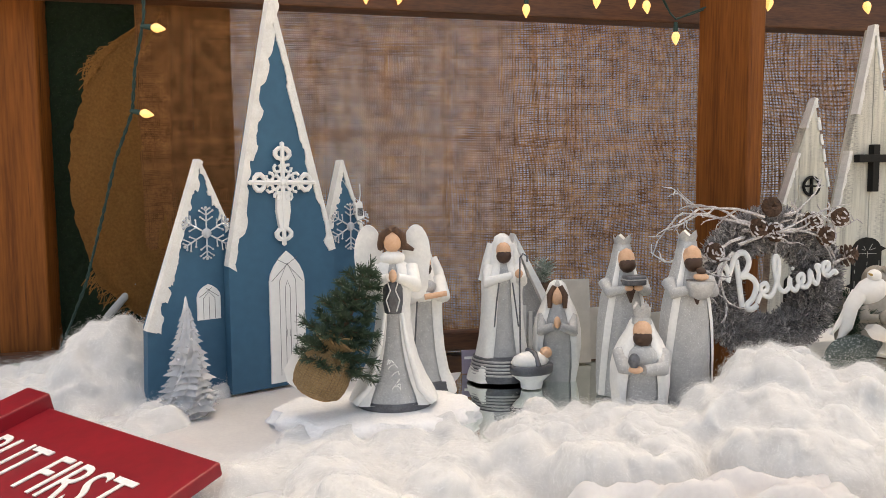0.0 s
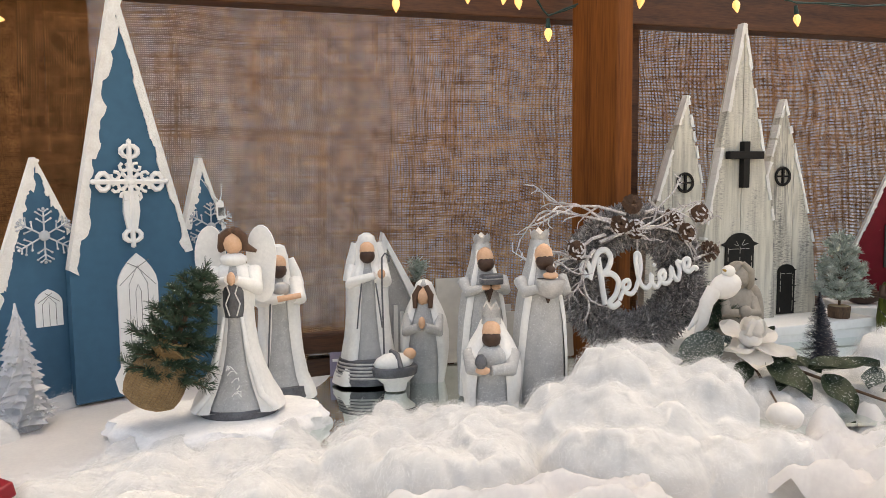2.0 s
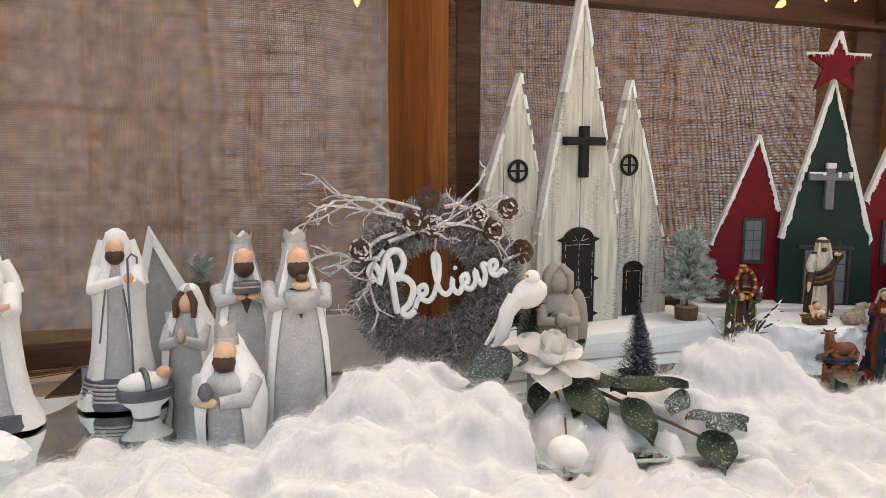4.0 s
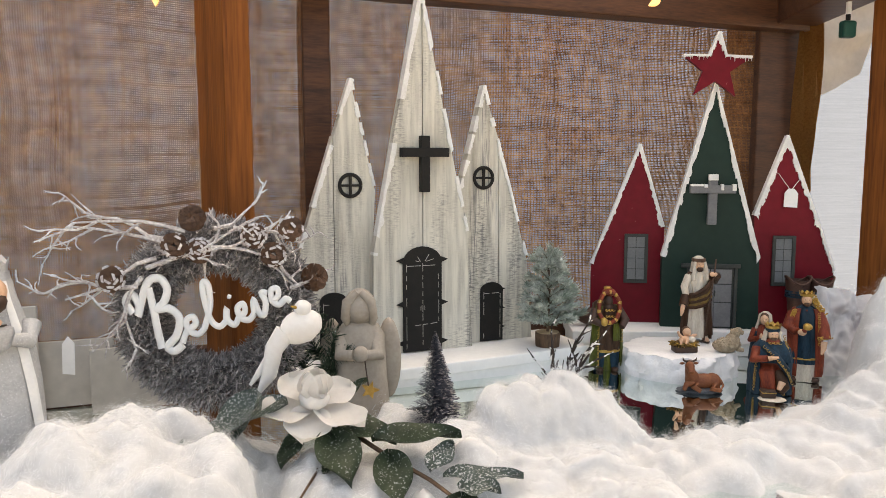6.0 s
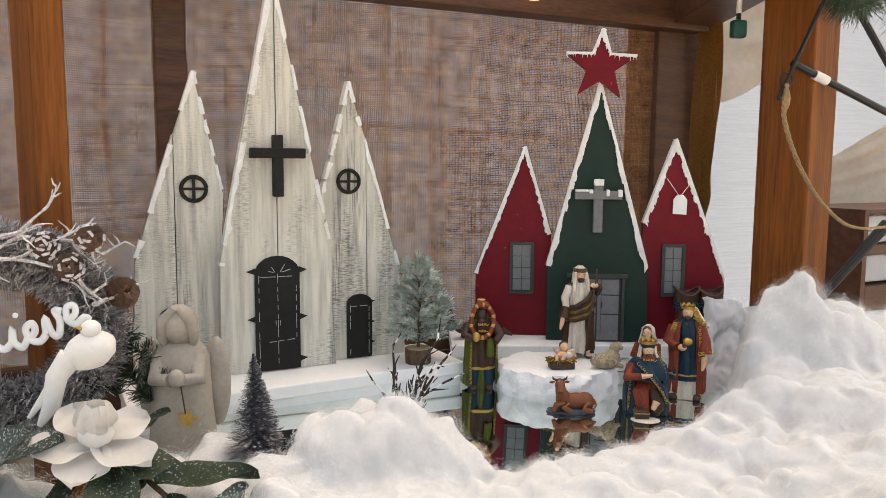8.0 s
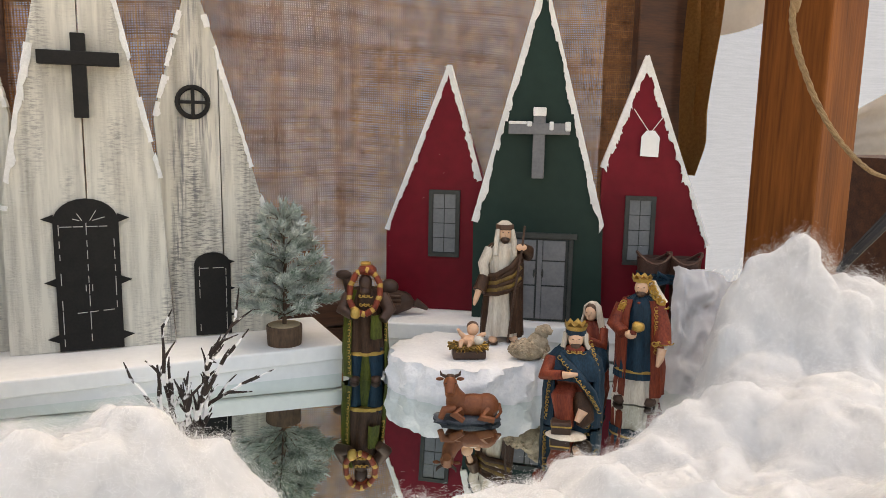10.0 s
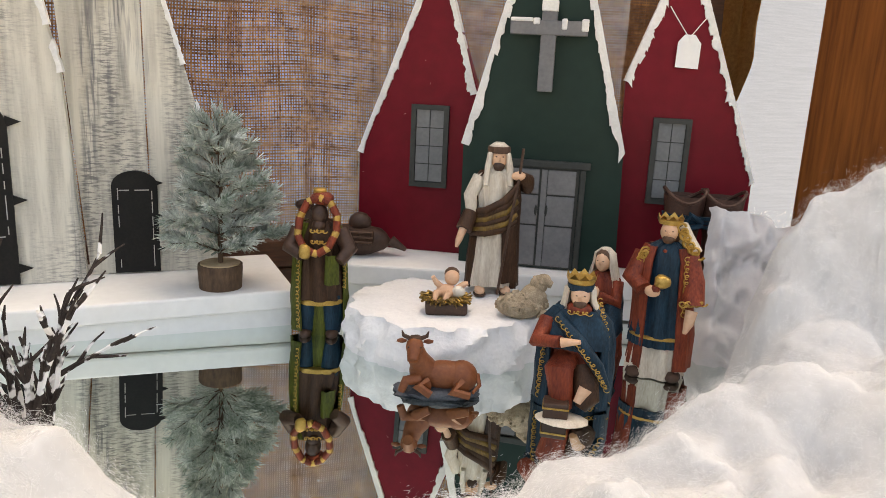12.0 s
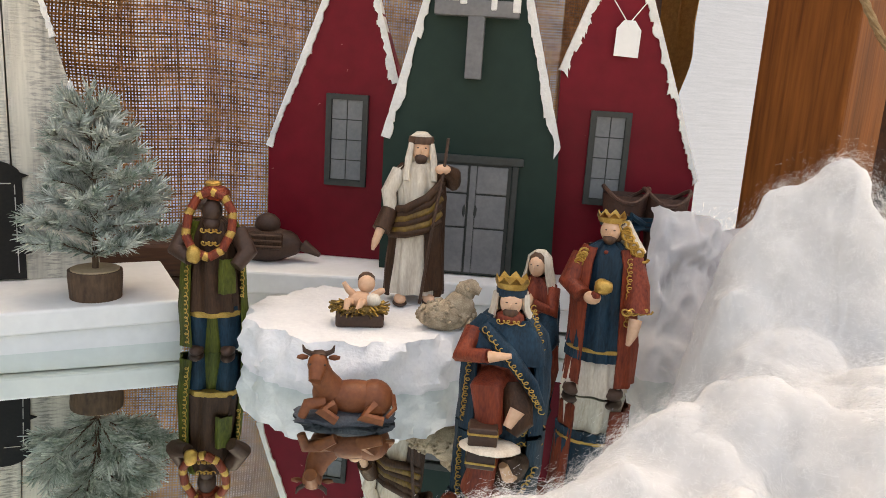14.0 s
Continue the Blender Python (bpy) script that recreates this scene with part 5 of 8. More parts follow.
for k in range(0, len(v), 4):
    if rng.random() < 0.45:
        p, q = Vector(v[k]).lerp(Vector(v[k + 1]), 0.5), Vector(v[k + 2]).lerp(Vector(v[k + 3]), 0.5)
        s, w = p.lerp(q, 0.84), (Vector(v[k + 2]) - q) * 1.5
        e = len(tv)
        tv += [tuple(s - w), tuple(s + w), tuple(q + w), tuple(q - w)]
        tf2.append((e, e + 1, e + 2, e + 3))
raw("frost", tv, tf2, TWIG, bt)["kind"] = "stuff"
ob = raw("bristles", v, f, BRUSH, bt)
ob["kind"] = "stuff"

# fir in a burlap sack
fir = conifer("sack_fir", pose(-0.142, 0.850, 0.078, -4, 24, 0), 0.146, 0.046, "small green artificial fir tied in a burlap sack", 8, tiers=9, per=9, mt=NEEDLE, ln=0.010, rise=0.15, dens=120, spread=0.6, wid=0.0006)
sk = bmesh.new()
loft(sk, [(-0.020, 0.016, 0.016), (-0.014, 0.024, 0.023), (0.002, 0.027, 0.026), (0.018, 0.024, 0.023), (0.028, 0.014, 0.013), (0.032, 0.011, 0.011), (0.038, 0.020, 0.018), (0.042, 0.024, 0.022)], 0, n=40, fold=0.03, folds=11)
SACK = mat("sack burlap", (0.52, 0.35, 0.18), (0.32, 0.19, 0.085), 0.9, scale=420, bump=1.0)
sack = part("sack", sk, SACK, fir, "tan burlap sack", True)
sack.scale = (1.16, 1.16, 1.12)
weave = bmesh.new()
SPROF = ((-0.019, 0.0170), (-0.014, 0.0243), (-0.006, 0.0268), (0.002, 0.0275), (0.010, 0.0268), (0.018, 0.0245), (0.024, 0.0195), (0.028, 0.0145))


def sack_r(z):
    for (z1, r1), (z2, r2) in zip(SPROF, SPROF[1:]):
        if z <= z2:
            return r1 + (r2 - r1) * max(0.0, z - z1) / (z2 - z1)
    return SPROF[-1][1]


for k in range(44):
    an = k * math.tau / 44
    tube(weave, [(sack_r(z) * math.cos(an + z * 3), sack_r(z) * 0.965 * math.sin(an + z * 3), z) for z, _ in SPROF], 0.00055, 4)
for k in range(19):
    z = -0.018 + k * 0.0025
    r = sack_r(z) + 0.0003
    tube(weave, [(r * math.cos(j * math.tau / 24), r * 0.965 * math.sin(j * math.tau / 24), z + 0.0006 * math.sin(j * 1.7 + k)) for j in range(25)], 0.00055, 4, caps=False)
part("weave", weave, ROPE, sack)
tie = bmesh.new()
tube(tie, [(0.0125 * math.cos(k * 0.4), 0.0125 * math.sin(k * 0.4), 0.030 + 0.0006 * k) for k in range(34)], 0.0012, 5)
for k in range(10):
    a = k * 0.63
    tube(tie, [(0.012 * math.cos(a), 0.012 * math.sin(a), 0.034), (0.022 * math.cos(a), 0.022 * math.sin(a), 0.044), (0.032 * math.cos(a + 0.3), 0.032 * math.sin(a + 0.3), 0.042)], [0.0012, 0.0009, 0.0005], 4)
part("twine", tie, SACK, sack)
ptag = bmesh.new()
prism(ptag, [(-0.044, -0.012), (-0.034, -0.024), (-0.014, -0.028), (-0.018, 0.014), (-0.030, 0.030), (-0.042, 0.022)], 0.010, 0.011)
part("paper_tag", ptag, WHITE, fir, "white paper plant tag")

# crystal tree
ctree = thing("crystal_tree", pose(-0.322, 0.925, 0.010), "clear acrylic tabletop tree standing on white sheet", "tree")
rng = random.Random(7)
for k in range(17):
    ct = bmesh.new()
    t = k / 17
    r = 0.031 * (1 - t) ** 0.9 + 0.003
    z = 0.012 + 0.125 * t
    nn = 14
    wob = [rng.uniform(0.86, 1.16) for _ in range(nn)]
    lo = [ct.verts.new((r * (0.84 + 0.34 * (j % 2)) * wob[j] * math.cos(j * math.tau / nn + k), r * (0.84 + 0.34 * (j % 2)) * wob[j] * math.sin(j * math.tau / nn + k), z - 0.004 + 0.003 * wob[j])) for j in range(nn)]
    hi = [ct.verts.new((r * 0.62 * math.cos(j * math.tau / nn + k), r * 0.62 * math.sin(j * math.tau / nn + k), z + 0.009)) for j in range(nn)]
    for j in range(nn):
        fan(ct, [lo[j], lo[(j + 1) % nn], hi[(j + 1) % nn], hi[j]])
    fan(ct, lo[::-1])
    fan(ct, hi)
    part("tier", ct, CRYSTAL, ctree)
part("tip", tube(bmesh.new(), [(0, 0, 0.135), (0, 0, 0.152)], [0.004, 0.0008], 8), CRYSTAL, ctree)
cb = bmesh.new()
loft(cb, [(0.0, 0.022, 0.022), (0.003, 0.024, 0.024), (0.008, 0.020, 0.020), (0.012, 0.010, 0.010)], n=20)
part("base", cb, CRYSTAL, ctree)
for k in range(60):
    t = rng.random()
    a = rng.random() * math.tau
    r = 0.032 * (1 - t) + 0.003
    if k == 0:
        bead = part("bead", ball(bmesh.new(), (0, 0, 0), 0.0022, sub=1), CRYSTAL, ctree)
        bead.location = (r * math.cos(a), r * math.sin(a), 0.012 + 0.125 * t)
    else:
        b2 = new("bead", bead.data)
        b2.parent = ctree
        b2.location = (r * math.cos(a), r * math.sin(a), 0.012 + 0.125 * t)


# ---- stall's left end ----
tf = bmesh.new()
bmesh.ops.create_grid(tf, x_segments=40, y_segments=60, size=0.5)
for v in tf.verts:
    v.co = Vector((-1.105 + v.co.x * 0.61, 0.05 + 0.006 * noise.noise(v.co * 40), 0.28 + v.co.y * 0.9))
turf = part("turf_panel", tf, TURF)
turf.matrix_world = WALL
tagged(turf, "dark green artificial turf hung behind the post", "turf panel", kind="structure")
rng = random.Random(21)
tv, tfc = [], []
for _ in range(14000):
    p = Vector((rng.uniform(-1.39, -0.82), 0.045, rng.uniform(-0.1, 0.62)))
    d = Vector((rng.gauss(0, 0.5), -1, rng.gauss(-0.3, 0.5))).normalized() * rng.uniform(0.006, 0.012)
    w = Vector((0.0005, 0, 0.0003))
    b = len(tv)
    tv += [tuple(p - w), tuple(p + w), tuple(p + d)]
    tfc.append((b, b + 1, b + 2))
tb2 = raw("turf_blades", tv, tfc, TURF, turf)
tb2["kind"] = "stuff"
rp = bmesh.new()
box(rp, -0.16, 0.0, 0.0, 0.02, -0.1, 0.42, bevel=0.004)
ob = part("red_board", rp, SIGNRED)
ob.matrix_world = pose(-0.765, 1.33, 0.0, 0, 0, 4)
tagged(ob, "dark red board hung beyond the cedar post", "board")

# folded burlap flap: a thick double cloth with a ragged edge
fl = bmesh.new()
n, k2 = 50, 16
grid = []
for i in range(n + 1):
    t = i / n
    z = 0.075 + 0.49 * t
    le = -1.012 + 0.030 * math.sin(t * 5.2 + 2.2) + 0.06 * max(0, 0.14 - t) / 0.14 + 0.075 * max(0, t - 0.86) / 0.14 + 0.006 * noise.noise(Vector((t * 30, 0, 0)))
    re = -0.888 - 0.010 * (1 - t) - (0.04 * max(0, 0.10 - t) / 0.10)
    grid.append([fl.verts.new((le + (re - le) * j / k2, -0.014 - 0.010 * math.sin(math.pi * j / k2) + 0.008 * noise.noise(Vector((t * 7, j * 0.3, 2))), z)) for j in range(k2 + 1)])
for i in range(n):
    for j in range(k2):
        fan(fl, [grid[i][j], grid[i][j + 1], grid[i + 1][j + 1], grid[i + 1][j]])
bmesh.ops.solidify(fl, geom=fl.faces[:], thickness=0.003)
flap = thing("burlap_flap", WALL, "brown burlap folded double with a frayed ragged edge", "burlap cloth")
part("folded_cloth", fl, JUTE2, flap, smooth=True)
fr = bmesh.new()
rng = random.Random(4)
for _ in range(150):
    t = rng.choice((rng.uniform(0.0, 0.2), rng.uniform(0.80, 0.92)))
    z = 0.075 + 0.49 * t
    le = -1.012 + 0.030 * math.sin(t * 5.2 + 2.2) + 0.06 * max(0, 0.14 - t) / 0.14 + 0.075 * max(0, t - 0.86) / 0.14
    a = Vector((le + rng.uniform(0, 0.02), -0.018, z))
    tube(fr, [a, a + Vector((-rng.uniform(0.004, 0.016), -0.003, -rng.uniform(0.0, 0.012))), a + Vector((-rng.uniform(0.01, 0.02), 0, -rng.uniform(0.008, 0.025)))], 0.0006, 4)
part("fray", fr, JUTE2, flap)["kind"] = "stuff"
hs = bmesh.new()
tube(hs, [(-0.565, 1.12, 0.02), (-0.52, 1.15, 0.10), (-0.47, 1.18, 0.165)], 0.006, 10)
ob = part("grey_hose", hs, mat("grey tubing", (0.42, 0.42, 0.41), rough=0.5, scale=20))
tagged(ob, "grey plastic tube leaning behind the cotton", "tube")


# ---- string lights ----
def bulb(parent, p, d):
    """A faceted warm bulb in a green socket; d points from socket to tip."""
    d = Vector(d).normalized()
    q = Vector((0, 0, 1)).rotation_difference(d).to_matrix().to_4x4()
    sk = part("socket", loft(bmesh.new(), [(-0.016, 0.0030, 0.0030), (-0.004, 0.0042, 0.0042), (0.0, 0.0042, 0.0042)], n=10), WIRE, parent)
    gl = part("bulb", loft(bmesh.new(), [(0.0, 0.0036, 0.0036), (0.004, 0.0062, 0.0062), (0.009, 0.0066, 0.0066), (0.015, 0.0042, 0.0042), (0.021, 0.0008, 0.0008)], n=8), BULB, parent, "lit warm white bulb")
    for o in (sk, gl):
        o.matrix_basis = Matrix.Translation(p) @ q
    return sk


lights = thing("string_lights", pose(0, 0, 0), "green string lights with warm bulbs along the beam", "string lights")
rng = random.Random(6)
spots = [(-0.305, 1.188, 0.600), (-0.119, 1.208, 0.602), (-0.064, 1.213, 0.602), (0.136, 1.235, 0.586), (0.252, 1.245, 0.602), (0.311, 1.250, 0.602), (0.333, 1.252, 0.594), (0.384, 1.257, 0.545), (0.545, 1.275, 0.602), (0.716, 1.295, 0.600), (0.853, 1.345, 0.588), (1.125, 1.385, 0.580), (1.202, 1.39, 0.604), (1.267, 1.39, 0.606)]
for i, p in enumerate(spots):
    d = (rng.uniform(-0.25, 0.25), rng.uniform(-0.2, 0.1), -1) if i != 11 else (-0.9, -0.1, -0.5)
    bulb(lights, p, d)
wr = bmesh.new()
path = []
for a, b in zip(spots, spots[1:]):
    for k in range(6):
        t = k / 6
        p = Vector(a).lerp(Vector(b), t)
        path.append(p + Vector((0, 0.004 * math.sin(9 * t), 0.020 + 0.012 * math.sin(math.pi * t) * rng.uniform(0.2, 1))))
tube(wr, path, 0.0014, 5)
tube(wr, [p + Vector((0.001, 0.004, 0.003 * math.sin(i * 1.7))) for i, p in enumerate(path)], 0.0014, 5)
part("wire", wr, WIRE, lights)
hang = thing("string_lights", pose(0, 0, 0), "twisted green light cord hanging before the burlap", "string lights")
hw = bmesh.new()
line = [Vector(p) for p in ((-0.425, 1.10, 0.62), (-0.432, 1.11, 0.54), (-0.452, 1.12, 0.47), (-0.462, 1.13, 0.41), (-0.49, 1.13, 0.34), (-0.515, 1.13, 0.25), (-0.54, 1.12, 0.15), (-0.575, 1.10, 0.05), (-0.60, 1.08, 0.02))]
for s in (0, math.pi):
    pts = []
    for a, b in zip(line, line[1:]):
        for k in range(7):
            p = a.lerp(b, k / 7)
            ph = p.z * 190 + s
            pts.append(p + Vector((0.0016 * math.cos(ph), 0.0016 * math.sin(ph), 0)))
    tube(hw, pts, 0.0016, 5)
part("wire", hw, WIRE, hang)
bulb(hang, (-0.420, 1.108, 0.528), (1, -0.1, -0.15))
bulb(hang, (-0.449, 1.128, 0.408), (1, -0.1, -0.2))
gp = bmesh.new()
box(gp, -0.622, -0.585, 1.03, 1.06, 0.025, 0.048, bevel=0.006)
part("plug", gp, mat("green plastic", (0.02, 0.12, 0.05), rough=0.4), hang)

# ---- red sign with writing ----
sg = thing("red_sign", look((0, 0, 0), (0, 0, -1)), "crimson painted wooden sign with white brush lettering", "sign")
ex = Vector((0.30, -0.190, -0.010)).normalized()
ey = Vector((0.60, 0.72, 0.22))
ey = (ey - ex * ey.dot(ex)).normalized()
ez = ex.cross(ey)
sg.matrix_world = Matrix.Translation((-0.450, 0.820, 0.056)) @ Matrix((ex, ey, ez)).transposed().to_4x4()
part("board", boxbm(-0.02, 0.290, -0.26, 0.0, -0.014, 0.0, bevel=0.002), SIGNRED, sg)
part("raised_edge", boxbm(-0.028, 0.016, -0.26, 0.004, -0.012, 0.016, bevel=0.002), SIGNRED, sg)


def lettering(text, size, m, material, parent, shear=0.0, name="lettering", thick=0.0006):
    cu = bpy.data.curves.new(name, "FONT")
    cu.body, cu.size, cu.shear, cu.extrude = text, size, shear, thick
    tmp = bpy.data.objects.new(name, cu)
    scene.collection.objects.link(tmp)
    bpy.context.view_layer.update()
    me = bpy.data.meshes.new_from_object(tmp.evaluated_get(bpy.context.evaluated_depsgraph_get()))
    bpy.data.objects.remove(tmp)
    me.materials.clear()
    me.materials.append(material)
    ob = new(name, me)
    ob.parent = parent
    ob.matrix_basis = m
    return ob


lettering("BUT FIRST", 0.070, pose(0.022, -0.108, 0.0012, 0, 0, 0) @ Matrix.Diagonal((0.70, 1.10, 1, 1)), SNOW, sg, 0.12)
gl2 = bmesh.new()
for k in range(3):
    ball(gl2, (0.07 + 0.05 * k, -0.135, 0.002), (0.020, 0.010, 0.002), sub=2)
part("painted_leaves", gl2, mat("leaf green paint", (0.03, 0.08, 0.04), rough=0.6), sg)["kind"] = "stuff"
wc = bmesh.new()
box(wc, 0.238, 0.280, -0.135, -0.112, 0.001, 0.012, bevel=0.003)
ob = part("white_clip", wc, FOAM, sg)


# ---- wreath ----
WR = pose(0.474, 1.088, 0.152, 0, 0, 8)
wreath = thing("wreath", WR, "frosted twig wreath with pine cones leaning on the post", "wreath")
R0 = 0.080
core = bmesh.new()
tube(core, [(R0 * math.cos(k * math.tau / 36), 0.004 * math.sin(k), R0 * 1.02 * math.sin(k * math.tau / 36)) for k in range(37)], 0.012, 8, caps=False)
part("ring", core, GREYTWIG, wreath)
rng = random.Random(17)
v, f = [], []
for _ in range(24000):
    a = rng.random() * math.tau
    rr = 0.004 + 0.025 * rng.random() ** 0.7
    th = rng.random() * math.tau
    c = Vector((math.cos(a), 0, math.sin(a)))
    base = c * (R0 + rr * math.cos(th)) + Vector((0, rr * math.sin(th), 0))
    d = (c * math.cos(th) + Vector((0, math.sin(th), 0)) + Vector((rng.gauss(0, 0.6), rng.gauss(0, 0.5), rng.gauss(0, 0.6)))).normalized() * rng.uniform(0.006, 0.013)
    w = d.cross(Vector((rng.random(), rng.random(), rng.random()))).normalized() * rng.uniform(0.0005, 0.0011)
    b = len(v)
    v += [tuple(base - w), tuple(base + w), tuple(base + d + w * 0.6), tuple(base + d - w * 0.6)]
    f.append((b, b + 1, b + 2, b + 3))
raw("foliage", v, f, GREYTWIG, wreath)["kind"] = "stuff"
v, f = [], []
for _ in range(9000):
    a = rng.random() * math.tau
    th = rng.random() * math.tau
    c0 = Vector((math.cos(a), 0, math.sin(a)))
    rr = rng.uniform(0.018, 0.029)
    base = c0 * (R0 + rr * math.cos(th)) + Vector((0, rr * math.sin(th), 0))
    d = (c0 * math.cos(th) + Vector((0, math.sin(th), 0)) + Vector((rng.gauss(0, 0.7), rng.gauss(0, 0.5), rng.gauss(0, 0.7)))).normalized() * rng.uniform(0.005, 0.010)
    w = d.cross(Vector((rng.random(), rng.random(), rng.random()))).normalized() * rng.uniform(0.0006, 0.0011)
    b = len(v)
    v += [tuple(base - w), tuple(base + w), tuple(base + d + w * 0.6), tuple(base + d - w * 0.6)]
    f.append((b, b + 1, b + 2, b + 3))
raw("frost", v, f, TWIG, wreath)["kind"] = "stuff"


def twig(bm, p, d, L, r, rng, depth=0, wild=0.8, wob=0.22):
    pts, q, dd = [Vector(p)], Vector(p), Vector(d).normalized()
    n = 5
    for k in range(n):
        dd = (dd + Vector((rng.gauss(0, wob), rng.gauss(0, wob * 0.55), rng.gauss(0, wob)))).normalized()
        q = q + dd * L / n
        pts.append(q.copy())
        if depth < 2 and k > 0 and rng.random() < 0.75:
            side = (dd + Vector((rng.gauss(0, wild), rng.gauss(0, wild * 0.5), rng.gauss(0, wild)))).normalized()
            twig(bm, q, side, L * rng.uniform(0.3, 0.55), r * 0.65, rng, depth + 1, wild, wob)
    tube(bm, pts, [r * (1 - 0.65 * k / n) for k in range(n + 1)], 5)


for i, (p, d, L) in enumerate((((-0.045, -0.02, 0.085), (-1, 0, 0.25), 0.12), ((-0.03, -0.02, 0.098), (-1, 0, 0.1), 0.13), ((-0.06, -0.02, 0.07), (-1, 0, -0.25), 0.12), ((-0.075, -0.02, 0.05), (-0.8, 0, -0.7), 0.10), ((0.0, -0.02, 0.10), (1, 0, 0.05), 0.06), ((0.02, -0.02, 0.10), (1, 0, -0.3), 0.09),
                             ((-0.02, -0.025, 0.085), (1, 0, 0.05), 0.11), ((-0.06, -0.02, 0.08), (0.9, 0, 0.1), 0.08), ((0.06, -0.02, 0.07), (0.8, 0, -0.8), 0.07), ((-0.07, -0.025, 0.06), (1, 0, 0.15), 0.12), ((-0.08, -0.02, 0.04), (-1, 0, 0.1), 0.10), ((-0.05, -0.02, 0.09), (-1, 0, 0.0), 0.11), ((0.08, -0.015, 0.03), (0.7, 0, 0.3), 0.045))):
    tb3 = bmesh.new()
    twig(tb3, (p[0], p[1] - 0.016, p[2]), d, L * 0.84, 0.0027, random.Random(40 + i))
    part("twig", tb3, TWIG, wreath)


def cone(name, m, r, L, mt, parent=None, seed=1):
    """A pine cone of overlapping scales."""
    rng = random.Random(seed)
    v, f = [], []
    n = 30
    fv, ff = [], []
    for k in range(n):
        t = k / n
        a = k * 2.39996
        rr = r * math.sin(math.pi * (0.18 + 0.78 * t)) ** 0.8
        z = L * (t - 0.5)
        c = Vector((math.cos(a), math.sin(a), 0))
        s = Vector((-math.sin(a), math.cos(a), 0))
        i0, o = c * rr * 0.35 + Vector((0, 0, z)), c * rr + Vector((0, 0, z + L * 0.10))
        w = r * 0.36
        b = len(v)
        v += [tuple(i0 - s * w * 0.5), tuple(i0 + s * w * 0.5), tuple(o + s * w + Vector((0, 0, 0.0006))), tuple(o + c * r * 0.12), tuple(o - s * w + Vector((0, 0, 0.0006))), tuple(o - c * r * 0.2 - Vector((0, 0, L * 0.07)))]
        f += [(b, b + 1, b + 2, b + 3, b + 4), (b, b + 4, b + 5), (b + 4, b + 3, b + 5), (b + 3, b + 2, b + 5), (b + 2, b + 1, b + 5)]
        e = len(fv)
        lift = Vector((0, 0, 0.0012))
        fv += [tuple(o - s * w * 0.85 - c * r * 0.10 + lift), tuple(o + s * w * 0.85 - c * r * 0.10 + lift), tuple(o + s * w * 0.6 + c * r * 0.10 + lift), tuple(o - s * w * 0.6 + c * r * 0.10 + lift)]
        if rng.random() < 0.6:
            ff.append((e, e + 1, e + 2, e + 3))
    ob = raw(name, v, f, CONE, parent)
    if mt is CONEW:
        raw("frost", fv, ff, TWIG, ob)["kind"] = "stuff"
    ob.matrix_basis = m
    return ob


for i, (cx, cz) in enumerate(((-0.041, 0.083), (-0.016, 0.077), (0.041, 0.091), (0.062, 0.070), (0.081, 0.098), (-0.105, 0.050), (-0.022, 0.112))):
    cone("pine_cone", pose(cx, -0.040, cz, 75, 20 * math.sin(i * 3), 0), 0.0135, 0.018, CONEW if i != 6 else CONE, wreath, i)
cone("pine_cone", pose(0.108, -0.022, 0.040, 80, 15, 30), 0.0155, 0.026, CONE, wreath, 9)["label"] = "brown open pine cone"
wt = bmesh.new()
prism(wt, [(-0.158, -0.05), (-0.146, -0.052), (-0.145, -0.018), (-0.151, -0.010), (-0.157, -0.018)], -0.031, -0.030)
part("price_tag", wt, WHITE, wreath, "white card tag on a twig")


# the script word as one cut-out piece, letter by letter
def stroke(bm, pts, r=0.0032, sub=4):
    P = [Vector((x, 0, z)) for x, z in pts]
    out = []
    for i in range(len(P) - 1):
        p0, p1, p2, p3 = P[max(i - 1, 0)], P[i], P[i + 1], P[min(i + 2, len(P) - 1)]
        for k in range(sub):
            t = k / sub
            out.append(0.5 * ((2 * p1) + (p2 - p0) * t + (2 * p0 - 5 * p1 + 4 * p2 - p3) * t * t + (3 * p1 - p0 - 3 * p2 + p3) * t ** 3))
    out.append(P[-1])
    tube(bm, out, r, 8)


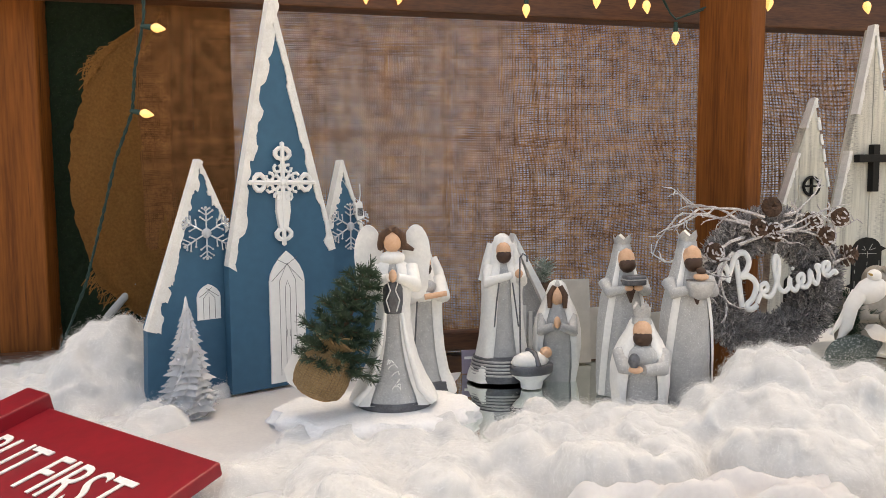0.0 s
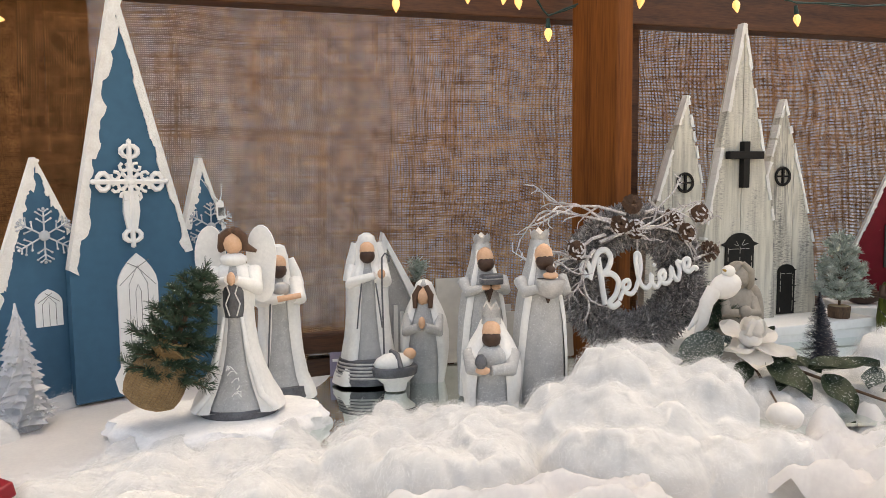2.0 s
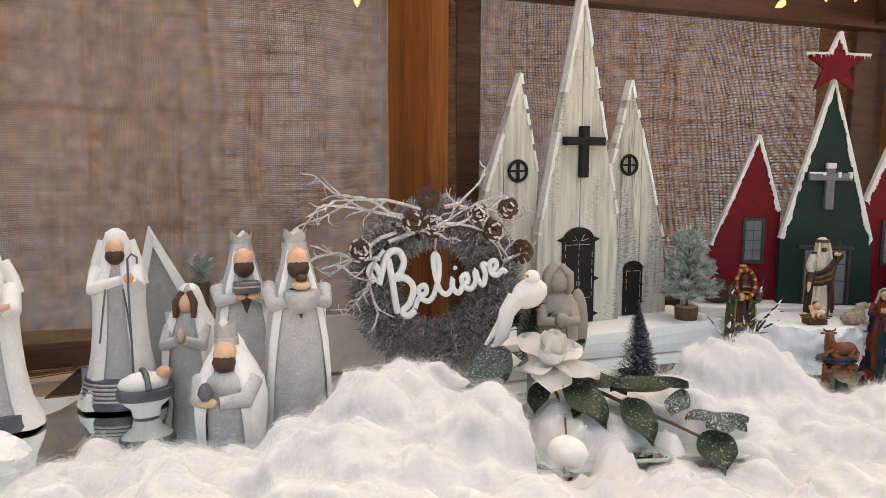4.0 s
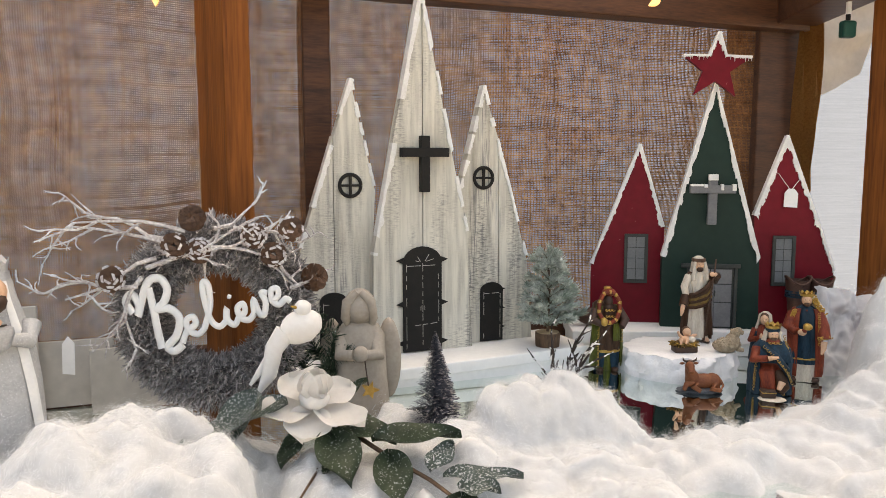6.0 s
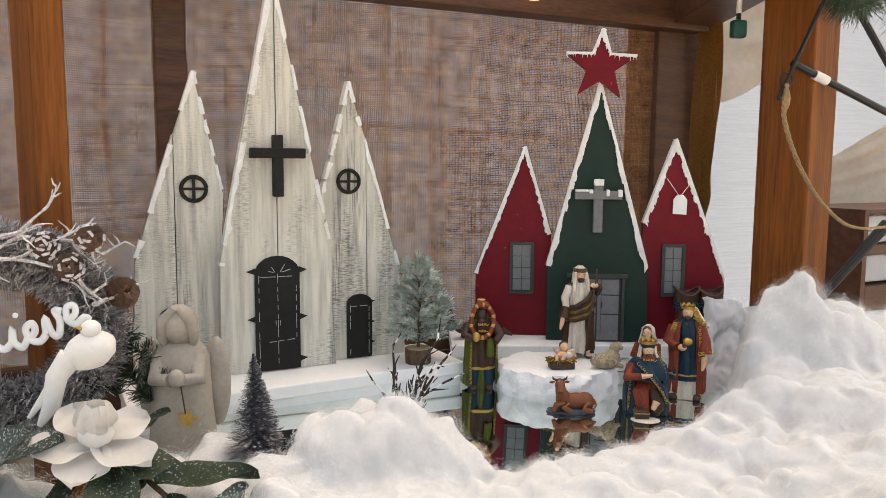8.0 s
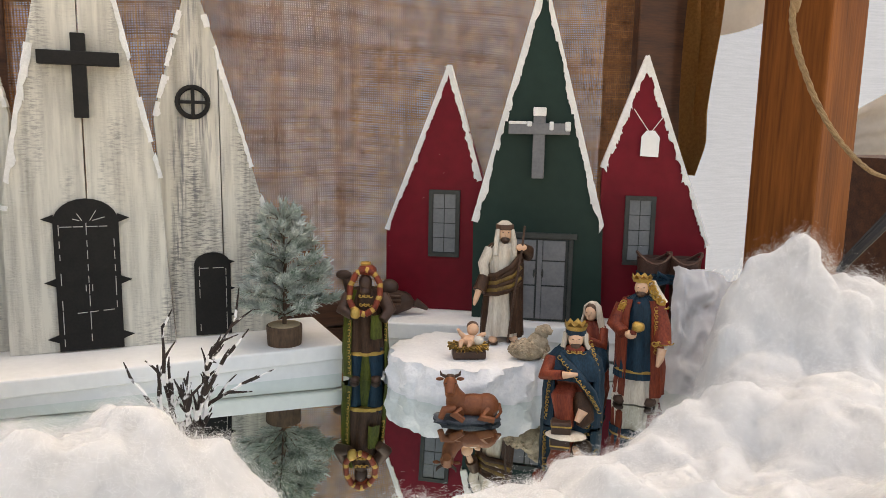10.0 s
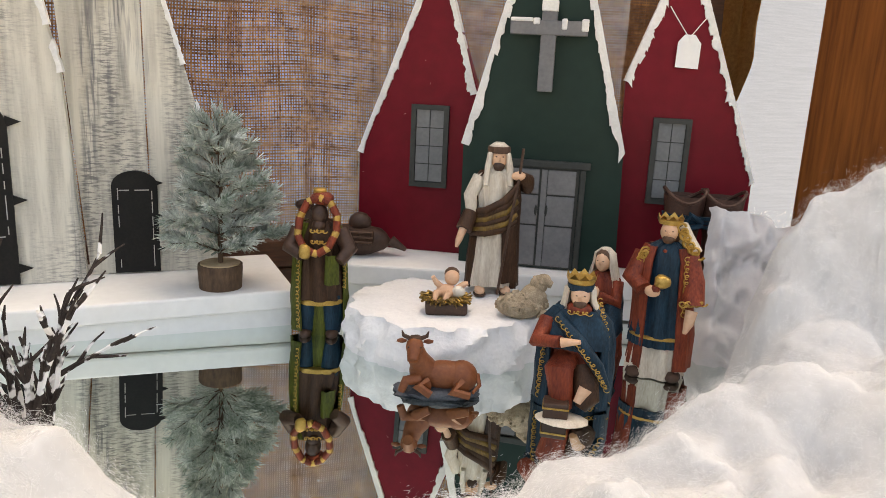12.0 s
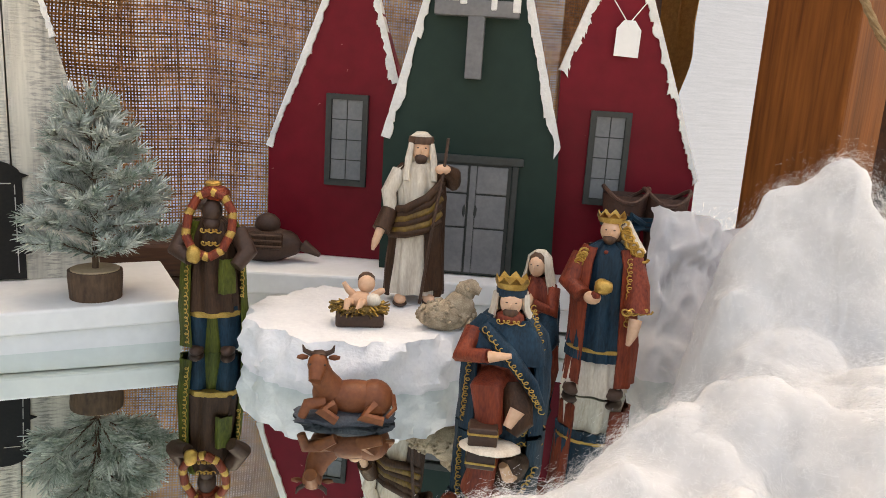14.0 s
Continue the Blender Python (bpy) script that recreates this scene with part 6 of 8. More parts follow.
word = thing("believe_sign", pose(0.423, 1.046, 0.124, 0, 0, 4) @ pose(0, 0, 0, 0, -13, 0) @ Matrix.Scale(1.0, 4), "white cut-out script sign reading Believe on the wreath", "sign")
LET = {
    "B": ((-0.020, 0.040), (-0.024, 0.052), (-0.016, 0.058), (-0.012, 0.046), (-0.016, 0.036), (-0.008, 0.050), (0.004, 0.066), (0.016, 0.066), (0.020, 0.054), (0.012, 0.042), (0.002, 0.038), (0.016, 0.036), (0.024, 0.024), (0.016, 0.008), (0.004, 0.000), (0.010, -0.006), (0.020, -0.002)),
    "stem": ((0.002, 0.060), (0.001, 0.040), (-0.001, 0.018), (-0.002, 0.000)),
    "e": ((0.020, 0.000), (0.028, 0.010), (0.038, 0.014), (0.038, 0.022), (0.030, 0.020), (0.030, 0.010), (0.038, 0.004), (0.046, 0.008)),
    "l": ((0.046, 0.008), (0.058, 0.028), (0.062, 0.048), (0.057, 0.052), (0.054, 0.036), (0.055, 0.014), (0.062, 0.006), (0.070, 0.010)),
    "i": ((0.070, 0.010), (0.074, 0.022), (0.072, 0.010), (0.078, 0.004), (0.084, 0.010)),
    "e2": ((0.084, 0.010), (0.092, 0.014), (0.092, 0.022), (0.085, 0.019), (0.086, 0.009), (0.094, 0.005), (0.101, 0.010)),
    "v": ((0.101, 0.010), (0.104, 0.024), (0.106, 0.010), (0.111, 0.006), (0.116, 0.018), (0.114, 0.028), (0.120, 0.026)),
    "e3": ((0.120, 0.018), (0.130, 0.020), (0.132, 0.028), (0.125, 0.028), (0.123, 0.018), (0.129, 0.012), (0.138, 0.016), (0.142, 0.012)),
}
for pts in LET.values():
    lb = bmesh.new()
    stroke(lb, pts, 0.0042 if len(pts) > 10 or pts[0][0] < 0.01 else 0.0034)
    o = part("letter", lb, WHITE, word, smooth=True)
    o.scale = (1.0, 0.7, 1.12)
db = bmesh.new()
ball(db, (0.080, 0, 0.036), (0.003, 0.002, 0.003), sub=1)
part("dot", db, WHITE, word)


# ---- dove, angel, twig plant ----
dv = bmesh.new()
ball(dv, (0, 0, 0.055), (0.026, 0.017, 0.020), 0, 3, Matrix.Rotation(radians(-18), 4, "Y"), 0.06)
ball(dv, (0.002, -0.004, 0.078), (0.0105, 0.010, 0.010), 0, 2)
tube(dv, [(0.002, -0.006, 0.077), (-0.012, -0.010, 0.082)], [0.004, 0.0008], 8, 1)
tube(dv, [(-0.018, 0, 0.050), (-0.032, 0, 0.030), (-0.038, 0, 0.000), (-0.050, 0, -0.020)], [0.013, 0.011, 0.009, 0.003], 10, 0)
tube(dv, [(-0.022, 0.004, 0.044), (-0.040, 0.004, 0.015), (-0.060, 0.004, -0.012)], [0.009, 0.006, 0.002], 8, 0)
dove = part("dove_ornament", dv, [PETAL, GOLD], smooth=True)
dove.matrix_world = pose(0.572, 0.995, 0.105, 0, 0, 8) @ Matrix.Scale(0.88, 4)
tagged(dove, "white feathered dove ornament perched by the wreath", "bird ornament")

ma = bmesh.new()
loft(ma, [(0.0, 0.036, 0.028), (0.02, 0.036, 0.028), (0.06, 0.032, 0.026), (0.095, 0.030, 0.024), (0.118, 0.029, 0.023), (0.130, 0.022, 0.018), (0.136, 0.012, 0.012)], 0)
ball(ma, (0, -0.004, 0.152), (0.019, 0.019, 0.022), 0, 3)
ball(ma, (0, -0.014, 0.150), (0.013, 0.011, 0.016), 0, 2)
for s in (-1, 1):
    tube(ma, [(s * 0.002, -0.018, 0.172), (s * 0.014, -0.018, 0.160), (s * 0.016, -0.012, 0.140), (s * 0.014, -0.008, 0.130)], [0.004, 0.006, 0.006, 0.003], 8)
    tube(ma, [(s * 0.019, -0.008, 0.118), (s * 0.021, -0.022, 0.098), (s * 0.006, -0.031, 0.100)], [0.009, 0.009, 0.006], 10)
    ball(ma, (s * 0.034, 0.014, 0.085), (0.015, 0.009, 0.050), 0, 3)
ball(ma, (0.002, -0.034, 0.102), (0.009, 0.007, 0.010), 0, 2)
tube(ma, [(0.006, -0.036, 0.098), (0.010, -0.036, 0.065)], 0.0008, 5, 1)
prism(ma, star_poly(0.012, 0.060, 0.011, 0.005, 0.3), -0.038, -0.034, 2)
mang = part("angel_statue", ma, [MOSS, BROWN, GOLD], smooth=True)
mang.matrix_world = pose(0.636, 1.098, 0.002, 0, 0, -4)
tagged(mang, "taupe resin angel statue holding a small gold star", "statue")

DARKTWIG = mat("dark twig with frost", (0.050, 0.034, 0.028), (0.018, 0.012, 0.010), 0.75, scale=60, bump=0.5, speck=(0.85, 0.84, 0.83), speck_scale=75, speck_at=0.53, speck_soft=0.04)
tp = thing("twig_plant", pose(0.870, 1.045, 0.01) @ Matrix.Scale(0.86, 4), "bare dark twigs dusted with white frost", "twig plant")
for i in range(9):
    tb4 = bmesh.new()
    a = i * 0.7
    twig(tb4, (0.004 * math.cos(a), 0.004 * math.sin(a), 0.0), (0.22 * math.cos(a), 0.18 * math.sin(a), 1.4), 0.065 + 0.055 * ((i * 7) % 5) / 5, 0.0034, random.Random(70 + i), 0, 0.34, 0.07)
    part("twig", tb4, DARKTWIG, tp)

# greenery between wreath and church
gv, gf = [], []
rng = random.Random(31)
for k in range(9):
    a = Vector((0.60 + rng.uniform(-0.06, 0.02), 1.085 + rng.uniform(0, 0.04), 0.06 + rng.uniform(0, 0.08)))
    needles([a, a + Vector((rng.uniform(-0.04, 0.03), -0.01, rng.uniform(0.0, 0.04)))], 130, 0.016, rng, gv, gf, 0.0008)
gr = thing("greenery", pose(0, 0, 0), "dark green artificial sprigs behind the dove", "greenery")
raw("foliage", gv, gf, NEEDLE, gr)["kind"] = "stuff"


# ---- magnolia branch ----
def leaf(L, W, mt, parent, m, name="leaf", curl=0.15, cup=0.1, full=0.8):
    bm = bmesh.new()
    n, k = 12, 6
    g = []
    for i in range(n + 1):
        t = i / n
        w = W * max(0.0, math.sin(math.pi * t ** (0.85 if full > 0.5 else 1.15))) ** full + 0.0006
        g.append([bm.verts.new((t * L, (j / k - 0.5) * w, -curl * L * t * t + cup * W * (abs(j / k - 0.5) * 2) ** 2 + 0.002 * math.sin(t * 9 + j))) for j in range(k + 1)])
    for i in range(n):
        for j in range(k):
            fan(bm, [g[i][j], g[i + 1][j], g[i + 1][j + 1], g[i][j + 1]])
    bmesh.ops.solidify(bm, geom=bm.faces[:], thickness=0.0008)
    o = part(name, bm, mt, parent, smooth=True)
    o.matrix_basis = m
    return o


br = thing("magnolia_branch", pose(0, 0, 0), "artificial white magnolia branch with glittered leaves lying on cotton", "artificial flower")
st = bmesh.new()
tube(st, [(0.565, 0.985, 0.070), (0.610, 0.950, 0.062), (0.650, 0.90, 0.050), (0.690, 0.86, 0.038), (0.720, 0.81, 0.030)], [0.003, 0.0026, 0.0022, 0.002, 0.0015], 6)
tube(st, [(0.590, 0.960, 0.060), (0.588, 0.90, 0.035), (0.572, 0.845, 0.030)], [0.0018, 0.0014, 0.001], 6)
part("stem", st, BARK, br)
fl0 = Vector((0.580, 0.962, 0.078))
FLOWER = pose(fl0.x + 0.004, fl0.y - 0.012, fl0.z + 0.001, 12, 6, 0)
petal_set = ((0.052, 0.050, 200, 4), (0.048, 0.046, 262, -10), (0.058, 0.048, -28, 2), (0.050, 0.045, 42, 14), (0.047, 0.048, 128, 18))
for i, (L, W, az, el) in enumerate(petal_set):
    leaf(L, W, PETAL, br, FLOWER @ pose(0, 0, 0.001 * i, 0, 0, az) @ pose(0, 0, 0, 0, -el, 0), "petal", 0.05, 0.10, 0.42)
for i in range(4):
    leaf(0.030, 0.034, PETAL, br, FLOWER @ pose(0, 0, 0.005, 0, 0, 30 + 90 * i) @ pose(0, 0, 0, 0, -42, 0), "petal", -0.40, 0.30, 0.42)
hb = bmesh.new()
ball(hb, (0, 0, 0.014), (0.015, 0.014, 0.013), 0, 3, rough=0.10)
part("flower_heart", hb, PETAL, br, "rounded white closed petals", True).matrix_basis = FLOWER
for (x, y, z, az, el, L, W, mt) in ((0.560, 0.950, 0.086, 202, -12, 0.135, 0.078, LEAFG), (0.535, 0.945, 0.098, 218, -38, 0.092, 0.076, LEAFG), (0.600, 0.945, 0.070, -25, -8, 0.085, 0.050, LEAF), (0.640, 0.905, 0.060, -10, 10, 0.100, 0.046, LEAF),
                                (0.60, 0.93, 0.062, -75, -14, 0.090, 0.050, LEAF), (0.655, 0.895, 0.052, -85, -20, 0.075, 0.042, LEAF), (0.700, 0.85, 0.045, 5, 0, 0.090, 0.028, LEAFG), (0.690, 0.86, 0.045, 40, 35, 0.045, 0.030, LEAFG), (0.712, 0.82, 0.040, -100, -20, 0.060, 0.044, LEAF),
                                (0.710, 0.825, 0.045, -30, 10, 0.045, 0.038, LEAFG), (0.60, 0.965, 0.075, 30, 30, 0.060, 0.020, LEAF), (0.575, 0.94, 0.060, -120, -20, 0.055, 0.030, LEAF), (0.63, 0.92, 0.055, -140, -15, 0.06, 0.03, LEAF)):
    leaf(L * 0.85, W * 0.85, mt, br, pose(x, y, z, 0, 0, az) @ pose(0, 0, 0, 8, -el, 0), "leaf", 0.12, 0.15)
bd = bmesh.new()
ball(bd, (0.567, 0.825, 0.028), (0.017, 0.021, 0.015), 0, 3, Matrix.Rotation(radians(35), 4, "Z"), 0.1)
part("bud", bd, PETAL, br, "closed white bud", True)


# ---- small painted nativity figures: each one plain mesh ----
PAINT = [CREAM, UMBER, OLIVE, TEAL, RUST, GOLD, SKIN, HAIR, BROWN, OCHRE, MATTE]
cr_, um_, ol_, te_, ru_, go_, sk_, ha_, br_, oc_, wh_ = range(11)


def small(name, x, y, z, turn, label, make, scale=1.0):
    bm = bmesh.new()
    make(bm)
    ob = part(name, bm, PAINT, smooth=True)
    ob.matrix_world = pose(x, y, z, 0, 0, turn) @ Matrix.Diagonal((*((scale,) * 3 if isinstance(scale, float) else scale), 1))
    return tagged(ob, label, "figurine", "painted nativity figures")


def shell(bm, rings, a0, a1, mi, n=20, th=0.0015, fold=0.065, folds=9):
    """An open cloak: rings as for loft, only from angle a0 to a1, with thickness and folds."""
    ou, inn = [], []
    for ring in rings:
        z, rx, ry = ring[:3]
        cx, cy = ring[3:5] if len(ring) > 3 else (0, 0)
        o, i2 = [], []
        for k in range(n + 1):
            a = a0 + (a1 - a0) * k / n
            w = 1 + fold * math.sin(folds * a + z * 45)
            o.append(bm.verts.new((cx + rx * w * math.cos(a), cy + ry * w * math.sin(a), z)))
            i2.append(bm.verts.new((cx + (rx * w - th) * math.cos(a), cy + (ry * w - th) * math.sin(a), z)))
        ou.append(o)
        inn.append(i2)
    for r in range(len(rings) - 1):
        for k in range(n):
            fan(bm, [ou[r][k], ou[r][k + 1], ou[r + 1][k + 1], ou[r + 1][k]], mi)
            fan(bm, [inn[r][k + 1], inn[r][k], inn[r + 1][k], inn[r + 1][k + 1]], mi)
        for k in (0, n):
            fan(bm, [ou[r][k], ou[r + 1][k], inn[r + 1][k], inn[r][k]], mi)
    for r in (0, -1):
        for k in range(n):
            fan(bm, [ou[r][k], ou[r][k + 1], inn[r][k + 1], inn[r][k]], mi)
    return ou


def scroll(bm, line, r=0.00038, mi=5, amp=0.0012, turns=9):
    """A curling gold trim along a line of points."""
    P = [Vector(p) for p in line]
    out = []
    turns = int(turns * 1.4)
    m = turns * 8
    for k in range(m + 1):
        t = k / m * (len(P) - 1)
        i = min(int(t), len(P) - 2)
        p = P[i].lerp(P[i + 1], t - i)
        a = k / 8 * math.tau
        big = amp * (1 + 0.45 * math.sin(k * 0.37))
        out.append(p + Vector((big * math.cos(a), -abs(amp) * 0.2, big * math.sin(a))))
    tube(bm, out, r, 4, mi)


D = math.radians


def face(bm, z, r, cy=0.0, cx=0.0, beard=None, hood=None):
    ball(bm, (cx, cy, z), (r * 0.86, r * 0.95, r * 1.15), sk_, 3)
    ball(bm, (cx, cy - r * 0.95, z - r * 0.05), (r * 0.16, r * 0.22, r * 0.28), sk_, 1)
    for s in (-1, 1):
        ball(bm, (cx + s * r * 0.34, cy - r * 0.84, z + r * 0.22), (r * 0.13, r * 0.06, r * 0.07), br_, 1)
    if beard is not None:
        ball(bm, (cx, cy - r * 0.42, z - r * 0.72), (r * 0.62, r * 0.62, r * 0.62), beard, 2, rough=0.15)


def sandal(bm, x, y, z=0.003):
    ball(bm, (x, y - 0.006, z + 0.002), (0.0050, 0.0095, 0.0036), sk_, 2)
    ball(bm, (x, y - 0.006, z - 0.001), (0.0058, 0.0105, 0.0022), br_, 2)


def shepherd(bm):
    loft(bm, [(0.008, 0.021, 0.015), (0.03, 0.020, 0.014), (0.055, 0.017, 0.013), (0.078, 0.0155, 0.012), (0.095, 0.018, 0.012), (0.106, 0.017, 0.011), (0.112, 0.008, 0.008)], cr_, 64, 0.11, 13)
    sandal(bm, -0.011, -0.008)
    sandal(bm, 0.012, -0.004)
    shell(bm, [(0.006, 0.024, 0.016), (0.03, 0.023, 0.017), (0.06, 0.021, 0.016), (0.085, 0.022, 0.0155), (0.104, 0.0195, 0.0135), (0.110, 0.014, 0.011)], D(-45), D(215), um_)
    shell(bm, [(0.012, 0.0255, 0.0172), (0.03, 0.0245, 0.0182), (0.056, 0.0225, 0.0172), (0.078, 0.023, 0.0165)], D(-75), D(-30), um_, 8)
    for k, (za, zb, mi) in enumerate(((0.070, 0.092, um_), (0.066, 0.086, oc_), (0.062, 0.080, um_), (0.074, 0.098, um_), (0.058, 0.074, oc_), (0.055, 0.068, um_))):
        tube(bm, [(-0.021, -0.006, za), (-0.010, -0.0165 - 0.0006 * k, za + 0.003), (0.006, -0.0175, (za + zb) / 2), (0.017, -0.011, zb)], [0.0030, 0.0036, 0.0036, 0.003], 8, mi)
    tube(bm, [(-0.015, -0.002, 0.104), (-0.023, -0.006, 0.088), (-0.021, -0.012, 0.070)], [0.0065, 0.0062, 0.0045], 10, cr_)
    tube(bm, [(-0.022, -0.010, 0.074), (-0.028, -0.018, 0.060)], [0.0068, 0.0072], 10, um_)
    tube(bm, [(-0.028, -0.018, 0.062), (-0.032, -0.024, 0.052), (-0.034, -0.026, 0.046)], [0.0036, 0.0030, 0.0012], 8, sk_)
    tube(bm, [(0.016, 0.0, 0.104), (0.027, -0.004, 0.098), (0.025, -0.012, 0.104), (0.018, -0.018, 0.108)], [0.0075, 0.0075, 0.006, 0.0045], 10, um_)
    ball(bm, (0.016, -0.020, 0.1085), (0.0062, 0.0042, 0.0040), sk_, 2)
    tube(bm, [(0.004, -0.022, 0.004), (0.010, -0.022, 0.060), (0.0165, -0.022, 0.108), (0.0185, -0.022, 0.132)], 0.0013, 6, br_)
    face(bm, 0.121, 0.0085, -0.003, beard=br_)
    loft(bm, [(0.100, 0.012, 0.009, 0, 0.003), (0.112, 0.0112, 0.0095, 0, 0.003), (0.124, 0.0098, 0.0095, 0, 0.0025), (0.131, 0.0085, 0.0085, 0, 0.001), (0.1345, 0.004, 0.004)], cr_, 20)
    for s in (-1, 1):
        tube(bm, [(s * 0.0075, -0.006, 0.126), (s * 0.0095, -0.008, 0.114), (s * 0.0105, -0.012, 0.098)], [0.0022, 0.0030, 0.0026], 8, cr_)
    loft(bm, [(0.1255, 0.0100, 0.0108), (0.1285, 0.0104, 0.0112), (0.1310, 0.0098, 0.0106)], ha_, 24, 0.05, 14)


small("shepherd_figurine", 1.164, 1.298, 0.045, -6, "painted bearded shepherd figurine in brown mantle with a staff", shepherd)


def moor(bm):
    for s in (-1, 1):
        loft(bm, [(0.004, 0.008, 0.010, s * 0.012, 0), (0.02, 0.010, 0.011, s * 0.012, 0), (0.042, 0.011, 0.012, s * 0.011, 0)], te_, 20, 0.05, 7)
        ball(bm, (s * 0.0125, -0.007, 0.0045), (0.0062, 0.012, 0.0048), br_, 2)
    loft(bm, [(0.002, 0.012, 0.011, 0, 0.002), (0.04, 0.011, 0.010, 0, 0.002)], ol_, 20, 0.08, 8)
    loft(bm, [(0.034, 0.0225, 0.0165), (0.037, 0.0228, 0.0168), (0.0385, 0.0226, 0.0166)], go_, 40, 0.04, 16)
    loft(bm, [(0.038, 0.0222, 0.0162), (0.06, 0.0200, 0.0150), (0.082, 0.0175, 0.0140), (0.100, 0.0180, 0.0130), (0.110, 0.0150, 0.0110), (0.115, 0.007, 0.007)], um_, 64, 0.10, 12)
    shell(bm, [(0.008, 0.027, 0.019), (0.04, 0.027, 0.019), (0.075, 0.025, 0.018), (0.10, 0.023, 0.016), (0.112, 0.017, 0.013)], D(-20), D(232), ol_)
    scroll(bm, [(-0.018, -0.0165, 0.012), (-0.019, -0.0165, 0.045), (-0.018, -0.0165, 0.078)], turns=14)
    scroll(bm, [(0.024, -0.009, 0.05), (0.024, -0.009, 0.08)], turns=7)
    tube(bm, [(-0.019, -0.002, 0.104), (-0.026, -0.010, 0.088), (-0.014, -0.021, 0.084)], [0.008, 0.008, 0.0055], 10, br_)
    tube(bm, [(0.019, -0.002, 0.104), (0.028, -0.010, 0.088), (0.020, -0.018, 0.078)], [0.008, 0.008, 0.0055], 10, br_)
    ball(bm, (-0.011, -0.024, 0.088), (0.0062, 0.0055, 0.0075), go_, 2, rough=0.2)
    shell(bm, [(0.055, 0.012, 0.019, 0.010, 0), (0.07, 0.012, 0.019, 0.010, 0), (0.083, 0.010, 0.018, 0.010, 0)], D(-110), D(-40), ol_, 8)
    ball(bm, (0, -0.006, 0.120), (0.0080, 0.0085, 0.0100), br_, 3)
    ball(bm, (0, -0.008, 0.110), (0.0070, 0.0070, 0.0070), br_, 2)
    ring = [(0.0, -0.010, 0.136), (-0.010, -0.010, 0.132), (-0.0170, -0.013, 0.118), (-0.0185, -0.017, 0.102), (-0.012, -0.022, 0.090), (0.0, -0.0235, 0.086), (0.010, -0.022, 0.092), (0.0165, -0.017, 0.106), (0.0170, -0.013, 0.120), (0.010, -0.010, 0.132), (0.0, -0.010, 0.136)]
    for i, (a, b) in enumerate(zip(ring, ring[1:])):
        for k in range(3):
            p, q = Vector(a).lerp(Vector(b), k / 3), Vector(a).lerp(Vector(b), (k + 1.1) / 3)
            tube(bm, [p, q], 0.0036, 8, ru_ if k < 2 else go_)
    ball(bm, (0.002, -0.002, 0.134), (0.0115, 0.0105, 0.0070), ru_, 2)
    loft(bm, [(0.138, 0.006, 0.006), (0.142, 0.0066, 0.0066), (0.1435, 0.005, 0.005)], go_, 12)
    scroll(bm, [(-0.007, -0.0165, 0.106), (0.007, -0.0165, 0.106)], 0.0006, turns=4)
    scroll(bm, [(-0.006, -0.0175, 0.096), (0.006, -0.0175, 0.096)], 0.0006, turns=4)


small("king_figurine", 1.012, 1.282, 0.009, -4, "painted king figurine in green mantle and striped turban", moor, 0.90)


def crowned(bm, z, r, cy=0.0, cx=0.0):
    loft(bm, [(z - 0.002, r * 1.0, r * 1.02, cx, cy), (z + 0.003, r * 1.06, r * 1.08, cx, cy)], te_, 20)
    crown(bm, z + 0.003, r * 1.0, 0.0085, go_, cx, cy, 9)


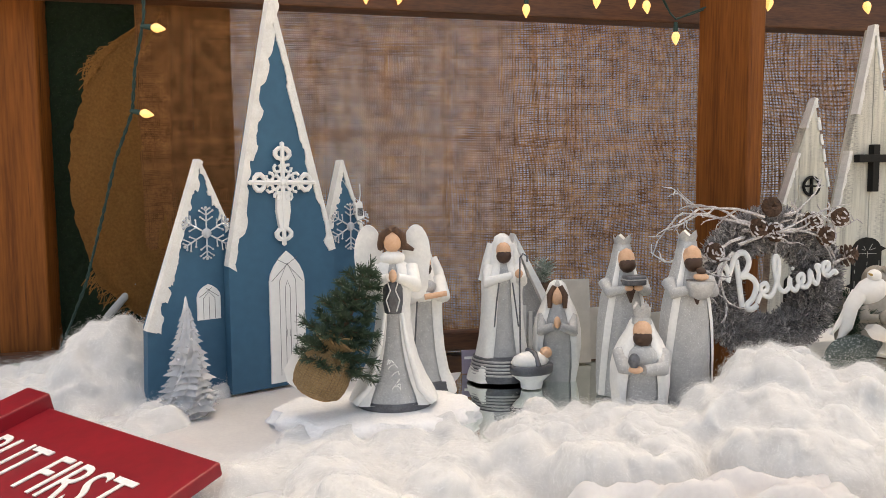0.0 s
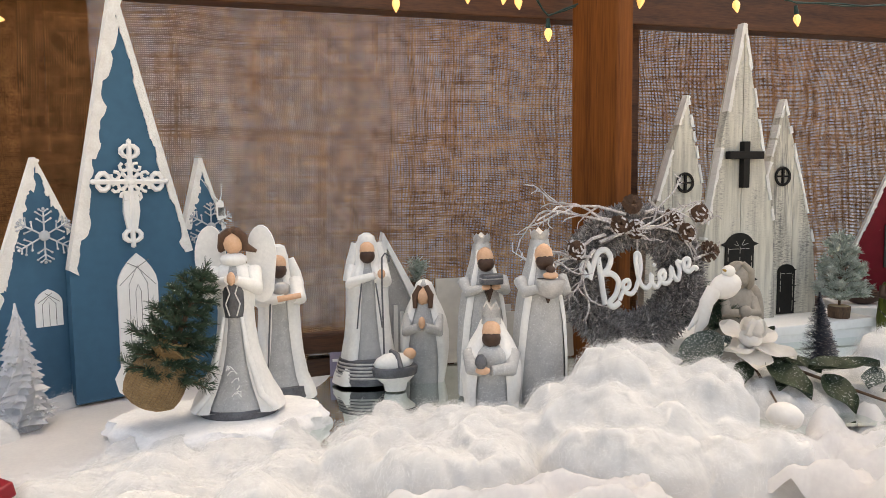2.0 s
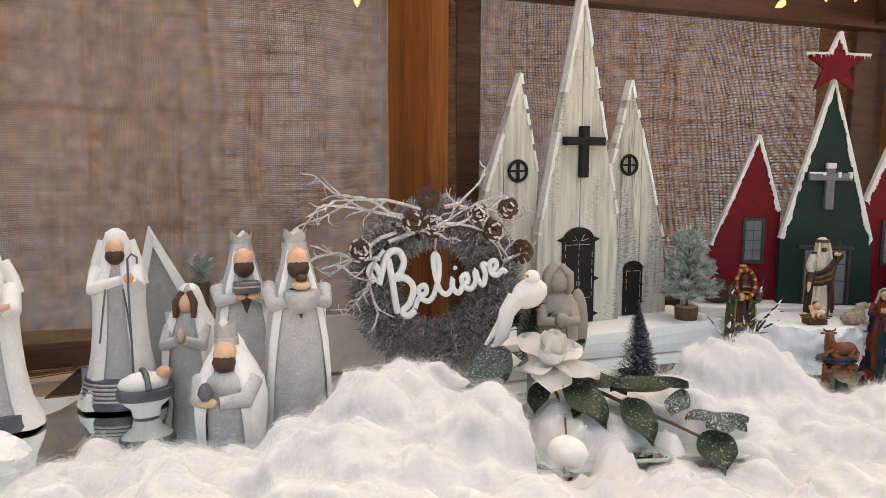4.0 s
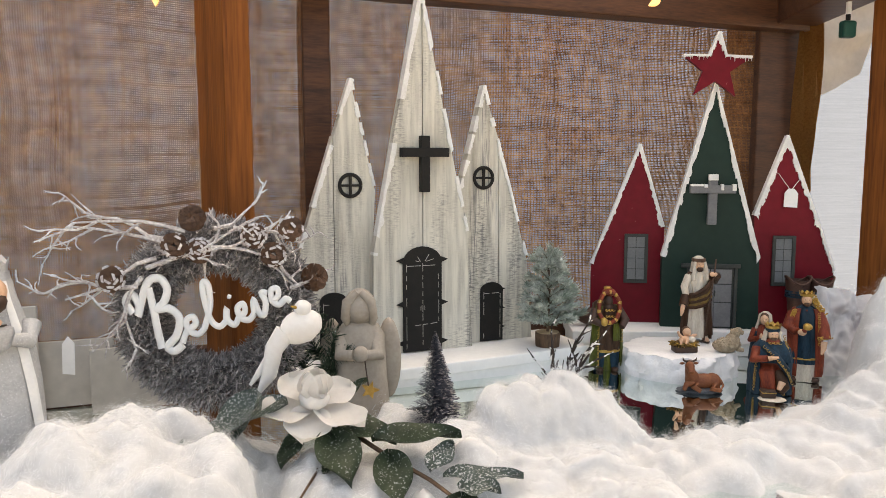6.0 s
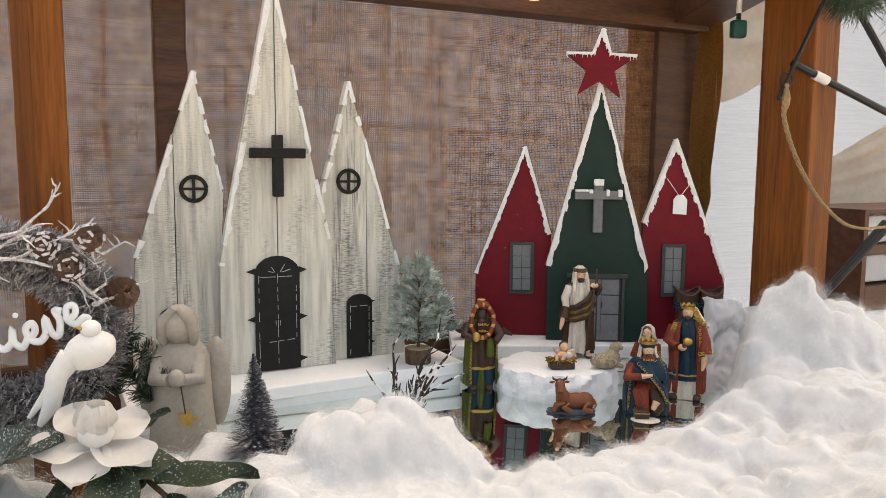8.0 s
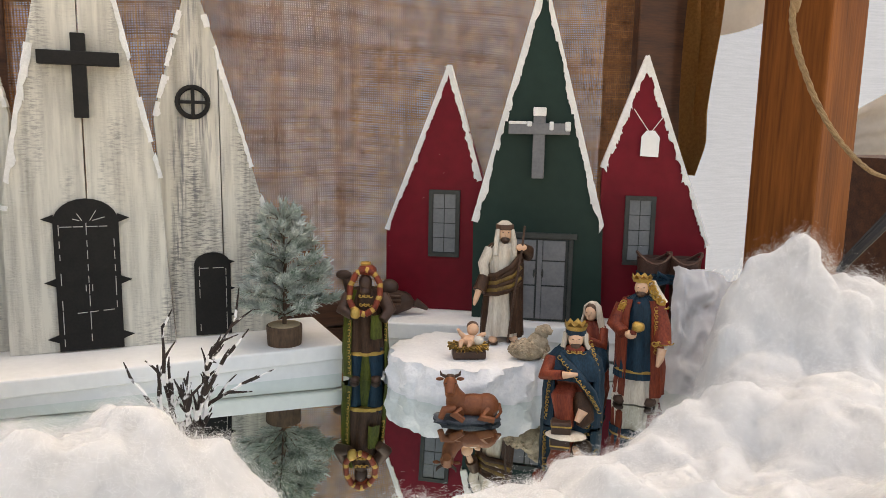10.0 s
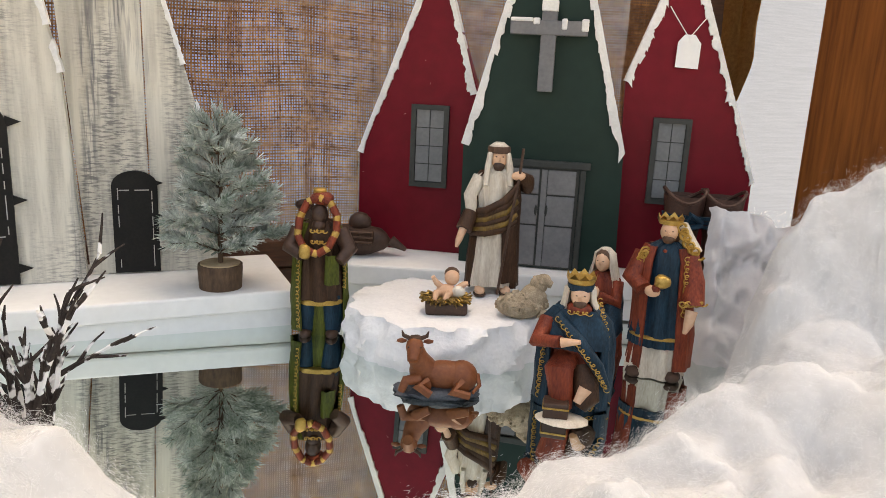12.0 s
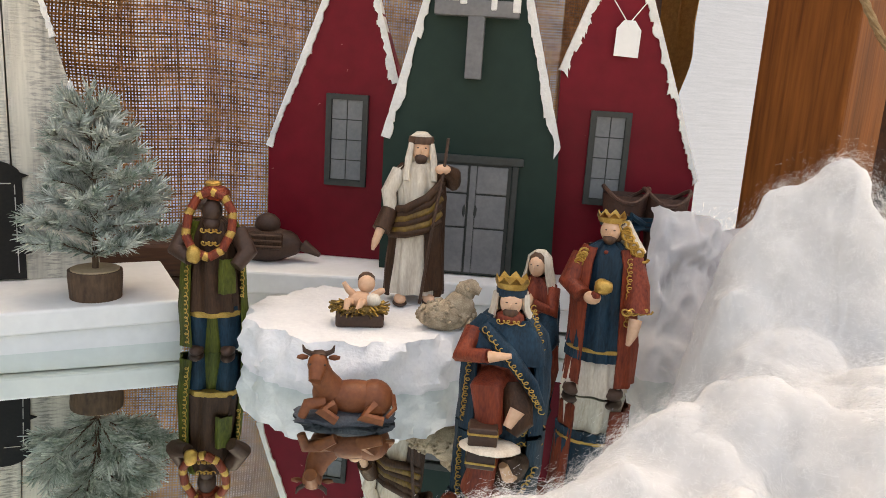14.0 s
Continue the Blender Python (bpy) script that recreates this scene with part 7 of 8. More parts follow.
def kneel_king(bm):
    loft(bm, [(0.0, 0.022, 0.020), (0.006, 0.023, 0.021), (0.010, 0.020, 0.018)], te_, 30, 0.06, 7)
    loft(bm, [(0.006, 0.016, 0.016, -0.004, -0.004), (0.03, 0.016, 0.015, -0.002, -0.004), (0.055, 0.014, 0.012), (0.072, 0.013, 0.011), (0.080, 0.006, 0.006)], ru_, 60, 0.10, 11)
    tube(bm, [(-0.004, -0.006, 0.040), (-0.010, -0.022, 0.036), (-0.006, -0.024, 0.006)], [0.010, 0.0095, 0.007], 12, ru_)
    tube(bm, [(0.006, -0.010, 0.034), (0.010, -0.024, 0.014), (0.006, -0.027, 0.008)], [0.010, 0.008, 0.004], 10, um_)
    tube(bm, [(0.008, -0.026, 0.024), (0.003, -0.030, 0.014)], [0.0048, 0.0028], 8, sk_)
    shell(bm, [(0.002, 0.026, 0.024), (0.03, 0.026, 0.023), (0.052, 0.025, 0.020), (0.068, 0.022, 0.016), (0.079, 0.014, 0.011)], D(-50), D(228), te_, 26)
    shell(bm, [(0.050, 0.0265, 0.0215), (0.058, 0.0258, 0.0205), (0.068, 0.0232, 0.0172), (0.078, 0.016, 0.013)], D(-170), D(-20), te_, 18)
    tube(bm, [(-0.014, -0.014, 0.074), (0.0, -0.022, 0.060), (0.014, -0.021, 0.040), (0.021, -0.014, 0.022)], [0.0042, 0.0048, 0.0045, 0.003], 8, te_)
    scroll(bm, [(-0.014, -0.0185, 0.074), (0.0, -0.0270, 0.058), (0.014, -0.0258, 0.038), (0.022, -0.018, 0.020)], turns=16)
    scroll(bm, [(-0.020, -0.0135, 0.058), (-0.022, -0.0125, 0.03), (-0.022, -0.013, 0.008)], turns=13)
    scroll(bm, [(0.024, -0.010, 0.006), (0.010, -0.020, 0.004)], turns=6)
    tube(bm, [(-0.018, -0.006, 0.068), (-0.024, -0.016, 0.054), (-0.010, -0.025, 0.058)], [0.007, 0.007, 0.0045], 10, ru_)
    tube(bm, [(-0.010, -0.026, 0.058), (0.002, -0.028, 0.0605)], [0.0038, 0.0016], 8, sk_)
    face(bm, 0.0885, 0.0073, -0.007, beard=ha_)
    ball(bm, (0, -0.008, 0.078), (0.0085, 0.007, 0.006), ru_, 2)
    scroll(bm, [(-0.007, -0.0155, 0.078), (0.007, -0.0155, 0.078)], turns=4)
    shell(bm, [(0.056, 0.019, 0.018, 0.003, 0.002), (0.070, 0.016, 0.014, 0.002, 0.001), (0.084, 0.0108, 0.0105, 0, -0.001), (0.094, 0.0098, 0.0100, 0, -0.002)], D(-38), D(218), cr_, 22)
    scroll(bm, [(0.0125, -0.010, 0.088), (0.0160, -0.010, 0.074), (0.0195, -0.010, 0.060)], turns=8)
    crowned(bm, 0.0945, 0.0084, -0.0035)
    box(bm, -0.018, -0.002, -0.038, -0.024, 0.003, 0.015, br_, 0.001)
    box(bm, -0.0185, -0.0015, -0.0385, -0.0235, 0.0105, 0.0118, go_)
    ball(bm, (-0.006, -0.033, 0.001), (0.018, 0.012, 0.003), cr_, 2)


small("king_figurine", 1.200, 1.152, 0.006, -16, "painted kneeling king figurine in blue cloak with gold crown", kneel_king, (1.08, 1.05, 0.94))


def queen(bm):
    for s in (-1, 1):
        ball(bm, (s * 0.013, -0.008, 0.0045), (0.0065, 0.010, 0.005), br_, 2)
    loft(bm, [(0.002, 0.0195, 0.0155), (0.02, 0.0175, 0.0140), (0.035, 0.016, 0.013)], cr_, 64, 0.12, 13)
    loft(bm, [(0.029, 0.0205, 0.0160), (0.036, 0.0200, 0.0156)], te_, 60, 0.05, 28)
    loft(bm, [(0.036, 0.0204, 0.0160), (0.0385, 0.0202, 0.0158)], go_, 40)
    loft(bm, [(0.038, 0.0196, 0.0152), (0.065, 0.0165, 0.0130), (0.088, 0.0150, 0.0120), (0.104, 0.0155, 0.0115), (0.112, 0.012, 0.010), (0.117, 0.006, 0.006)], te_, 64, 0.10, 12)
    shell(bm, [(0.010, 0.0225, 0.020, 0.002, 0.003), (0.04, 0.0218, 0.0185, 0.002, 0.002), (0.08, 0.0205, 0.017), (0.102, 0.0190, 0.0150), (0.113, 0.015, 0.012)], D(-58), D(240), ru_, 26, fold=0.07, folds=9)
    scroll(bm, [(0.014, -0.014, 0.108), (0.015, -0.0155, 0.085), (0.016, -0.0160, 0.060)], turns=12)
    tube(bm, [(0.015, -0.002, 0.106), (0.020, -0.009, 0.088), (0.021, -0.015, 0.070)], [0.0070, 0.0075, 0.0082], 12, ru_)
    scroll(bm, [(0.014, -0.0225, 0.072), (0.028, -0.018, 0.074)], 0.0007, amp=0.0018, turns=5)
    tube(bm, [(0.021, -0.017, 0.066), (0.020, -0.021, 0.056), (0.018, -0.022, 0.048)], [0.0042, 0.0034, 0.0014], 8, sk_)
    tube(bm, [(-0.015, -0.002, 0.106), (-0.021, -0.009, 0.086), (-0.012, -0.020, 0.080)], [0.0070, 0.0075, 0.0062], 12, ru_)
    ball(bm, (-0.006, -0.023, 0.080), (0.0055, 0.0045, 0.0050), sk_, 2)
    ball(bm, (0.0, -0.024, 0.089), (0.0062, 0.0058, 0.0060), go_, 2, rough=0.25)
    ball(bm, (-0.004, -0.025, 0.083), (0.0035, 0.0035, 0.004), ru_, 1)
    face(bm, 0.1255, 0.0071, -0.005, beard=ha_)
    ball(bm, (0.002, 0.002, 0.125), (0.0084, 0.0080, 0.0105), ha_, 2, rough=0.1)
    tube(bm, [(0.006, 0.002, 0.130), (0.012, 0.004, 0.118), (0.019, 0.004, 0.108)], [0.006, 0.006, 0.005], 10, cr_)
    scroll(bm, [(0.008, -0.006, 0.131), (0.013, -0.006, 0.118), (0.021, -0.006, 0.108)], 0.0011, amp=0.0025, turns=7)
    scroll(bm, [(-0.014, -0.010, 0.110), (-0.018, -0.010, 0.098)], 0.0009, amp=0.002, turns=5)
    ball(bm, (-0.001, -0.016, 0.112), (0.0016, 0.0012, 0.0016), ru_, 1)
    crown(bm, 0.1315, 0.0078, 0.0080, go_, 0, -0.002, 9)


small("king_figurine", 1.285, 1.205, 0.004, -26, "painted standing king figurine in red mantle with gold crown", queen, (1.12, 1.10, 0.96))


def maria(bm):
    loft(bm, [(0.0, 0.021, 0.018), (0.02, 0.019, 0.016), (0.04, 0.016, 0.014), (0.056, 0.0155, 0.012), (0.068, 0.014, 0.010), (0.074, 0.006, 0.006)], ru_, 64, 0.10, 12)
    tube(bm, [(0.012, -0.006, 0.045), (0.018, -0.016, 0.030), (0.010, -0.018, 0.012)], [0.008, 0.009, 0.006], 10, te_)
    tube(bm, [(-0.013, -0.002, 0.066), (-0.018, -0.008, 0.050), (-0.004, -0.017, 0.056)], [0.006, 0.006, 0.004], 10, ru_)
    tube(bm, [(0.013, -0.002, 0.066), (0.017, -0.010, 0.050), (0.003, -0.017, 0.056)], [0.006, 0.006, 0.004], 10, ru_)
    for s in (-1, 1):
        ball(bm, (s * 0.002, -0.020, 0.059), (0.0028, 0.0030, 0.0055), sk_, 1)
    face(bm, 0.083, 0.0076, -0.006)
    shell(bm, [(0.018, 0.021, 0.019, -0.002, 0.003), (0.045, 0.0195, 0.016), (0.064, 0.0165, 0.013)], D(10), D(235), te_, 18)
    shell(bm, [(0.054, 0.0175, 0.0145), (0.066, 0.0145, 0.012), (0.080, 0.0105, 0.0108, 0, -0.001), (0.090, 0.0090, 0.0095, 0, -0.002), (0.0945, 0.004, 0.005, 0, -0.001)], D(-42), D(222), cr_, 22)
    ball(bm, (0, -0.001, 0.088), (0.0082, 0.0080, 0.0075), cr_, 2)
    ball(bm, (0, -0.003, 0.086), (0.0080, 0.0080, 0.0085), ha_, 2)


small("mary_figurine", 1.254, 1.256, 0.005, -40, "painted kneeling veiled figurine in red and blue", maria, 0.98)


def babe(bm):
    box(bm, -0.017, 0.017, -0.010, 0.010, 0.0, 0.010, br_, 0.002)
    rng = random.Random(5)
    for k in range(150):
        a = rng.random() * math.tau
        p = Vector((0.017 * math.cos(a), 0.011 * math.sin(a), 0.011 + rng.uniform(-0.001, 0.004)))
        d = Vector((math.cos(a + rng.gauss(0, 0.6)), math.sin(a + rng.gauss(0, 0.6)), rng.uniform(-0.5, 0.3))) * rng.uniform(0.003, 0.006)
        tube(bm, [p - d * 0.5, p + d], 0.0007, 4, oc_ if k % 3 else go_)
    ball(bm, (0, 0, 0.012), (0.017, 0.011, 0.004), oc_, 2)
    ball(bm, (0.0, -0.001, 0.018), (0.0095, 0.0065, 0.0065), sk_, 2)
    ball(bm, (0.004, 0.003, 0.029), (0.0062, 0.0062, 0.0068), sk_, 3)
    ball(bm, (0.004, 0.0052, 0.0312), (0.0064, 0.0056, 0.0062), ha_, 2)
    tube(bm, [(-0.004, 0.0, 0.021), (-0.009, -0.002, 0.026), (-0.012, -0.003, 0.031)], [0.0028, 0.0024, 0.0016], 8, sk_)
    tube(bm, [(0.009, 0.0, 0.021), (0.014, -0.002, 0.025), (0.017, -0.002, 0.026)], [0.0028, 0.0026, 0.0016], 8, sk_)
    ball(bm, (0.009, -0.004, 0.019), (0.006, 0.004, 0.005), cr_, 2)
    for s in (-1, 1):
        tube(bm, [(s * 0.004 - 0.002, -0.003, 0.017), (s * 0.005 - 0.004, -0.009, 0.019), (s * 0.004 - 0.006, -0.012, 0.014)], [0.0034, 0.0028, 0.0018], 8, sk_)


small("manger_figurine", 1.116, 1.238, 0.045, -4, "painted infant figurine in a brown straw-filled manger", babe, 1.0)


def sheep(bm):
    ball(bm, (0, 0, 0.010), (0.021, 0.012, 0.011), 0, 3, rough=0.10)
    ball(bm, (0.009, 0, 0.016), (0.011, 0.010, 0.012), 0, 3, rough=0.10)
    ball(bm, (0.013, 0.0, 0.027), (0.0075, 0.0072, 0.0085), 0, 2, rough=0.10)
    ball(bm, (0.016, -0.003, 0.0315), (0.0062, 0.0055, 0.0056), 0, 2)
    tube(bm, [(0.016, -0.004, 0.031), (0.022, -0.007, 0.0285)], [0.0045, 0.0028], 8, 0)
    for s in (-1, 1):
        ball(bm, (0.012, s * 0.007, 0.031), (0.002, 0.004, 0.0018), 0, 1)
        tube(bm, [(0.012, s * 0.008, 0.006), (0.022, s * 0.008, 0.003)], [0.004, 0.003], 8, 0)
    rng = random.Random(2)
    for k in range(110):
        a, b = rng.random() * math.tau, rng.uniform(-0.3, 1.3)
        p = Vector((0.0215 * math.cos(a) * math.cos(b), 0.0122 * math.sin(a) * math.cos(b), 0.010 + 0.0112 * math.sin(b)))
        ball(bm, p, 0.0016, 0, 1)


bm = bmesh.new()
sheep(bm)
ob = part("sheep_figurine", bm, WOOL, smooth=True)
ob.matrix_world = pose(1.177, 1.228, 0.045, 0, 0, 4)
tagged(ob, "beige woolly lying sheep figurine on the snow base", "figurine", "painted nativity figures")

bm = bmesh.new()
ball(bm, (0.0, 0, 0.0045), (0.030, 0.014, 0.0055), 1, 3, rough=0.28)
ball(bm, (0.014, 0.002, 0.004), (0.017, 0.013, 0.006), 1, 3, rough=0.3)
ball(bm, (0.006, 0, 0.017), (0.021, 0.0105, 0.0105), 0, 3)
ball(bm, (0.018, 0, 0.016), (0.012, 0.0115, 0.012), 0, 3)
ball(bm, (-0.010, 0, 0.020), (0.010, 0.009, 0.012), 0, 3)
tube(bm, [(-0.008, 0, 0.020), (-0.014, -0.002, 0.030), (-0.016, -0.004, 0.038)], [0.0095, 0.0075, 0.0060], 12, 0)
ball(bm, (-0.0165, -0.006, 0.040), (0.0066, 0.0070, 0.0070), 0, 2)
tube(bm, [(-0.0165, -0.008, 0.040), (-0.0175, -0.015, 0.0325)], [0.0058, 0.0040], 10, 0)
ball(bm, (-0.016, -0.004, 0.0460), (0.0050, 0.0045, 0.0022), 2, 1)
for s in (-1, 1):
    tube(bm, [(-0.0165 + s * 0.004, -0.004, 0.0455), (-0.0165 + s * 0.0085, -0.005, 0.048), (-0.0165 + s * 0.0095, -0.005, 0.0515)], [0.0017, 0.0014, 0.0004], 7, 2)
    ball(bm, (-0.0165 + s * 0.0095, -0.003, 0.0430), (0.0042, 0.0014, 0.0020), 0, 1)
    ball(bm, (-0.0165 + s * 0.0042, -0.0115, 0.0415), (0.0010, 0.0008, 0.0008), 2, 1)
tube(bm, [(-0.012, -0.008, 0.016), (-0.022, -0.011, 0.016), (-0.025, -0.011, 0.008)], [0.0045, 0.0038, 0.0028], 8, 0)
tube(bm, [(-0.006, -0.010, 0.014), (-0.013, -0.014, 0.013), (-0.004, -0.0155, 0.0075)], [0.0050, 0.0042, 0.0030], 8, 0)
tube(bm, [(0.020, -0.010, 0.014), (0.012, -0.0145, 0.010), (0.024, -0.0150, 0.0075)], [0.0060, 0.0045, 0.0030], 8, 0)
tube(bm, [(0.029, 0.0, 0.018), (0.031, -0.006, 0.012), (0.026, -0.0125, 0.009)], [0.0022, 0.0016, 0.0012], 6, 0)
ob = part("ox_figurine", bm, [OXBR, SLATE, BROWN], smooth=True)
ob.matrix_world = pose(1.101, 1.160, 0.007, 0, 0, -6)
tagged(ob, "painted brown ox figurine lying on a grey rock", "figurine", "painted nativity figures")

# camel lying on the plinth behind the turbaned king
bm = bmesh.new()
ball(bm, (0, 0, 0.016), (0.034, 0.014, 0.016), 0, 3, rough=0.1)
ball(bm, (0.002, 0, 0.034), (0.012, 0.010, 0.011), 0, 2)
box(bm, -0.014, 0.018, -0.017, -0.010, 0.014, 0.030, 1, 0.003)
tube(bm, [(-0.03, 0, 0.018), (-0.046, 0, 0.026), (-0.050, -0.002, 0.046)], [0.009, 0.007, 0.006], 10, 0)
ball(bm, (-0.054, -0.004, 0.050), (0.010, 0.006, 0.006), 0, 2)
for k in range(3):
    tube(bm, [(-0.013, -0.0175, 0.017 + 0.005 * k), (0.017, -0.0175, 0.017 + 0.005 * k)], 0.0012, 5, 2)
tube(bm, [(0.034, 0, 0.016), (0.050, -0.003, 0.008)], [0.006, 0.002], 8, 0)
ob = part("camel_figurine", bm, [BROWN, UMBER, HAIR], smooth=True)
ob.matrix_world = pose(1.045, 1.412, 0.0485, 0, 0, -8)
tagged(ob, "painted dark brown lying camel figurine with saddle bags", "figurine", "painted nativity figures")

# pair of small boots tied with a blue ribbon
boots = thing("boot_vase", pose(1.366, 1.318, 0.0, 0, 0, -14), "pair of brown western boots ornament tied with teal ribbon", "boot ornament")
LEATHER = mat("worn boot brown", (0.10, 0.045, 0.030), (0.045, 0.02, 0.014), 0.5, scale=70, bump=0.4)
LEATHER2 = mat("olive toe leather", (0.15, 0.12, 0.035), (0.07, 0.05, 0.015), 0.5, scale=70, bump=0.4)
for s in (-1, 1):
    bo = part("boot", tube(loft(bmesh.new(), [(0.052, 0.0140, 0.0150), (0.07, 0.0135, 0.0145), (0.095, 0.0150, 0.0155), (0.118, 0.0180, 0.0170), (0.134, 0.0195, 0.0180)], 0, 20, close=False), [(0, -0.018, 0.054), (0, -0.012, 0.056), (0, 0, 0.062)], [0.007, 0.012, 0.012], 10), LEATHER, boots, smooth=True)
    bo.location.x = s * 0.0175
    toe = part("toe", ball(bmesh.new(), (0, -0.014, 0.066), (0.012, 0.010, 0.018), sub=2), LEATHER2, boots, smooth=True)
    toe.location.x = s * 0.0175
    rim = bmesh.new()
    tube(rim, [(0.0195 * math.cos(k * math.tau / 24), 0.0180 * math.sin(k * math.tau / 24), 0.134 + 0.006 * math.cos(2 * k * math.tau / 24)) for k in range(25)], 0.0018, 6)
    r = part("scalloped_rim", rim, LEATHER, boots)
    r.location.x = s * 0.0175
rb2 = bmesh.new()
for k in range(3):
    loft(rb2, [(0.106 + 0.004 * k, 0.0365, 0.0205), (0.109 + 0.004 * k, 0.0372, 0.0212), (0.1095 + 0.004 * k, 0.0355, 0.0195)], n=30, fold=0.02, folds=11, close=False)
tube(rb2, [(-0.004, -0.022, 0.112), (-0.016, -0.028, 0.120), (-0.020, -0.027, 0.106), (-0.004, -0.023, 0.110)], 0.0030, 7)
tube(rb2, [(0.004, -0.022, 0.112), (0.016, -0.028, 0.118), (0.018, -0.027, 0.104), (0.004, -0.023, 0.110)], 0.0030, 7)
part("ribbon", rb2, TEAL, boots, "teal ribbon bow")

# tiny potted sprig and paper behind the stable
sp = thing("potted_sprig", pose(0.160, 1.214, 0.02), "small frosted sprig standing behind the stable ornament", "sprig")
gv, gf = [], []
rng = random.Random(9)
for k in range(14):
    needles([Vector((0, 0, 0.115)), Vector((rng.uniform(-0.012, 0.012), rng.uniform(-0.012, 0.012), 0.150))], 26, 0.016, rng, gv, gf, 0.0007)
raw("needles", gv, gf, FROST, sp)["kind"] = "stuff"
part("pot", loft(bmesh.new(), [(0.0, 0.016, 0.016), (0.11, 0.014, 0.014), (0.118, 0.016, 0.016)], n=16), BARK, sp)
for x, y, z, w, h, a in ((0.215, 1.19, 0.01, 0.045, 0.135, 8), (0.27, 1.22, 0.01, 0.10, 0.085, 12), (0.36, 1.20, 0.01, 0.12, 0.080, 16)):
    ob = part("white_card", boxbm(-w / 2, w / 2, -0.004, 0.004, 0, h, bevel=0.001), mat("cream card", (0.60, 0.55, 0.48), rough=0.8, scale=10), None)
    ob.matrix_world = pose(x, y, z, -6, 0, a)
    tagged(ob, "plain cream card box standing behind the figures", "card box")

lilac = mat("lilac card", (0.30, 0.26, 0.34), (0.24, 0.21, 0.28), 0.7, scale=20)
ob = part("small_card", boxbm(-0.013, 0.013, -0.001, 0.001, 0, 0.036), lilac)
ob.matrix_world = pose(0.040, 1.13, 0.009, -8, 0, 6)
tagged(ob, "small lilac card leaning beside the bearded figurine", "card")
part("writing_bar", boxbm(-0.009, 0.007, -0.0016, -0.0009, 0.022, 0.026), WHITE, ob)

# ---- beyond the stall's right end ----
def drape(name, poly, y0, material, label, bulge=0.02):
    """A hanging canvas with folds: a quad patch from four corners (x, z), given in order."""
    n = 24
    A, B, C, D4 = [Vector((x, 0, z)) for x, z in poly]
    verts, faces = [], []
    for i in range(n + 1):
        for j in range(n + 1):
            p = A.lerp(B, i / n).lerp(D4.lerp(C, i / n), j / n)
            verts.append((p.x, y0 + bulge * noise.noise(Vector((i * 0.12, j * 0.3, y0))), p.z - bulge * 1.2 * math.sin(math.pi * i / n) * (j / n)))
    for i in range(n):
        for j in range(n):
            a = i * (n + 1) + j
            faces.append((a, a + n + 1, a + n + 2, a + 1))
    ob = raw(name, verts, faces, material, smooth=True)
    return tagged(ob, label, "canvas")


drape("canvas_flap", ((1.60, 0.86), (2.05, 0.86), (1.93, 0.545), (1.66, 0.47)), 1.98, BEIGE, "beige canvas flap hanging from the tent roof")
drape("canvas_flap", ((2.02, 0.31), (2.60, 0.62), (2.60, 0.30), (2.02, 0.21)), 1.96, BEIGE, "sloping beige canvas beyond the stall")
cd = bmesh.new()
n = 30
g = []
for i in range(n + 1):
    t = i / n
    z = 0.215 + 0.40 * t
    wd = 0.03 + 0.020 * math.sin(math.pi * min(1, (1 - t) * 1.3)) - (0.024 * max(0, 0.12 - t) / 0.12)
    g.append([cd.verts.new((-0.012 + wd * j / 8, 0.008 * math.sin(j * 1.6 + t * 4) - 0.003 * j, z)) for j in range(9)])
for i in range(n):
    for j in range(8):
        fan(cd, [g[i][j], g[i][j + 1], g[i + 1][j + 1], g[i + 1][j]])
bmesh.ops.solidify(cd, geom=cd.faces[:], thickness=0.003)
ob = part("brown_drape", cd, JUTE2, smooth=True)
ob.matrix_world = pose(1.515, 1.60, 0.0, 0, 0, 20)
tagged(ob, "brown cloth hanging down the corner post", "cloth")

# green light socket on a white cord
gs = thing("hanging_socket", pose(1.452, 1.38, 0.535), "green lamp socket hanging on a white cord", "socket")
part("socket", boxbm(-0.012, 0.012, -0.008, 0.008, -0.008, 0.020, bevel=0.004), mat("socket green", (0.006, 0.07, 0.05), rough=0.4), gs)
part("neck", tube(bmesh.new(), [(0.0, 0, 0.02), (0.0, 0, 0.03)], 0.004, 8), BLACK, gs)
part("cord", tube(bmesh.new(), [(0.0, 0, 0.03), (0.001, 0, 0.09)], 0.0045, 8), WHITE, gs)

# black iron stand, rope and pine bough in front of the right post
rack = thing("iron_stand", pose(0, 0, 0), "black iron rods of a folding display stand", "stand")
for a, b in (((1.463, 1.285, 0.424), (1.535, 1.285, 0.580)), ((1.487, 1.29, 0.478), (1.735, 1.31, 0.385)), ((1.560, 1.28, 0.590), (1.745, 1.31, 0.385)), ((1.590, 1.33, 0.112), (1.745, 1.33, 0.265)), ((1.612, 1.35, 0.118), (1.72, 1.35, 0.235))):
    part("rod", tube(bmesh.new(), [a, b], 0.0055 if a[0] > 1.47 else 0.003, 8), IRON, rack)
part("tape_band", tube(bmesh.new(), [(1.528, 1.2935, 0.4626), (1.551, 1.295, 0.4540)], 0.0075, 10), WHITE, rack, "white tape round the rod")
hk = bmesh.new()
tube(hk, [(1.475 + 0.010 * math.cos(k * 0.35), 1.285, 0.452 + 0.010 * math.sin(k * 0.35)) for k in range(19)], 0.0016, 6)
part("ring", hk, IRON, rack)
rope = thing("rope", pose(0, 0, 0), "hemp rope hanging from the iron ring", "rope")
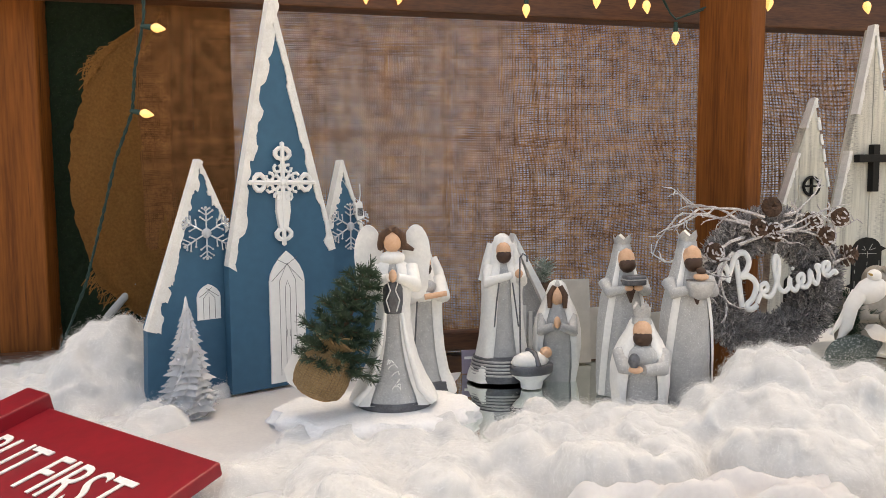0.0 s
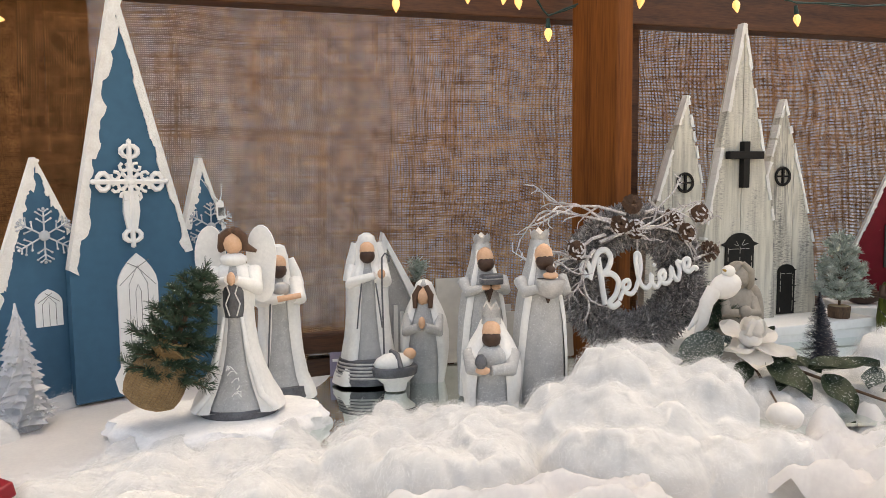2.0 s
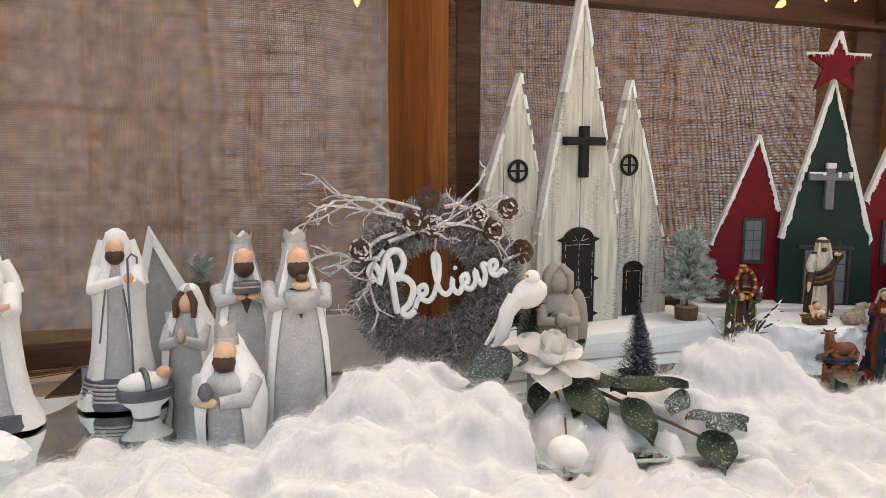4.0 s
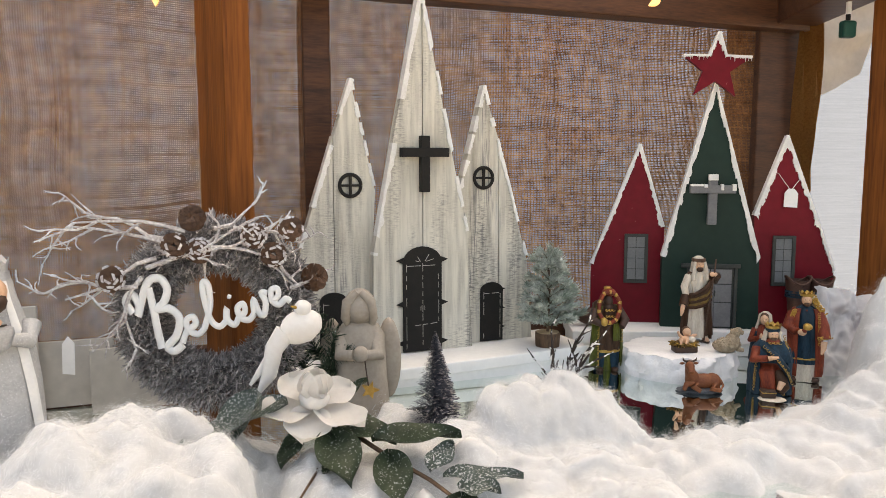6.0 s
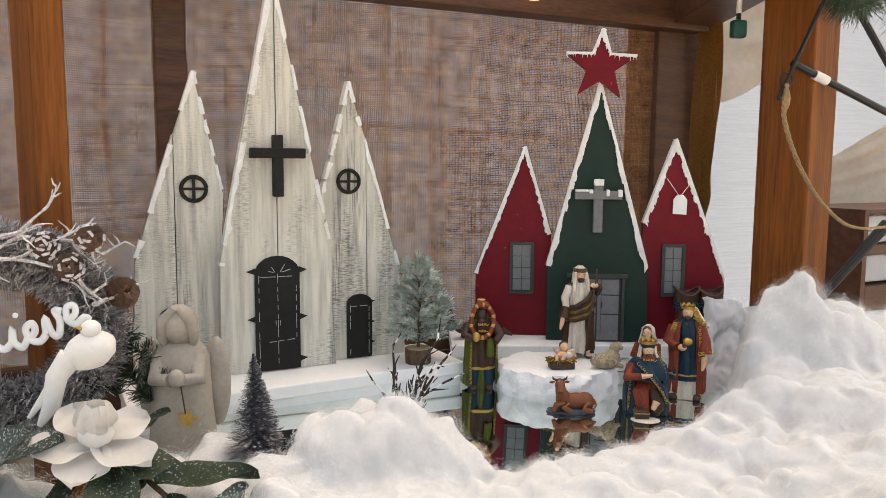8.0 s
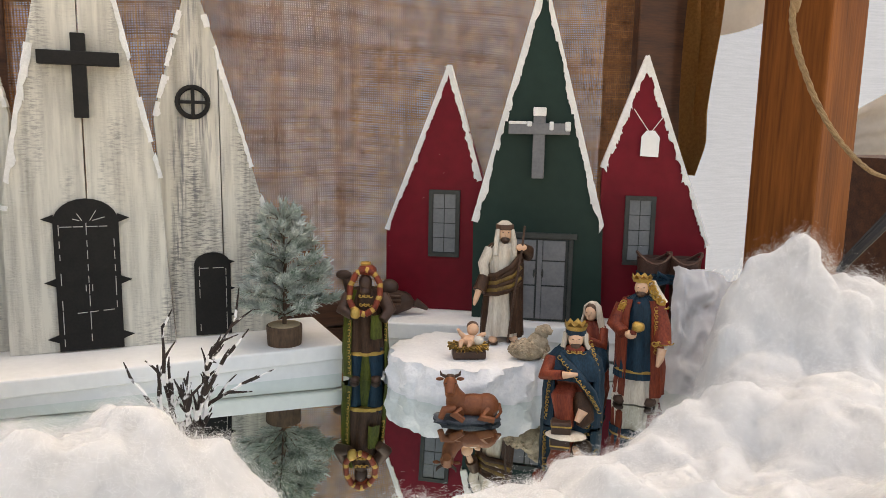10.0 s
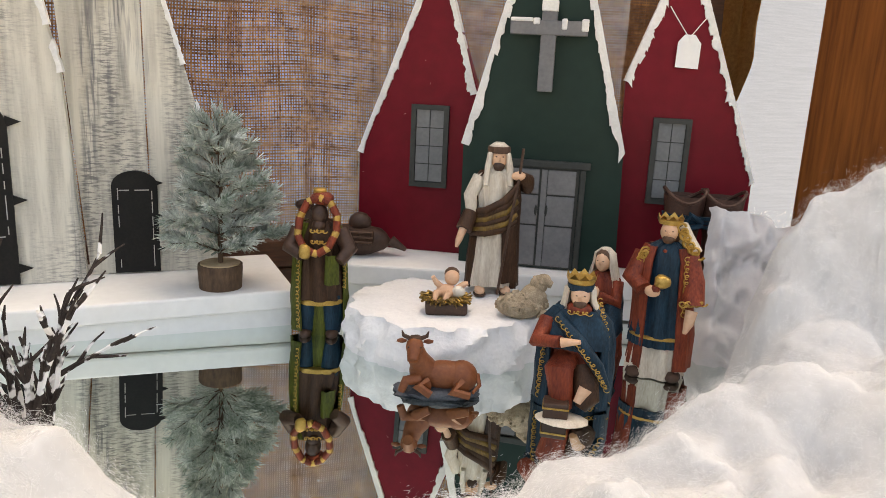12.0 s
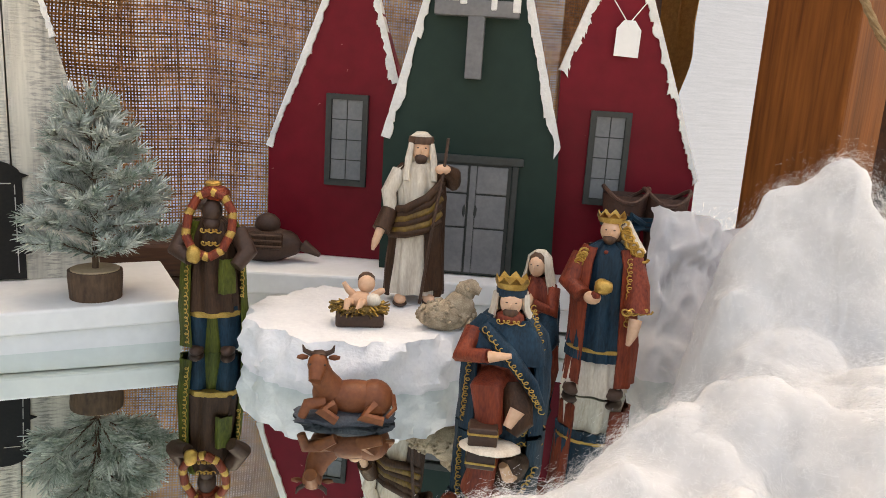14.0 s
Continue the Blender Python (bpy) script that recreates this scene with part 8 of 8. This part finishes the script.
rl = [Vector(p) for p in ((1.474, 1.282, 0.446), (1.472, 1.28, 0.392), (1.506, 1.28, 0.318), (1.552, 1.28, 0.262), (1.605, 1.28, 0.232), (1.70, 1.29, 0.235))]
for s in range(3):
    pts = []
    for i in range(len(rl) - 1):
        p0, p1, p2, p3 = rl[max(i - 1, 0)], rl[i], rl[i + 1], rl[min(i + 2, len(rl) - 1)]
        for k in range(14):
            t = k / 14
            c = 0.5 * ((2 * p1) + (p2 - p0) * t + (2 * p0 - 5 * p1 + 4 * p2 - p3) * t * t + (3 * p1 - p0 - 3 * p2 + p3) * t ** 3)
            ph = (i * 14 + k) * 0.9 + s * math.tau / 3
            pts.append(c + Vector((0.0018 * math.cos(ph), 0.0018 * math.sin(ph), 0)))
    part("strand", tube(bmesh.new(), pts, 0.0021, 6), ROPE, rope)
part("knot", ball(bmesh.new(), (1.473, 1.281, 0.425), (0.006, 0.006, 0.018), sub=2, rough=0.2), ROPE, rope)
pv, pf = [], []
rng = random.Random(14)
for k in range(16):
    a = Vector((1.545 + rng.uniform(-0.02, 0.10), 1.26 + rng.uniform(-0.02, 0.03), 0.585))
    needles([a, a + Vector((rng.uniform(-0.03, 0.05), rng.uniform(-0.03, 0.02), -rng.uniform(0.01, 0.045)))], 60, 0.034, rng, pv, pf, 0.0006)
bough = thing("pine_bough", pose(0, 0, 0), "dark green artificial pine bough hung from above", "pine bough")
raw("needles", pv, pf, NEEDLE, bough)["kind"] = "stuff"
part("branch", tube(bmesh.new(), [(1.52, 1.27, 0.60), (1.66, 1.27, 0.595)], 0.004, 6), BARK, bough)

# shelves with white boards beyond the post
shelf = thing("side_shelf", pose(1.82, 1.50, 0, 0, 0, 14), "dark shelf with stacked white boards", "shelf")
for z0, z1, mt in ((0.236, 0.246, DARKWOOD), (0.205, 0.233, CLOTH), (0.182, 0.203, CLOTH), (0.160, 0.178, DARKWOOD), (0.105, 0.157, CLOTH), (0.050, 0.100, DARKWOOD)):
    part("board", boxbm(0.0, 0.5, 0.0 if mt is DARKWOOD else 0.012, 0.2, z0, z1, bevel=0.003), mt, shelf)
part("side", boxbm(-0.012, 0.0, 0.0, 0.2, -0.8, 0.246), DARKWOOD, shelf)
part("side", boxbm(0.50, 0.515, 0.0, 0.2, -0.8, 0.246), DARKWOOD, shelf)
